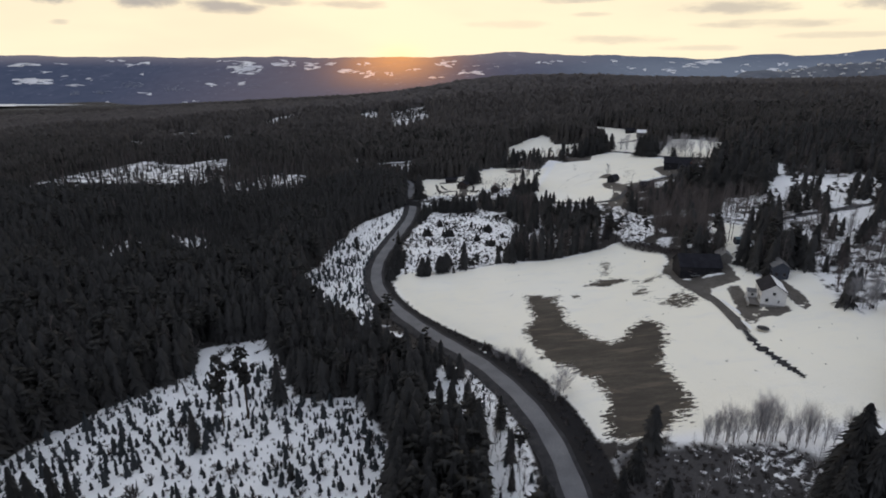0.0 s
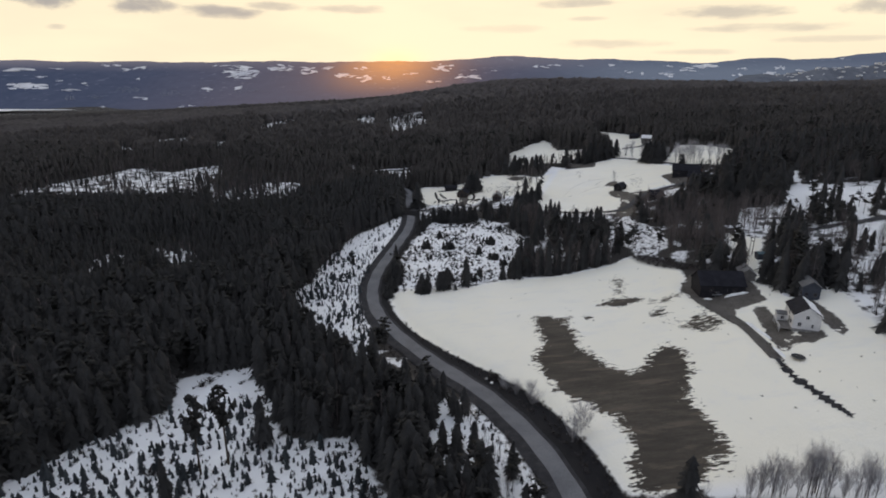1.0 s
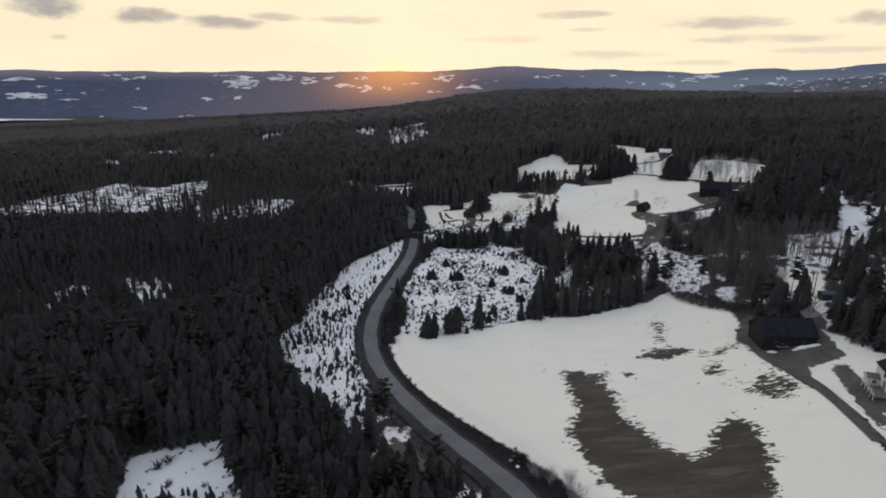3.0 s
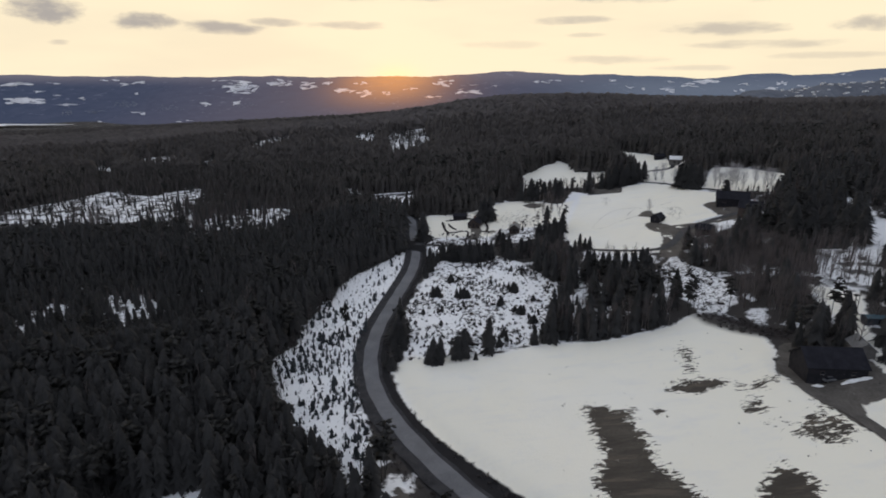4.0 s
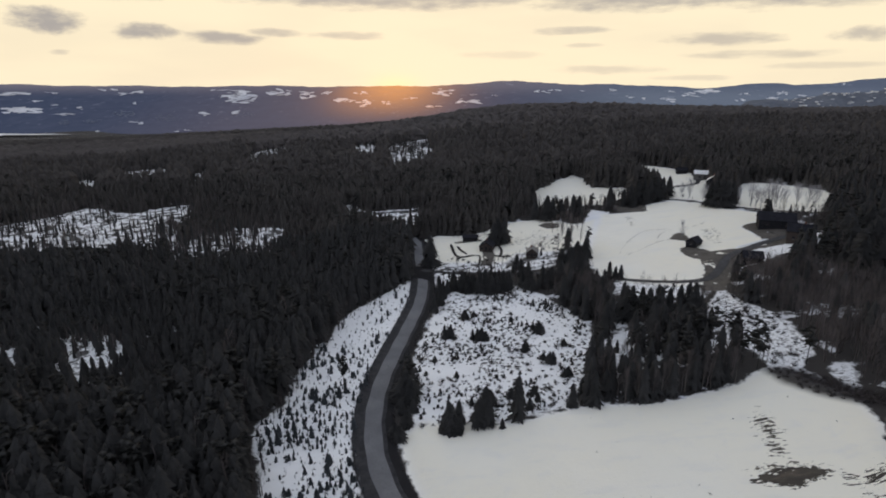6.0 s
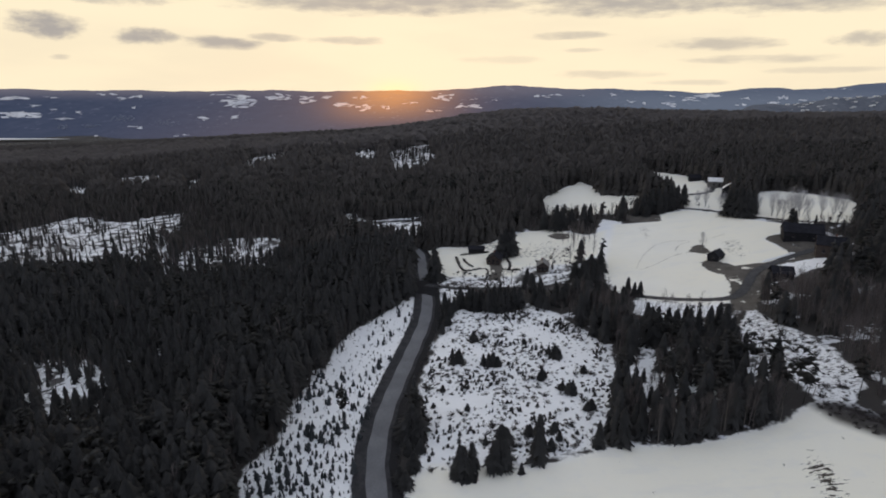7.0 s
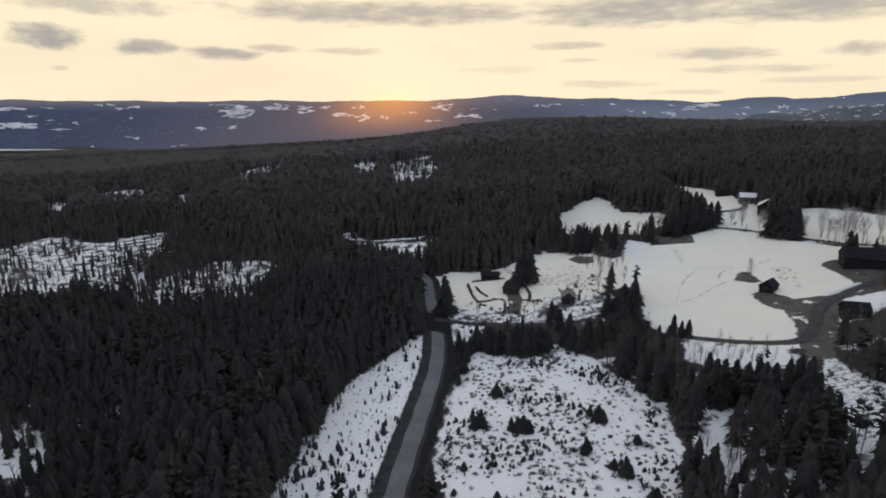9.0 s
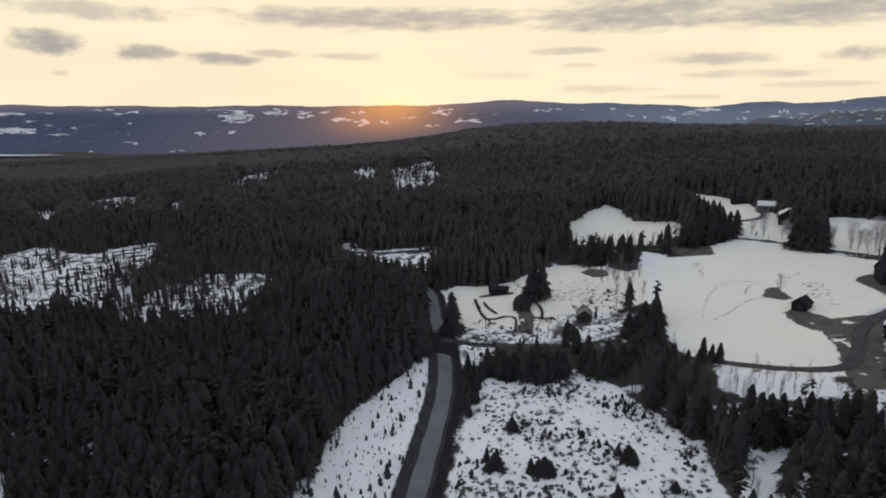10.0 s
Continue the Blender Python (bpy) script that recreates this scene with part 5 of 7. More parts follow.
x, y = strewn(0, 190, 200, 420, 2.4)
m = (inside(x, y, EDGE_SNOW) > 0) & (rng.uniform(0, 1, len(x)) < 0.8)
h = rng.uniform(2.0, 6.0, len(x))
scatter("roadside_birches", B_MID, x[m], y[m], h[m], h[m], TWIGS, "leafless saplings on the snowy bank below the side road", "saplings", 0.1)
x, y = strewn(0, 30, 66, 150, 1.7)
m = (inside(x, y, VERGE_WOOD) > 0) & (road_distance(x, y)[0] > 8.2) & (rng.uniform(0, 1, len(x)) < 0.55)
h = rng.uniform(2.0, 6.5, len(x))
scatter("verge_saplings", B_MID, x[m], y[m], h[m], h[m] * 0.9, TWIGS, "leafless grey saplings in the snow beside the road", "saplings", 0.1)
x, y = strewn(80, 330, 100, 330, 2.7)
m = (inside(x, y, BIRCHES) > 1) & (rng.uniform(0, 1, len(x)) < 0.15 + 0.6 * wave(x, y, 0.12, 0.7))
h = rng.uniform(0.6, 2.0, len(x))
scatter("slope_brush", BUSH, x[m], y[m], h[m], h[m] * 1.4, BRUSH, "dark leafless scrub on a snowy slope", "shrubs", 0.1)
x, y = strewn(20, 150, 60, 112, 3.4)
m = (inside(x, y, BELT) > 0) & (rng.uniform(0, 1, len(x)) < 0.2) & (y < 100)
tall = rng.uniform(3, 6, len(x))
scatter("belt_birches", B_MID, x[m], y[m], tall[m] * 1.3, tall[m] * 1.1, FROST, "leafless birches below the field", "forest")

x, y = strewn(20, 130, 100, 240, 5.5)
m = (inside(x, y, FIELD) > 3) & (inside(x, y, BROWN) < -1) & (rng.uniform(0, 1, len(x)) < 0.13 + 0.25 * wave(x, y, 0.1) ** 2)
h = rng.uniform(0.12, 0.4, len(x))
scatter("grass_tufts", BUSH, x[m], y[m], h[m], h[m] * 1.8, BRUSH, "dead grass tufts poking through the snow", "grass", 0.03)

x, y = strewn(-75, 0, 120, 345, 1.55)
m = (inside(x, y, STRIP) > 0.4) & (rng.uniform(0, 1, len(x)) < 0.12 + 0.95 * wave(x, y, 0.2, 0.5) * smooth(300, 225, y))
h = np.clip(rng.gamma(3, 0.42, len(x)), 0.3, 3.2)
edge = strewn(-75, -15, 170, 345, 2.2)
side_in = inside(*edge, STRIP)
m2 = (side_in > -3.0) & (side_in < 2.0) & (road_distance(*edge)[0] > 11) & (rng.uniform(0, 1, len(side_in)) < 0.5)
ex, ey = edge[0][m2], edge[1][m2]
eh = rng.uniform(2.5, 7.0, len(ex))
scatter("edge_birches", [bare_shape(190 + i, 16, 8, 0.28, 2 + i % 2, 2.0, False, 1.2) for i in range(4)], ex, ey, eh, eh * 0.9, BRUSH, "leafless saplings along the forest edge", "saplings", 0.1)
sx, sy = strewn(-75, 0, 150, 345, 2.4)
si, sq = inside(sx, sy, STRIP), rng.uniform(0, 1, len(sx))
m2 = (si > 1.0) & (sq < 0.13)
eh = rng.uniform(0.8, 2.2, len(sx))
scatter("pale_shrubs", B_MID, sx[m2], sy[m2], eh[m2], eh[m2] * 1.5, FROST, "pale leafless shrubs in the roadside snow", "shrubs", 0.05)
m2 = (si > 0.4) & (sq > 0.45)
eh = rng.uniform(0.15, 0.55, len(sx))
scatter("strip_tufts", BUSH, sx[m2], sy[m2], eh[m2], eh[m2] * 1.4, BRUSH, "dead tufts and stumps in the roadside snow", "shrubs", 0.03)
scatter("strip_seedlings", YOUNG, x[m], y[m], h[m] * 1.1, h[m] * 1.35, SAPLING, "spruce seedlings in the roadside snow", "saplings", 0.06)

# ---- single trees ----
B_NEAR = [bare_shape(160 + i, 60, 40, 0.25, 2 + i % 3, 0.4, True, 2.0) for i in range(4)]
BARE_MESH = [mesh_from("crown", *s, FROST) for s in B_NEAR]
DARK_MESH = [mesh_from("crown", *bare_shape(165 + i, 40, 16, 0.17, 1, 0.5, True, 1.8), TWIGS) for i in range(3)]
PINE_CROWN = [mesh_from("crown", *pine_shape(170 + i, 46), PINE) for i in range(2)]
BUSH_NEAR = [mesh_from("shrub", *bush_shape(180 + i, 90), BRUSH) for i in range(3)]


def lone_spruce(x, y, h, label, group, wide=1.0, dense=False):
    spruce_tree(x, y, h, h * wide, TALL_CROWNS[int(x * 7 + y) % 3] if dense else CROWNS[int(x * 7 + y) % 4], STEM, label, group, (x * 31 + y * 17) % 360)


def bare_tree(x, y, h, label, group, wide=1.0, dark=False, lush=False):
    root = tagged(new("birch"), label, "tree", group)
    root.matrix_world = pose(x, y, ground_at(x, y) - 0.12, 0, 0, (x * 53 + y * 29) % 360)
    crown = new("crown", BARE_MESH[4] if lush else DARK_MESH[int(x * 3 + y * 5) % 3] if dark else BARE_MESH[int(x * 3 + y * 5) % 4])
    crown.parent, crown.scale = root, (h * wide, h * wide, h)
    stem = new("trunk", BIRCH_STEM)
    stem.parent, stem.scale = root, (h, h, h)


def pine_tree(x, y, h, label):
    root = tagged(new("pine"), label, "tree", "tall pines left in the clearing")
    root.matrix_world = pose(x, y, ground_at(x, y) - 0.12, 0, 0, (x * 53) % 360)
    crown = new("crown", PINE_CROWN[int(-x) % 2])
    crown.parent, crown.scale = root, (h * 0.8, h * 0.8, h)
    stem = new("trunk", STEM)
    stem.parent, stem.scale = root, (h, h, h * 1.05)


BIRCH_STEM = trunk_shape(BIRCH, 0.010, 0.85)
for x, y in [(-54.4, 118.9), (-49.3, 121.9)]:
    pine_tree(x, y, 20.5, "tall pine with a bare trunk standing in a snowy clearing")
for (x, y), h in zip([(-43.2, 128.4), (-58.0, 110.6), (-32.6, 99.0), (-83.3, 91.8), (-79.7, 93.3), (-88.7, 94.2), (-75.6, 92.4), (13.4, 112.3), (8.8, 97.4), (13.8, 92.0), (17.3, 106.6)], (14, 11, 5, 10, 11, 9, 9, 9.5, 7, 6, 4)):
    lone_spruce(x, y, h, "dark spruce standing alone in a snowy clearing", "lone spruces", 1.05)
for (x, y), h in zip([(73.8, 83.5), (68.7, 80.8), (75.1, 80.1), (78.7, 80.3), (68.8, 78.3), (38.8, 93.2), (34.8, 89.0), (42.4, 85.9), (78.7, 87.1)], (20, 12, 17, 16, 13, 9, 7, 6, 10)):
    lone_spruce(x, y, h, "dark spruce in the brushwood below the field", "spruces below the field", 1.6, True)
# trees on the felled ground
for (x, y), h in zip([(-6.3, 221.9), (1.1, 221.3), (-9.0, 226.1), (-7.3, 276.8), (-9.4, 279.0), (1.7, 272.1), (0.2, 273.6), (16.4, 262.0), (23.6, 273.2), (21.3, 276.9), (27.0, 231.3), (23.6, 227.1), (34.0, 229.6), (4.5, 219.7), (-2.5, 231.7)], (8, 8.5, 5, 5, 4, 5, 4, 4.5, 4, 3.5, 6, 7, 7, 3, 3)):
    lone_spruce(x, y, h, "bushy young spruce on felled snowy ground", "spruces on the felled ground", 1.7)
for (x, y), h in zip([(-7.9, 276.3), (-6.7, 275.5), (-9.3, 275.1), (3.2, 272.9), (4.5, 272.1), (2.0, 273.7), (22.9, 274.7), (23.9, 273.2), (16.0, 261.1), (17.2, 262.9), (22.6, 252.2), (23.6, 251.3), (26.2, 243.4), (25.0, 243.0), (8.6, 234.4), (14.8, 234.8), (-1.8, 291.1), (21.0, 255.0), (-20.6, 238.3), (-21.4, 236.8), (-19.3, 235.9), (1.3, 231.0), (2.6, 232.5), (-6.1, 247.7), (-12.7, 258.1), (29.1, 263.1), (14.9, 285.3)],
                     (3.4, 2.8, 2.4, 3.6, 2.8, 2.6, 3.4, 2.6, 2.8, 2.2, 3.0, 2.2, 2.6, 2.2, 2.6, 2.4, 3.2, 2.2, 7.5, 5, 6, 5, 3.5, 1.8, 2.0, 2.2, 1.8)):
    lone_spruce(x, y, h * 1.25, "low bushy spruce on felled snowy ground", "spruces on the felled ground", 2.8)
pine_tree(*(-38.8, 241.9), 12.0, "slim pine standing in the roadside snow")
for (x, y), h in zip([(-21.4, 231.0), (-19.4, 238.0), (-19.7, 224.4), (-21.2, 218.6), (-18.1, 244.4), (-22.6, 220.6), (-18.2, 230.8), (-8.6, 220.3), (-9.9, 221.6), (-7.4, 219.5), (-1.2, 221.6), (-0.1, 222.3), (11.1, 230.0), (12.6, 227.6), (8.9, 229.2), (15.2, 230.6), (8.4, 235.1)], (4.5, 4, 5, 5, 3.5, 4.5, 4, 8.5, 5, 5.5, 8, 4, 3, 3.5, 2.5, 3, 2.5)):
    lone_spruce(x, y, h, "bushy dark spruce between the road and the snowy field", "bushy spruces by the field", 2.3)
# trees round the upper farms
for (x, y), h in zip([(-15.6, 360.2), (19.7, 384.6), (23.0, 385.7), (17.5, 383.9), (46.3, 425.3), (52.4, 421.1), (55.6, 419.8), (60.8, 421.2), (67.8, 421.8), (70.9, 420.5), (90.2, 424.6), (54.1, 420.4)], (16.5, 15, 15, 13, 13, 15, 13, 12, 13.5, 13, 14.5, 11)):
    lone_spruce(x, y, h, "tall dark spruce beside the snowy fields", "spruces by the upper farms", 1.75)
for (x, y), h in zip([(99.8, 430.0), (104.7, 431.7), (108.5, 430.8), (112.6, 431.9), (116.5, 432.0), (120.3, 432.2), (124.4, 433.3), (129.4, 436.4), (104.3, 425.6), (112.6, 427.6), (140.7, 406.2), (142.2, 403.4), (143.9, 400.6), (146.3, 399.3), (151.0, 402.7), (146.4, 409.3)], (11, 13, 15, 15, 14, 15, 14, 13, 9, 11, 14, 15, 16, 15, 13, 13)):
    lone_spruce(x, y, h, "dark spruce in a clump between snowy fields", "spruce clumps between the fields", 1.75)
for (x, y), h in zip([(59.3, 317.4), (61.5, 316.3), (63.4, 315.4), (51.7, 320.5), (48.7, 317.4), (52.6, 312.6)], (8, 6, 6.5, 5, 6, 7)):
    lone_spruce(x, y, h, "young spruce beside the gravel side road", "young spruces by the side road", 1.6)
# the dense clump in front of the upper left farm
for i, (x, y) in enumerate([(-4.4, 322.2), (-1.6, 320.2), (0.8, 318.4), (3.5, 319.4), (5.8, 317.5), (8.2, 316.4), (10.3, 315.3), (12.7, 315.6), (15.3, 317.2), (17.7, 318.2), (-5.2, 325.4), (2.7, 322.5), (8.0, 320.1), (12.2, 319.3), (-0.3, 323.8), (51.1, 338.0), (46.5, 330.3), (46.8, 339.3), (46.2, 322.0), (50.6, 329.1), (40.5, 323.6), (36.1, 320.8), (50.0, 345.7), (54.3, 346.8), (57.0, 347.0), (54.2, 352.1), (54.2, 337.0), (44.2, 340.1)]):
    lone_spruce(x, y, (7.0 if i < 15 else 6.2) + (i * 37) % 50 / 16, "dark spruce in the wood below the cottages", "spruces below the cottages", 1.8 if i < 15 else 2.3)
for i, (x, y) in enumerate([(46.5, 280.5), (46.0, 274.8), (53.4, 280.9), (53.0, 276.1), (54.1, 274.3), (58.4, 276.7), (59.8, 273.7), (62.7, 273.9), (62.3, 270.5), (66.0, 272.4), (69.7, 272.9), (72.5, 273.0), (73.3, 270.2), (75.2, 262.0), (72.1, 256.1), (73.9, 264.3), (71.1, 258.4), (74.7, 268.6), (77.0, 276.0), (69.0, 262.0), (66.5, 256.5)]):
    lone_spruce(x, y, (11.5 if i < 13 else 7.5) + (i * 37) % 30 / 12, "dark spruce on the slope below the side road", "spruces below the side road", 1.5)
for i, (x, y) in enumerate([(22.6, 338.9), (25.2, 333.4), (24.7, 345.5), (26.1, 342.3), (31.8, 318.0), (33.7, 315.7), (33.1, 325.5), (27.7, 322.1), (27.2, 327.0), (46.4, 311.4), (48.1, 309.6), (49.2, 306.5), (50.1, 303.0), (49.6, 315.3), (48.0, 317.6), (50.9, 312.4), (50.9, 299.6), (23.7, 319.9), (25.4, 316.6), (27.5, 313.9)]):
    lone_spruce(x, y, 5.6 + (i * 37) % 50 / 14, "dark bushy spruce in the wood beside the side road", "spruces beside the side road", 1.9)
for i, (x, y) in enumerate([(-12.4, 315.3), (-10.5, 318.6), (-9.0, 314.9), (-9.6, 324.1), (-11.3, 326.3), (-7.8, 319.7), (-13.4, 305.5), (-12.4, 300.8), (-10.4, 307.7)]):
    lone_spruce(x, y, 4.5 + (i * 37) % 50 / 16, "slim young spruce beside the road junction", "spruces by the junction", 1.5)
for i, (x, y) in enumerate([(39.3, 305.7), (40.4, 302.2), (40.9, 297.5), (41.5, 291.6), (42.0, 288.7), (42.5, 284.7), (44.6, 301.2), (45.7, 296.3), (46.1, 290.5), (43.4, 308.0), (39.5, 310.7), (44.3, 281.9)]):
    bare_tree(x, y, 10 + (i * 37) % 30 / 8, "leafless birch at the edge of the felled ground", "birches by the felled ground", 1.1, True)
for i, (x, y) in enumerate([(42.6, 257.0), (44.5, 251.0), (41.5, 245.0), (44.0, 240.5), (42.0, 239.0), (43.5, 260.5)]):
    bare_tree(x, y, 5.5 + (i * 37) % 30 / 10, "leafless birch in a snowy gap of the spruce wood", "birches in the wood gap", 1.1, True)
for i, (x, y) in enumerate([(43.4, 254.0), (40.6, 248.5), (45.0, 246.0), (41.0, 242.0)]):
    lone_spruce(x, y, 4.5 + (i * 37) % 30 / 12, "young dark spruce in a snowy gap of the wood", "spruces in the wood gap", 1.5)
for i, (x, y) in enumerate([(54.0, 370.0), (52.0, 362.0), (56.5, 376.0), (50.0, 357.0), (48.0, 365.0), (58.0, 381.0), (60.5, 372.0), (53.0, 380.0)]):
    bare_tree(x, y, 6.5 + (i * 37) % 30 / 12, "leafless birch at the edge of the upper field", "birches in the upper fields", 1.1, True)
# the dark conifers round the farm
for i, (x, y) in enumerate([(106.3, 191.1), (107.7, 189.2), (109.1, 187.3), (111.1, 186.5), (112.0, 184.5), (111.2, 192.2), (113.3, 191.3), (97.9, 204.1), (92.7, 204.9), (100.2, 200.2), (116.2, 187.9), (116.4, 192.3), (118.9, 193.6), (121.9, 194.7)]):
    lone_spruce(x, y, 6.8 + (i * 41) % 40 / 12, "dark bushy spruce beside the farm buildings", "spruces round the farm", 1.45)
for i, (x, y) in enumerate([(142.9, 232.8), (151.2, 239.4), (152.8, 235.8), (158.5, 239.3), (168.9, 250.7), (185.9, 245.4), (189.5, 246.0), (150.4, 193.4), (154.4, 196.3), (151.5, 215.5), (145.2, 201.4), (135.0, 194.6), (186.4, 234.8), (131.8, 212.6), (134.3, 178.2), (132.7, 226.8)]):
    lone_spruce(x, y, 9.0 + (i * 41) % 40 / 9, "dark spruce on the snowy slope above the farm", "spruces on the farm slope", 1.5)
for i, (x, y) in enumerate([(144.0, 295.1), (143.5, 282.7), (150.5, 285.5), (152.5, 278.1), (160.0, 283.1), (156.9, 305.1), (170.2, 296.1), (156.9, 320.1), (163.1, 305.6), (171.7, 310.4), (137.1, 284.2), (155.7, 271.1), (150, 312), (164, 318), (147, 304), (141, 290)]):
    lone_spruce(x, y, 14.0 + (i * 41) % 40 / 8, "tall broad dark spruce behind the brown farmhouse", "tall spruces by the farmhouse", 2.0)
# leafless trees
for (x, y), h in zip([(55.6, 100.7), (57.7, 100.7), (60.1, 100.5), (61.5, 100.1), (64.2, 99.7), (66.0, 99.6), (67.6, 99.5), (68.9, 99.0), (71.3, 97.9), (73.6, 97.9), (75.2, 98.0), (76.4, 97.2), (79.6, 96.2), (82.9, 96.7), (85.3, 97.0), (56.8, 101.8), (58.9, 102.0), (62.6, 101.0), (66.6, 100.4), (69.8, 99.4), (72.3, 98.8), (74.2, 96.4), (77.8, 96.2), (60.9, 101.4), (67.9, 100.4)], (7.5, 9, 11.5, 9.5, 10, 12, 13.5, 11.5, 7, 10.5, 11, 9, 6, 9.5, 10, 8, 8.5, 9.5, 11, 10, 7.5, 9, 8.5, 9, 12)):
    bare_tree(x, y, h * 0.76, "leafless grey birch below the snowy field", "birches below the field", 1.1)
for (x, y), h in zip([(29.9, 125.4), (28.9, 124.3), (18.7, 145.3), (21.2, 142.5), (22.4, 139.7), (16.1, 148.2)], (7.5, 6.5, 4.2, 4.8, 4.4, 3.4)):
    bare_tree(x, y, h, "leafless shrub-like birch on the roadside bank", "birches on the roadside bank", 2.0)
for (x, y), h in zip([(118.1, 150.6), (120.5, 151.8), (120.8, 148.6), (122.0, 147.5), (124.0, 148.8)], (9, 8, 8, 10, 7)):
    bare_tree(x, y, h, "leafless birch in the snow beyond the house", "birches beyond the house", 1.2)
for i, (x, y) in enumerate([(44.6, 227.3), (47.2, 228.0), (49.3, 228.5), (51.2, 228.4), (53.4, 228.5), (56.0, 229.1), (58.4, 229.2), (61.2, 229.8), (65.2, 230.7), (66.8, 231.3), (37.3, 226.7), (40.6, 226.9)]):
    bare_tree(x, y, 9 + (i * 37) % 30 / 9, "leafless birch at the edge of the spruce wood", "birches along the spruce wood", 0.9, True)
BARE_MESH.append(mesh_from("crown", *bare_shape(210, 56, 26, 0.24, 1, 0.45, True, 1.5), FROST))
bare_tree(*(105.8, 357.5), 8.5, "pale frosted birch alone in the upper field", "birches in the upper fields", 1.2, lush=True)
for (x, y), h in zip([(54.1, 397.3), (56.8, 397.8), (59.4, 398.3), (60.7, 394.7), (64.0, 393.4), (50.9, 394.7), (59.7, 387.7), (67.2, 395.8), (55.4, 389.4)], (9, 10, 11, 9, 8, 8, 7, 7, 8)):
    bare_tree(x, y, h, "leafless birch between the upper fields", "birches between the fields", 1.3, True)
for (x, y), h in zip([(154.6, 401.7), (157.0, 394.2), (160.4, 388.7), (163.9, 386.8), (165.8, 385.7), (167.9, 382.2), (172.6, 379.6), (176.3, 377.6), (178.7, 374.0), (135.6, 432.9), (138.3, 427.1), (142.5, 419.2), (143.7, 415.8), (157.4, 390.4), (161.2, 385.9)], (8, 12, 9, 14, 13, 9, 12, 11, 11, 8, 11, 9, 8, 9, 11)):
    bare_tree(x, y, h, "leafless birch along the hedge of the upper field", "birches along the upper hedge", 1.2)


# ---- buildings ----
def window(parent, x, y, z, w, h, turn, name="window"):
    """A window whose face looks along local -y before the turn."""
    ob = part(name, boxed(-w / 2 - 0.08, -0.06, -h / 2 - 0.08, w / 2 + 0.08, 0.02, h / 2 + 0.08), WHITE if parent["walls"] else BROWNWOOD, parent)
    ob.matrix_local = pose(x, y, z, 0, 0, turn)
    half = w / 2 - 0.03
    for a, b in ((-half, -0.02), (0.02, half)):
        part("pane", boxed(a, -0.075, -h / 2, b, -0.05, h / 2), GLASS, ob)
    part("sill", boxed(-w / 2 - 0.12, -0.14, -h / 2 - 0.13, w / 2 + 0.12, 0.0, -h / 2 - 0.08), CONCRETE, ob)


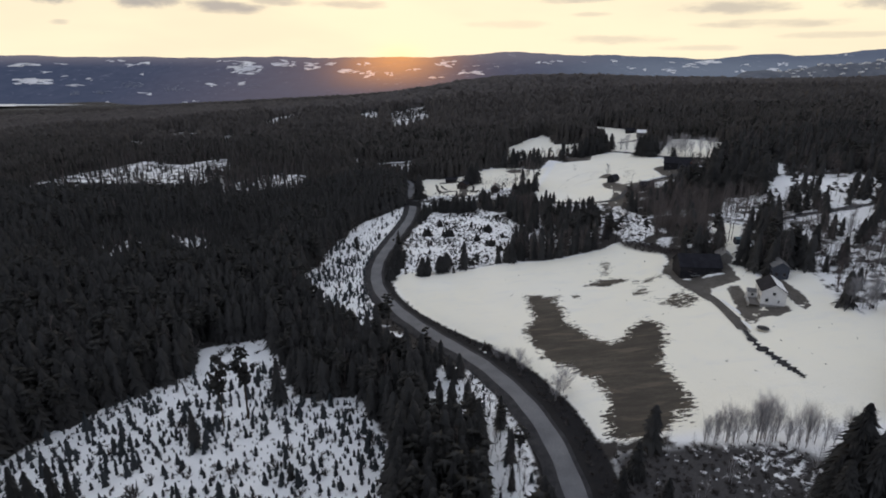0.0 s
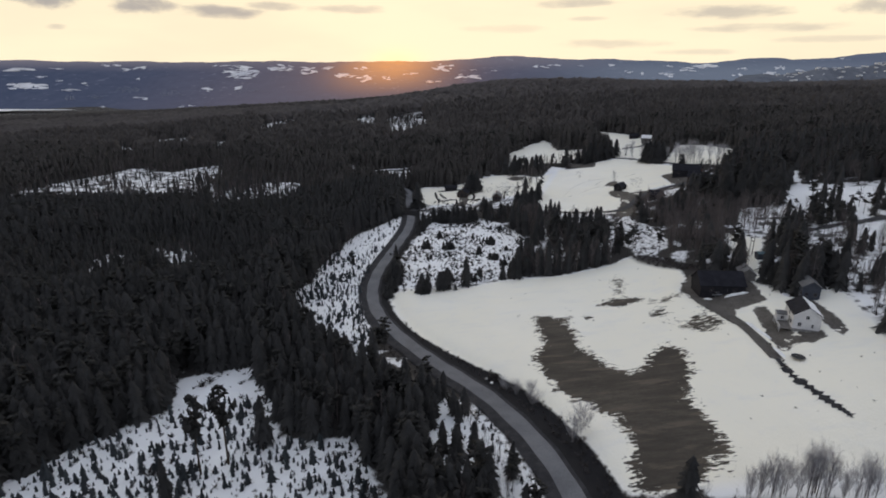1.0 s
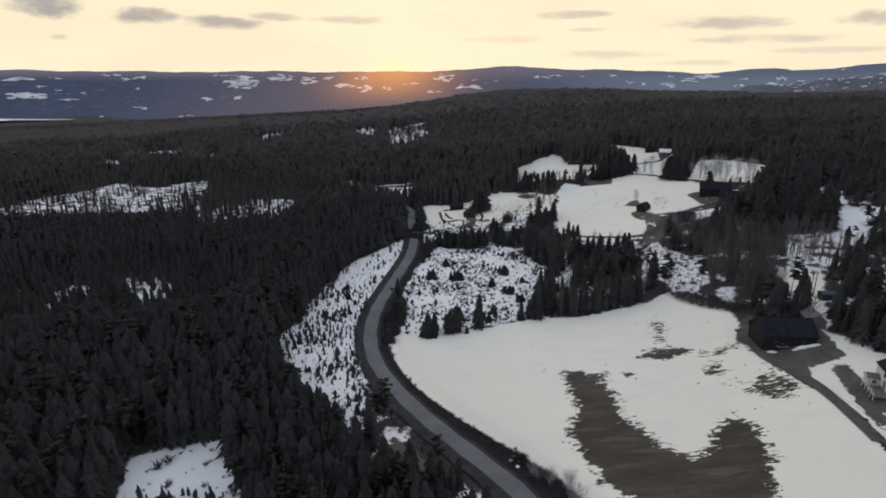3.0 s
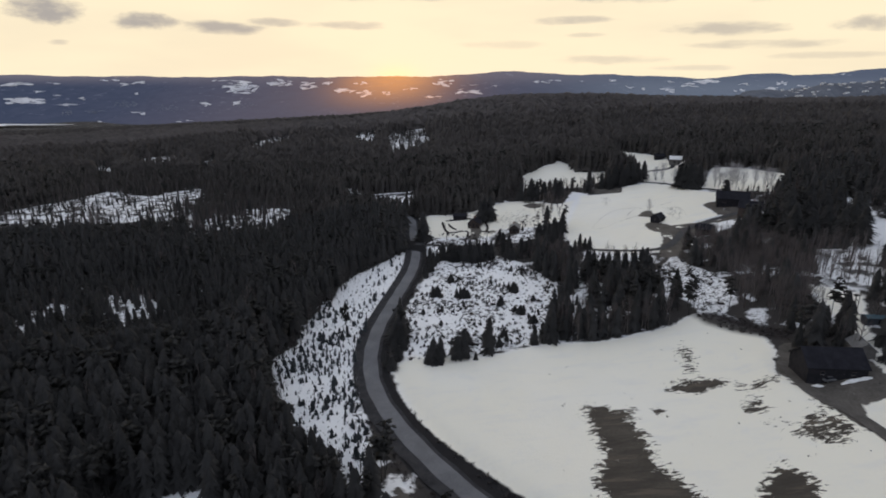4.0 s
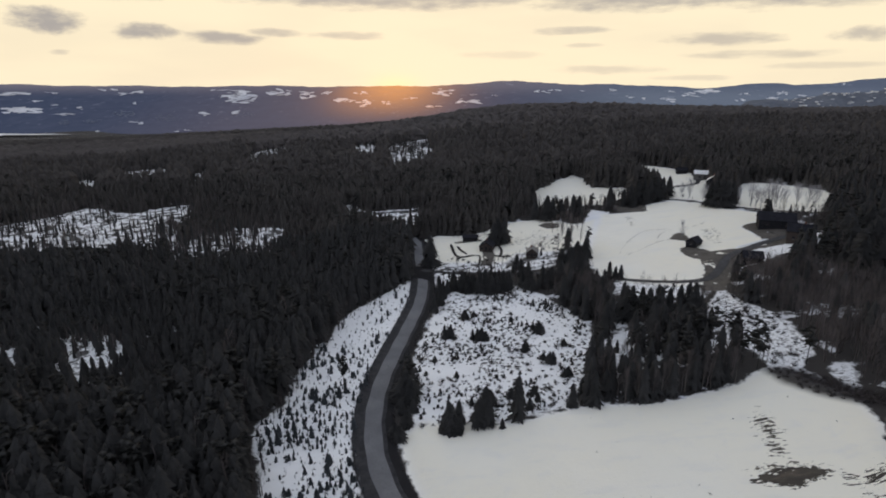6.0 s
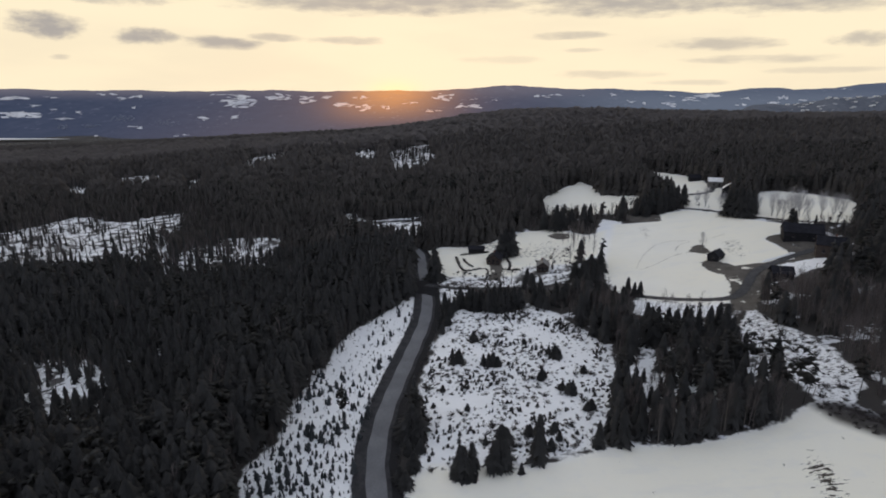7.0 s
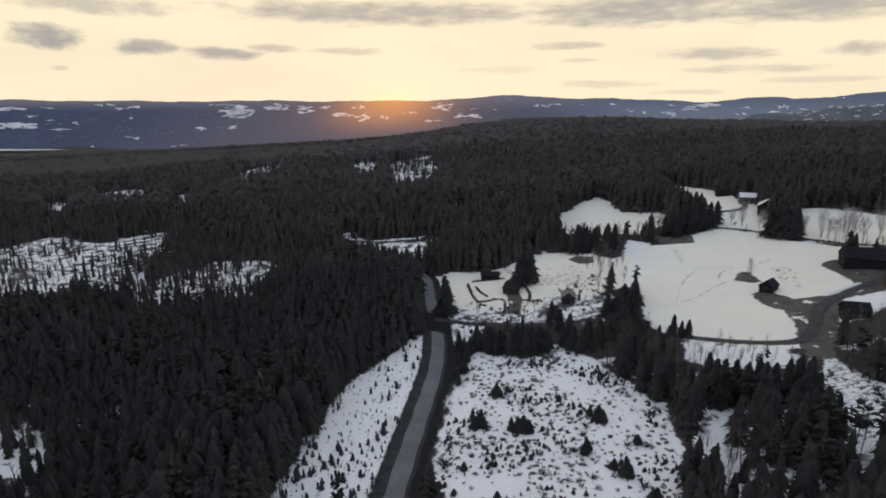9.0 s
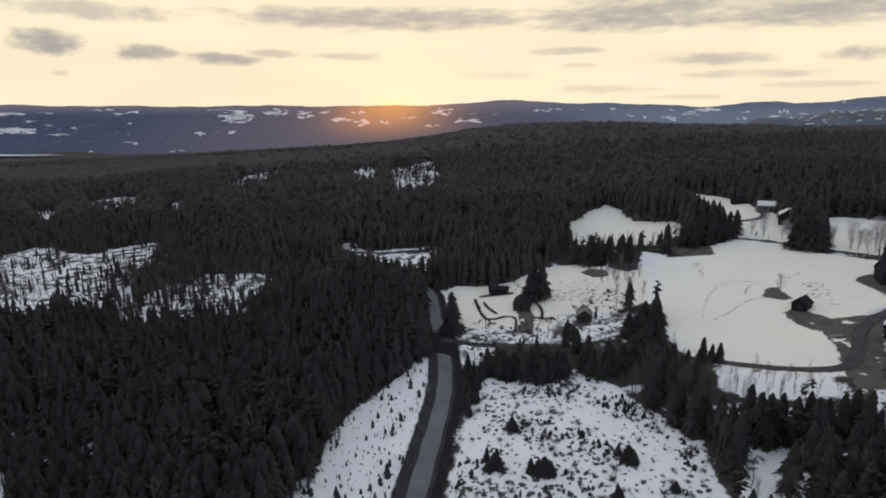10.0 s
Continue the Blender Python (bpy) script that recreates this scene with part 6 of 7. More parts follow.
def gabled(name, label, category, x, y, turn, L, W, eave, rise, wall, roof, windows=(), door=None, chimney=True, snow=(), over=0.45, group="", walls="", foot=0.5):
    """A house with its ridge along local x."""
    root = tagged(new(name), label, category, group)
    root["walls"] = walls
    c, s = math.cos(radians(turn)), math.sin(radians(turn))
    low = min(ground_at(x + c * a - s * b, y + s * a + c * b) for a in (-L / 2, L / 2) for b in (-W / 2, W / 2))
    high = max(ground_at(x + c * a - s * b, y + s * a + c * b) for a in (-L / 2, L / 2) for b in (-W / 2, W / 2))
    high -= 0.45 * (high - low)
    root.matrix_world = pose(x, y, high, 0, 0, turn)
    sill = CONCRETE if walls == "white" else wall
    part("foundation", boxed(-L / 2 + 0.05, -W / 2 + 0.05, low - high - 0.3, L / 2 - 0.05, W / 2 - 0.05, foot), sill, root)
    bm = bmesh.new()
    pts = [(-W / 2, foot), (W / 2, foot), (W / 2, eave), (0, eave + rise), (-W / 2, eave)]
    ends = [[bm.verts.new((e, b, z)) for b, z in pts] for e in (-L / 2, L / 2)]
    bm.faces.new(ends[0][::-1]), bm.faces.new(ends[1])
    for i in range(5):
        j = (i + 1) % 5
        bm.faces.new((ends[0][i], ends[0][j], ends[1][j], ends[1][i]))
    part("wall", bm, wall, root)
    # corner boards
    for a in (-1, 1):
        for b in (-1, 1):
            part("corner_board", boxed(a * L / 2 - 0.09, b * W / 2 - 0.09, foot, a * L / 2 + 0.09, b * W / 2 + 0.09, eave - 0.05), wall, root)
    # cladding seams on the long and short walls
    slope = math.degrees(math.atan2(rise, W / 2))
    run = math.hypot(rise, W / 2) + over
    for b in (-1, 1):
        m = Matrix.Translation((0, 0, eave + rise + 0.06)) @ pose(0, 0, 0, -b * slope, 0, 0)
        lo, hi = (0, run) if b > 0 else (-run, 0)
        part("roof_slope", box(bmesh.new(), -L / 2 - over, lo, 0, L / 2 + over, hi, 0.16, m, 0.02), roof, root)
        part("fascia", box(bmesh.new(), -L / 2 - over - 0.02, b * (run - 0.06), -0.16, L / 2 + over + 0.02, b * run, 0.0, m), wall, root)
        for e in (-1, 1):
            part("bargeboard", box(bmesh.new(), e * (L / 2 + over) - 0.04, lo, -0.18, e * (L / 2 + over) + 0.04, hi, 0.0, m), wall, root)
        if b in snow:
            bm = bmesh.new()
            bmesh.ops.create_grid(bm, x_segments=14, y_segments=8, size=0.5, matrix=Matrix.Diagonal((L + over, run * 0.9, 1, 1)))
            for v in bm.verts:
                v.co.y += b * run * 0.5
                v.co.z = 0.17 + 0.12 * max(0.0, noise.noise(v.co * 0.7 + Vector((x, y, 0))) + 0.75)
                v.co.x += 0.3 * noise.noise(v.co * 1.3)
            bmesh.ops.transform(bm, matrix=m, verts=bm.verts)
            bmesh.ops.solidify(bm, geom=bm.faces[:], thickness=0.12)
            part("roof_snow", bm, SNOW, root, "patch of old snow on the roof")
    part("ridge_cap", box(bmesh.new(), -L / 2 - over, -0.16, eave + rise + 0.14, L / 2 + over, 0.16, eave + rise + 0.26, None, 0.05), roof, root)
    if chimney:
        part("chimney", boxed(L * 0.1, 0.3, eave + rise - 0.6, L * 0.1 + 0.6, 0.9, eave + rise + 1.0, bevel=0.03), BRICK, root)
    for face, a, z, w, h in windows:
        if face == "south":
            window(root, a, -W / 2 - 0.01, z, w, h, 0)
        elif face == "north":
            window(root, a, W / 2 + 0.01, z, w, h, 180)
        elif face == "west":
            window(root, -L / 2 - 0.01, a, z, w, h, -90)
        else:
            window(root, L / 2 + 0.01, a, z, w, h, 90)
    if door:
        face, a, w, h = door
        d = part("door", boxed(-w / 2, -0.07, foot, w / 2, 0.0, foot + h, bevel=0.015), GREYWOOD if walls else DARKWOOD, root)
        d.matrix_local = pose(a, -W / 2, 0) if face == "south" else pose(-L / 2, a, 0, 0, 0, -90)
        part("handle", boxed(w / 2 - 0.2, -0.13, foot + 1.0, w / 2 - 0.08, -0.07, foot + 1.05), STEEL, d)
    return root


house = gabled("house", "white wooden house with a black tiled roof", "house", 101.4, 161.2, 252, 8.8, 6.6, 4.5, 2.2, WHITE, ROOF,
               windows=[("east", -1.7, 1.7, 0.9, 1.0), ("east", 1.5, 1.5, 0.5, 0.9), ("east", 0.0, 3.9, 0.9, 0.9), ("south", -2.5, 1.8, 1.2, 1.1), ("south", 2.5, 1.8, 1.2, 1.1), ("south", 0, 3.4, 1.0, 0.9),
                        ("north", -2.5, 1.8, 1.2, 1.1), ("north", 1.5, 1.8, 1.2, 1.1)], door=("south", 0.5, 1.0, 2.0), snow=(1,), chimney=False, walls="white", foot=0.25)


def deck(x, y, turn, L, W, z):
    root = tagged(new("terrace"), "white-railed wooden terrace beside the white house", "terrace")
    root.matrix_world = pose(x, y, z, 0, 0, turn)
    n = int(W / 0.28)
    for i in range(n):
        part("plank", boxed(-L / 2, -W / 2 + i * W / n, 0.0, L / 2, -W / 2 + (i + 0.92) * W / n, 0.06), GREYWOOD, root)
    for a in np.linspace(-L / 2, L / 2, 5):
        for b in (-W / 2, W / 2):
            part("post", boxed(a - 0.06, b - 0.06, -0.9, a + 0.06, b + 0.06, 1.0), WHITE, root)
    for b in (-W / 2, W / 2):
        for z in (0.45, 0.95):
            part("rail", boxed(-L / 2, b - 0.03, z, L / 2, b + 0.03, z + 0.12), WHITE, root)
    for z in (0.45, 0.95):
        part("rail", boxed(-L / 2 - 0.03, -W / 2, z, -L / 2 + 0.03, W / 2, z + 0.12), WHITE, root)


deck(96.6, 161.9, 252, 6.6, 3.2, ground_at(96.6, 161.9) + 0.7)
gabled("shed", "small white lean-to beside the terrace", "shed", 98.0, 165.2, 342, 2.6, 2.2, 2.3, 0.6, WHITE, GREYROOF, windows=[("south", 0, 1.5, 0.8, 0.8)], chimney=False, walls="white", foot=0.2, over=0.25)
gabled("barn", "large dark tarred barn with a black roof", "barn", *(91.5, 190.8), -4.5, 14.0, 8.6, 3.2, 3.4, DARKWOOD, ROOF, windows=[("south", -3.6, 1.8, 0.8, 0.7), ("south", 3.8, 1.8, 0.8, 0.7)], door=("south", 0.5, 2.6, 2.3), chimney=False)
gabled("shed", "weathered shed with a grey sheet roof", "shed", *(103.5, 196.4), 75, 6.0, 4.4, 2.6, 1.7, GREYWOOD, GREYROOF, door=("south", 0.0, 1.0, 1.9), chimney=False, foot=0.2)
gabled("house", "dark blue-grey wooden house with a grey roof", "house", *(112.4, 177.0), 255, 6.0, 4.8, 4.2, 1.6, BLUEWOOD, GREYROOF, windows=[("east", -1.2, 1.7, 0.7, 0.9), ("east", 1.2, 1.7, 0.7, 0.9), ("south", 2, 1.8, 1.0, 1.1), ("south", -2, 1.8, 1.0, 1.1)],
       door=("south", 0.0, 1.0, 2.0), chimney=False)
gabled("shed", "low blue-grey shed standing in the snow", "shed", *(117.4, 211.1), -5, 5.0, 2.8, 1.8, 0.5, BLUEWOOD, BLUEROOF, door=("south", 1.0, 0.9, 1.7), chimney=False, foot=0.15, over=0.2)
gabled("cabin", "small dark log cabin on the thawed edge of a field", "cabin", *(105.0, 343.3), 40, 5.6, 4.6, 2.2, 1.9, DARKWOOD, ROOF, windows=[("south", -1.6, 1.5, 0.8, 0.8), ("west", 0.0, 1.5, 0.8, 0.8)], door=("south", 1.0, 0.9, 1.9), chimney=False, foot=0.2)
gabled("barn", "long dark barn with a white stone base", "barn", *(147.4, 353.8), -22, 15.0, 8.5, 3.6, 3.2, DARKWOOD, ROOF, windows=[("south", -4, 1.9, 0.9, 0.8), ("south", 4, 1.9, 0.9, 0.8)], door=("south", 0.0, 2.6, 2.6), chimney=False, foot=1.2)
gabled("house", "dark brown farmhouse among bare trees", "house", *(144.3, 330.1), -30, 10.0, 7.5, 4.6, 2.8, BROWNWOOD, ROOF, windows=[("south", -2.5, 1.9, 1.0, 1.1), ("south", 2.5, 1.9, 1.0, 1.1), ("west", 0, 1.9, 1.0, 1.1)], door=("south", 0.0, 1.0, 2.0))
gabled("shed", "dark shed beside the side road", "shed", *(114.9, 312.8), -15, 7.0, 5.0, 2.8, 2.0, DARKWOOD, ROOF, door=("south", 0.0, 2.0, 2.2), chimney=False)
gabled("house", "dark house with an old-snow-covered roof", "house", *(161.4, 446.6), 60, 10.0, 8.0, 4.4, 3.2, DARKWOOD, GREYROOF, windows=[("south", -2.5, 1.9, 1.0, 1.1), ("south", 2.5, 1.9, 1.0, 1.1)], door=("south", 0.0, 1.0, 2.0), snow=(-1, 1))
gabled("house", "low grey house with snow on the roof", "house", *(167.6, 473.6), -20, 13.0, 7.5, 3.4, 2.2, GREYWOOD, GREYROOF, windows=[("south", -3, 1.7, 1.2, 1.0), ("south", 3, 1.7, 1.2, 1.0)], door=("south", 0.0, 1.0, 2.0), snow=(-1,))
gabled("shed", "small dark shed beside a snowy garden", "shed", *(163.3, 499.8), -8, 7.0, 4.5, 2.6, 1.6, DARKWOOD, ROOF, door=("south", 0.0, 1.0, 1.9), chimney=False)
gabled("cabin", "small cabin at the edge of the far field", "cabin", *(66.9, 526.6), -5, 6.0, 4.5, 2.6, 1.8, DARKWOOD, GREYROOF, door=("south", 0.0, 0.9, 1.9), chimney=False)
gabled("house", "brown wooden cottage with a dark roof and hedged garden", "house", *(13.8, 377.2), 75, 8.5, 6.6, 2.6, 2.2, BROWNWOOD, ROOF, windows=[("west", -2, 1.5, 1.0, 1.0), ("west", 2, 1.5, 1.0, 1.0), ("north", -2.5, 1.7, 1.1, 1.1), ("north", 2.5, 1.7, 1.1, 1.1)], door=("west", 0.0, 1.0, 2.0))
gabled("cottage", "small brown cottage with a weathered grey roof", "house", *(34.2, 359.6), 78, 6.5, 5.2, 2.6, 2.0, BROWNWOOD, GREYROOF, windows=[("west", -1.3, 1.6, 1.0, 1.0), ("west", 1.3, 1.6, 1.0, 1.0)], door=("north", 0.0, 0.9, 1.9))
gabled("garage", "low dark garage by the hedged garden", "garage", *(6.0, 396.6), -3, 8.0, 4.0, 2.3, 1.0, DARKWOOD, ROOF, door=("south", 0.0, 2.4, 1.9), chimney=False, foot=0.15)


# ---- garden hedges, ditch, footprints ----
def along(path, step):
    return resample(path, step).T


for path, h in (([(-4.8, 390.8), (-3.8, 378.8), (-2.6, 367.2), (1.5, 366.9), (5.9, 368.8)], 1.2), ([(-2.2, 393.0), (2.3, 394.0), (7.8, 394.7), (12.2, 394.3)], 1.3), ([(-1.3, 386.0), (0.3, 377.9), (3.0, 372.4)], 1.2), ([(19.7, 388.7), (20.5, 378.5), (20.7, 370.5), (18.8, 362.8)], 1.2), ([(5.9, 368.8), (10.0, 367.3), (7.6, 353.6)], 1.0), ([(16.5, 364.5), (19.7, 362.6), (23.6, 362.7)], 1.2), ([(-15.8, 348.0), (-9.6, 348.9), (-0.2, 342.5)], 0.8), ([(149.4, 395.0), (155.8, 385.6), (164.5, 375.1), (176.8, 362.2)], 1.2), ([(114.0, 445.5), (127.7, 429.2), (139.3, 415.8), (144.2, 398.0)], 1.0)):
    hx, hy = along(path, 0.45)
    hx, hy = hx + rng.normal(0, 0.15, len(hx)), hy + rng.normal(0, 0.15, len(hy))
    hh = rng.uniform(0.8, 1.15, len(hx)) * h
    scatter("hedge", BUSH, hx, hy, hh, hh, BRUSH, "dark clipped leafless hedge", "hedge", 0.05)


def strip(name, path, half, lift, mat, label, category, step=1.0, even=0.55):
    p = resample(path, step)
    t = np.gradient(p, axis=0)
    t /= np.hypot(*t.T)[:, None]
    a = np.stack([t[:, 1], -t[:, 0]], 1)
    w = half * (even + (1 - even) * 2 * rng.uniform(0, 1, len(p)))[:, None]
    q = np.concatenate([p - a * w, p, p + a * w])
    v = np.column_stack([q, ground(q[:, 0], q[:, 1]) + lift])
    n = len(p)
    f = np.array([(j * n + i, (j + 1) * n + i, (j + 1) * n + i + 1, j * n + i + 1) for j in range(2) for i in range(n - 1)])
    tagged(new(name, mesh_from(name, v, f, mat)), label, category, kind="structure")


DITCH = [(87.6, 154.1), (85.1, 139.4), (85.3, 135.2), (86.0, 131.9), (86.6, 126.9), (87.3, 123.2), (87.9, 120.3)]
strip("ditch", DITCH, 0.95, 0.07, GRAVEL, "dark wet ditch across the snowy field", "ditch", 0.6, 0.25)
strip("garden_drive", [(141.7, 460.7), (151.0, 458.2), (157.6, 461.9), (163.4, 471.1), (167.7, 485.9), (171.7, 502.7), (175.6, 517.5)], 1.8, 0.08, WETROAD, "dark wet drive curving through a snowy garden", "drive")
strip("forest_lane", [(-88, 492), (-80, 482), (-66, 472), (-45, 470), (-20, 470)], 1.5, 0.4, WETROAD, "dark forest lane across a snowy glade", "lane")
strip("lane", [(131.9, 226.4), (148.4, 232.2), (162.8, 232.7), (184.2, 235.0)], 1.6, 0.45, WETROAD, "narrow dark lane across the wooded slope", "lane")
hx, hy = along(DITCH, 0.9)
hx, hy = hx + rng.normal(0, 0.5, len(hx)), hy + rng.normal(0, 0.5, len(hy))
hh = rng.uniform(0.3, 0.8, len(hx))
scatter("ditch_brush", BUSH, hx, hy, hh, hh * 1.4, BRUSH, "dead grass and twigs along the ditch", "shrubs", 0.05)


def prints(path, step=1.1):
    """Trodden hollows in the snow."""
    p = resample(path, step)
    v, f = [], []
    for i, (a, b) in enumerate(p):
        if rng.uniform() < 0.18:
            continue
        a, b = a + rng.normal(0, 0.12), b + rng.normal(0, 0.12)
        z, c, n = ground_at(a, b) + 0.06, len(v), 6
        rr = rng.uniform(0.18, 0.42)
        for j in range(n):
            g = 2 * math.pi * j / n
            v.append((a + rr * math.cos(g) * rng.uniform(0.7, 1.4), b + rr * math.sin(g) * rng.uniform(0.7, 1.6), z))
        f += [(c, c + j, c + j + 1) for j in range(1, n - 1)]
    return v, f


TRACKS = [[(72.6, 346.5), (79.5, 359.8), (86.9, 370.7), (95.6, 377.2), (101.1, 376.1), (106.7, 372.7)], [(73.3, 343.7), (82.9, 348.5), (90.3, 354.0), (96.8, 358.5), (99.6, 357.2), (105.3, 352.8)], [(96.2, 363.2), (100.6, 370.0), (106.4, 372.2)], [(116.1, 371.1), (124.2, 375.3)]]
for path in TRACKS:
    v, f = prints(path)
    tagged(new("footprints", mesh_from("footprints", v, f, TRACK)), "line of trodden footprints in the snow", "footprints", kind="stuff")


# ---- small things ----
def brush_pile(x, y):
    root = tagged(new("brush_pile"), "heap of cut branches and stones with snow on it", "brush pile")
    root.matrix_world = pose(x, y, ground_at(x, y), 0, 0, 30)
    for i in range(14):
        a = i * 2.4
        ob = new("cut_branch", BUSH_NEAR[i % 3])
        ob.parent = root
        ob.matrix_local = pose(2.4 * math.cos(a) * (i % 3) / 2, 1.7 * math.sin(a) * (i % 3) / 2, -0.1, 12 * math.sin(i), 14 * math.cos(i), i * 50) @ Matrix.Diagonal((2.0, 2.0, 2.1 - 0.4 * (i % 3), 1))
    for i in range(9):
        bm = bmesh.new()
        bmesh.ops.create_icosphere(bm, subdivisions=2, radius=0.5)
        for v in bm.verts:
            v.co *= 1 + 0.35 * noise.noise(v.co * 2.2 + Vector((i * 3.1, 0, 0)))
            v.co.z *= 0.7
        ob = part("stone", bm, CONCRETE if i % 3 else SNOW, root)
        ob.matrix_local = pose(2.3 * math.cos(i * 0.9), 1.8 * math.sin(i * 1.7), 0.15, 0, 0, i * 40)


brush_pile(*(13.7, 154.4))


def snow_bank(path, half, height):
    """A long uneven heap of ploughed snow."""
    p = resample(path, 0.6)
    t = np.gradient(p, axis=0)
    t /= np.hypot(*t.T)[:, None]
    a = np.stack([t[:, 1], -t[:, 0]], 1)
    n, cols = len(p), np.linspace(-1, 1, 7)
    ends = np.clip(np.minimum(np.arange(n), np.arange(n)[::-1]) / 3.0, 0, 1)
    w = half * (0.55 + 0.45 * ends) * rng.uniform(0.8, 1.15, n)
    v = []
    for c in cols:
        q = p + a * (c * w)[:, None]
        lump = height * ends * (1 - c * c) * rng.uniform(0.7, 1.25, n)
        v.append(np.column_stack([q, ground(q[:, 0], q[:, 1]) - 0.06 + lump * 0.9 + 0.1 * ends * (abs(c) < 1)]))
    f = [(j * n + i, j * n + i + 1, (j + 1) * n + i + 1, (j + 1) * n + i) for j in range(6) for i in range(n - 1)]
    me = mesh_from("snow_bank", np.concatenate(v), np.array(f), SNOW)
    me.flip_normals() if me.polygons[0].normal.z < 0 else None
    me.polygons.foreach_set("use_smooth", np.ones(len(f), bool))
    tagged(new("snow_bank", me), "low bank of old ploughed snow beside bare gravel", "snow bank", "snow banks in the yard")


for path in ([(84.6, 186.0), (88.4, 185.6)], [(91.0, 184.8), (95.0, 185.0), (99.5, 185.6)], [(89.5, 168.0), (90.0, 161.0), (90.6, 155.5)], [(88.4, 152.0), (88.6, 146.0)], [(104.6, 300.6), (108.4, 309.0)], [(118, 331.8), (128, 335.0), (136, 338.4)]):
    snow_bank(path, 0.7, 0.5)


def trampoline(x, y):
    root = tagged(new("trampoline"), "round black garden trampoline standing in the snow", "trampoline")
    root.matrix_world = pose(x, y, ground_at(x, y), 0, 0, 20) @ Matrix.Diagonal((0.78, 0.78, 0.9, 1))
    bm = bmesh.new()
    bmesh.ops.create_cone(bm, cap_ends=True, segments=24, radius1=1.75, radius2=1.75, depth=0.03, matrix=Matrix.Translation((0, 0, 0.8)))
    part("mat", bm, RUBBER, root)
    bm = bmesh.new()
    for i in range(24):
        a, b = 2 * math.pi * i / 24, 2 * math.pi * (i + 1) / 24
        quad = [bm.verts.new((r * math.cos(g), r * math.sin(g), z)) for r, g, z in ((1.72, a, 0.83), (2.1, a, 0.82), (2.1, b, 0.82), (1.72, b, 0.83))]
        bm.faces.new(quad)
    bmesh.ops.solidify(bm, geom=bm.faces[:], thickness=0.05)
    part("edge_pad", bm, BLUEWOOD, root)
    for i in range(6):
        a = math.pi * i / 3
        part("leg", tube(bmesh.new(), [(2.0 * math.cos(a), 2.0 * math.sin(a), 0.8), (2.05 * math.cos(a), 2.05 * math.sin(a), -0.05)], [0.03, 0.03]), STEEL, root)


trampoline(*(91.2, 145.1))


def power_pole(x, y, h):
    root = tagged(new("power_pole"), "weathered wooden double power pole with a crossarm", "pole")
    root.matrix_world = pose(x, y, ground_at(x, y), 0, 0, 25)
    for a in (-0.9, 0.9):
        part("post", tube(bmesh.new(), [(a, 0, -0.3), (a, 0, h)], [0.14, 0.10], 8), BARK, root)
    part("crossarm", boxed(-1.7, -0.08, h - 0.9, 1.7, 0.08, h - 0.7), GREYWOOD, root)
    part("brace", box(bmesh.new(), -1.3, -0.05, -0.06, 1.3, 0.05, 0.06, pose(0, 0, h - 2.2, 0, 35, 0)), GREYWOOD, root)
    for a in (-1.5, 0, 1.5):
        part("insulator", tube(bmesh.new(), [(a, 0, h - 0.7), (a, 0, h - 0.4)], [0.06, 0.05], 8), CONCRETE, root)


power_pole(*(114.8, 215.2), 8.0)


def car(x, y, turn, paint, label):
    root = tagged(new("car"), label, "car")
    root.matrix_world = pose(x, y, ground_at(x, y) + 0.05, 0, 0, turn)
    bm = box(bmesh.new(), -2.15, -0.88, 0.35, 2.15, 0.88, 0.95, None, 0.12)
    body = part("body", bm, paint, root)
    bm = bmesh.new()
    lo = [bm.verts.new(p) for p in ((-1.7, -0.8, 0.95), (0.9, -0.8, 0.95), (0.9, 0.8, 0.95), (-1.7, 0.8, 0.95))]
    hi = [bm.verts.new(p) for p in ((-1.3, -0.66, 1.48), (0.25, -0.66, 1.48), (0.25, 0.66, 1.48), (-1.3, 0.66, 1.48))]
    for i in range(4):
        bm.faces.new((lo[i], lo[(i + 1) % 4], hi[(i + 1) % 4], hi[i]))
    part("windows", bm, GLASS, root)
    part("roof", boxed(-1.32, -0.68, 1.48, 0.27, 0.68, 1.53, bevel=0.02), paint, root)
    for a in (-1.35, 1.35):
        for b in (-0.86, 0.86):
            w = part("wheel", tube(bmesh.new(), [(a, b - 0.11, 0.33), (a, b + 0.11, 0.33)], [0.33, 0.33], 14), RUBBER, root)
            part("rim", tube(bmesh.new(), [(a, b - 0.12, 0.33), (a, b + 0.12, 0.33)], [0.19, 0.19], 12), STEEL, w)


car(*(90.0, 187.2), 10, GREYROOF, "grey car parked in front of the barn")

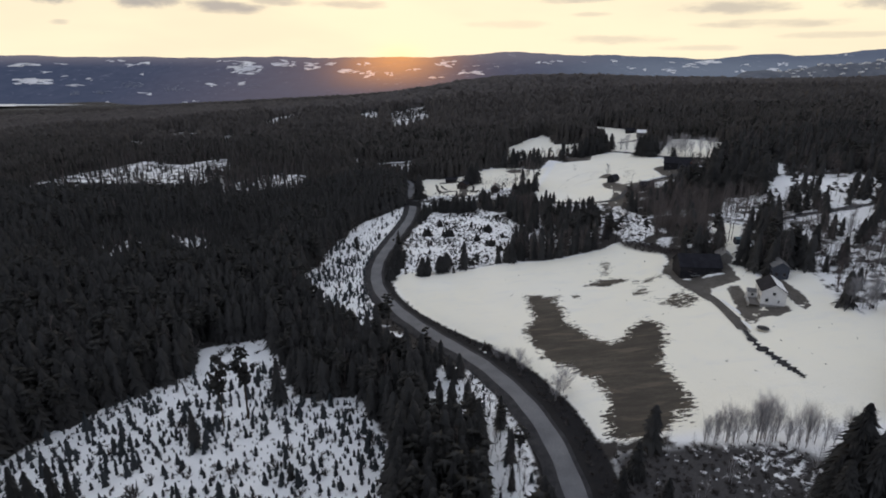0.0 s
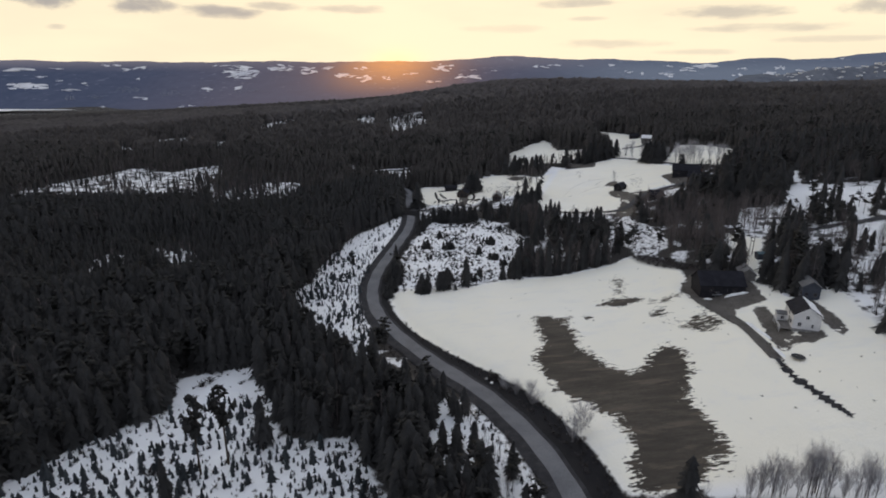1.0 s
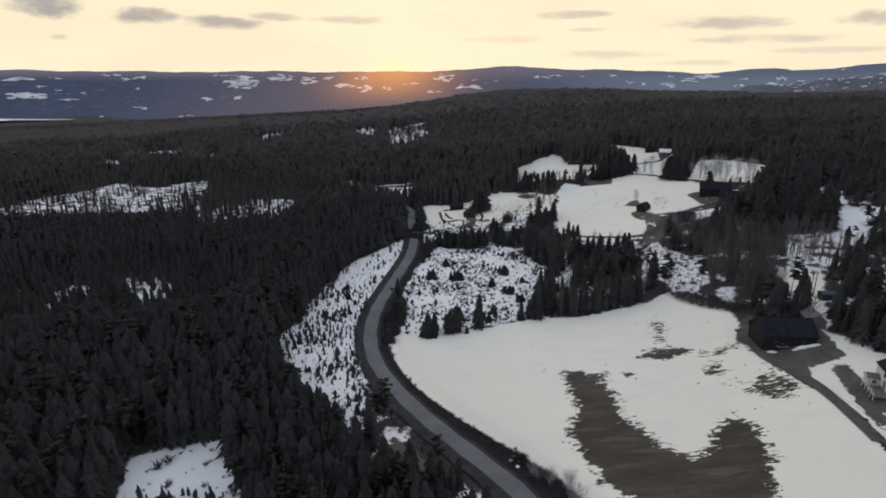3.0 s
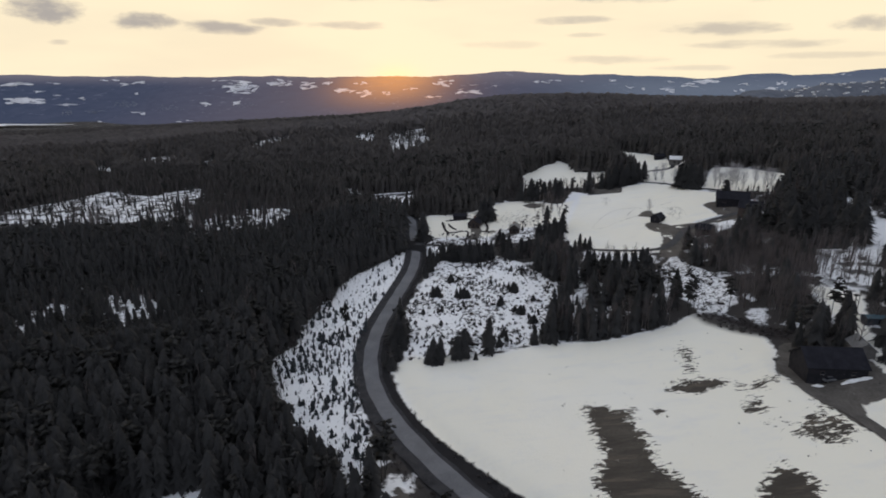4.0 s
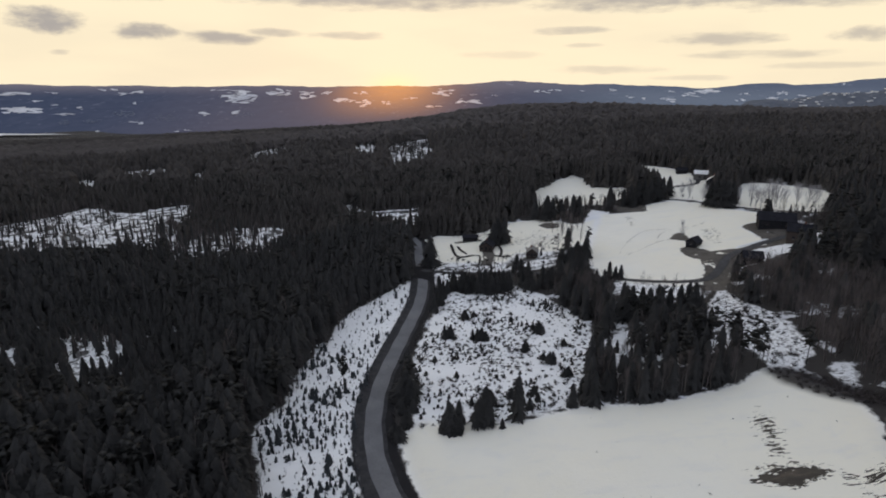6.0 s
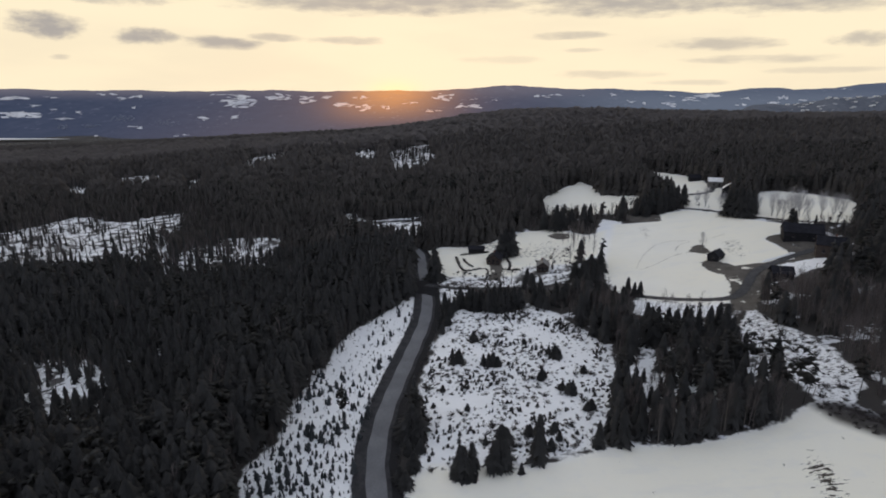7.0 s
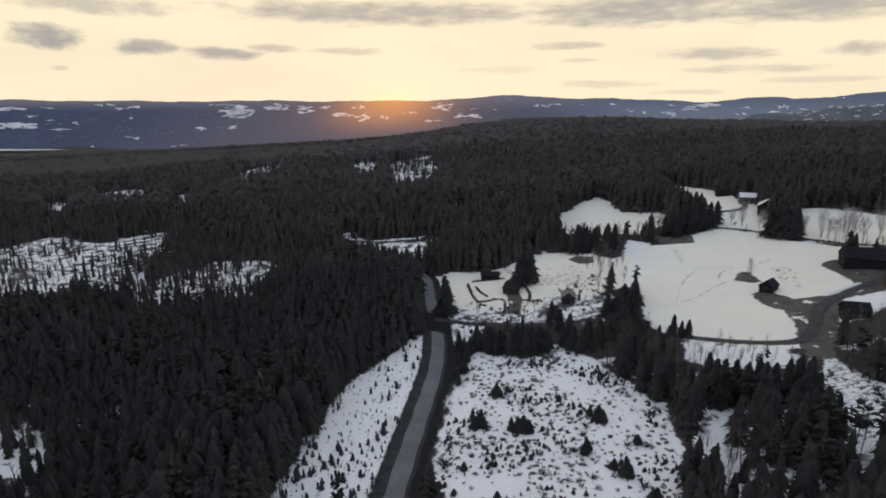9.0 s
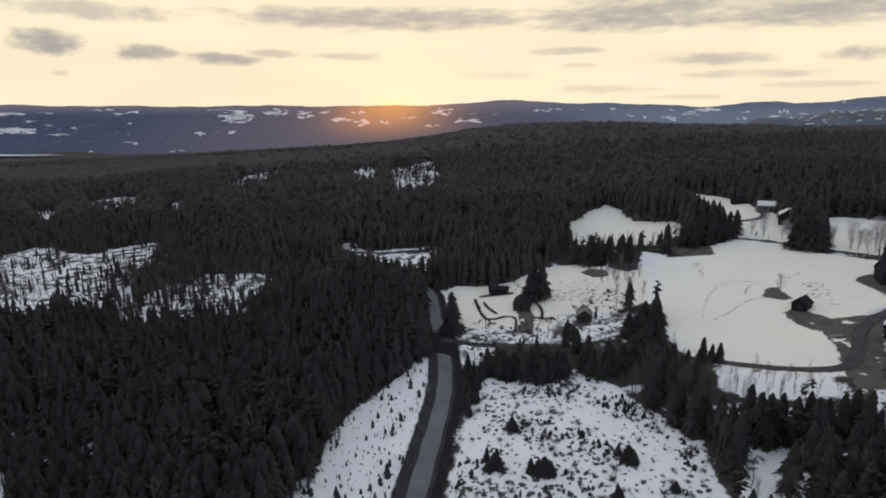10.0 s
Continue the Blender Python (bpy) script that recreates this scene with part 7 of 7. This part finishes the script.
# ---- far things: a village on the next hill, the frozen lake ----
def village_hill():
    hx, hy = np.linspace(560, 3200, 90), np.linspace(1900, 2900, 30)
    A, B = np.meshgrid(hx, hy)
    px = A / B * 1000 + 770
    top = 30 + 66 * smooth(1230, 1640, px) + 5 * np.sin(px * 0.05) + 3 * np.sin(px * 0.13)
    z = -150 + (top + 150) * smooth(1900, 2400, B) * smooth(1180, 1290, px) - 60 * smooth(2500, 2900, B)
    n = len(hx)
    f = (np.arange(len(hy) - 1)[:, None] * n + np.arange(n - 1)[None, :]).reshape(-1, 1) + np.array([[0, 1, n + 1, n]])
    # woods made pale and bluish: haze put into the base colour
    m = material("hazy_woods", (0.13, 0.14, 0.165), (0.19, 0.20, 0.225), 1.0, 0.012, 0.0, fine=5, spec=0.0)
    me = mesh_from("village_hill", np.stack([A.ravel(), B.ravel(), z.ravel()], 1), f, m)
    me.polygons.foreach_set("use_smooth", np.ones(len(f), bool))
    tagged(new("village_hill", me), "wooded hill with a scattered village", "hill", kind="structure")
    v, q = [], []
    r = np.random.default_rng(5)
    for _ in range(260):
        b = r.uniform(2250, 2420)
        p = r.uniform(1340, 1640)
        a = (p - 770) / 1000 * b
        i, j = np.argmin(abs(hy - b)), np.argmin(abs(hx - a))
        z0, w, h = z[i, j] - 2 + r.uniform(-9, 3), r.uniform(2.5, 6), r.uniform(3, 6)
        c = len(v)
        v += [(a - w, b, z0), (a + w, b, z0), (a + w, b + 8, z0), (a - w, b + 8, z0), (a - w, b, z0 + h), (a + w, b, z0 + h), (a + w, b + 8, z0 + h), (a - w, b + 8, z0 + h)]
        q += [(c, c + 1, c + 5, c + 4), (c + 1, c + 2, c + 6, c + 5), (c + 2, c + 3, c + 7, c + 6), (c + 3, c, c + 4, c + 7), (c + 4, c + 5, c + 6, c + 7)]
    tagged(new("village", mesh_from("village", v, q, WHITE)), "pale houses of a far village", "village", kind="stuff")


village_hill()


def lake():
    bm = bmesh.new()
    ring = []
    for i in range(40):
        a = 2 * math.pi * i / 40
        r = 1 + 0.25 * math.sin(a * 3 + 1) + 0.16 * math.sin(a * 7) + 0.1 * math.sin(a * 11)
        ring.append(bm.verts.new((-2600 + 520 * r * math.cos(a), 2950 + 120 * r * math.sin(a), -138)))
    bm.faces.new(ring)
    ob = part("frozen_lake", bm, SNOW)
    tagged(ob, "frozen snow-covered lake in the valley", "lake", kind="structure")


lake()
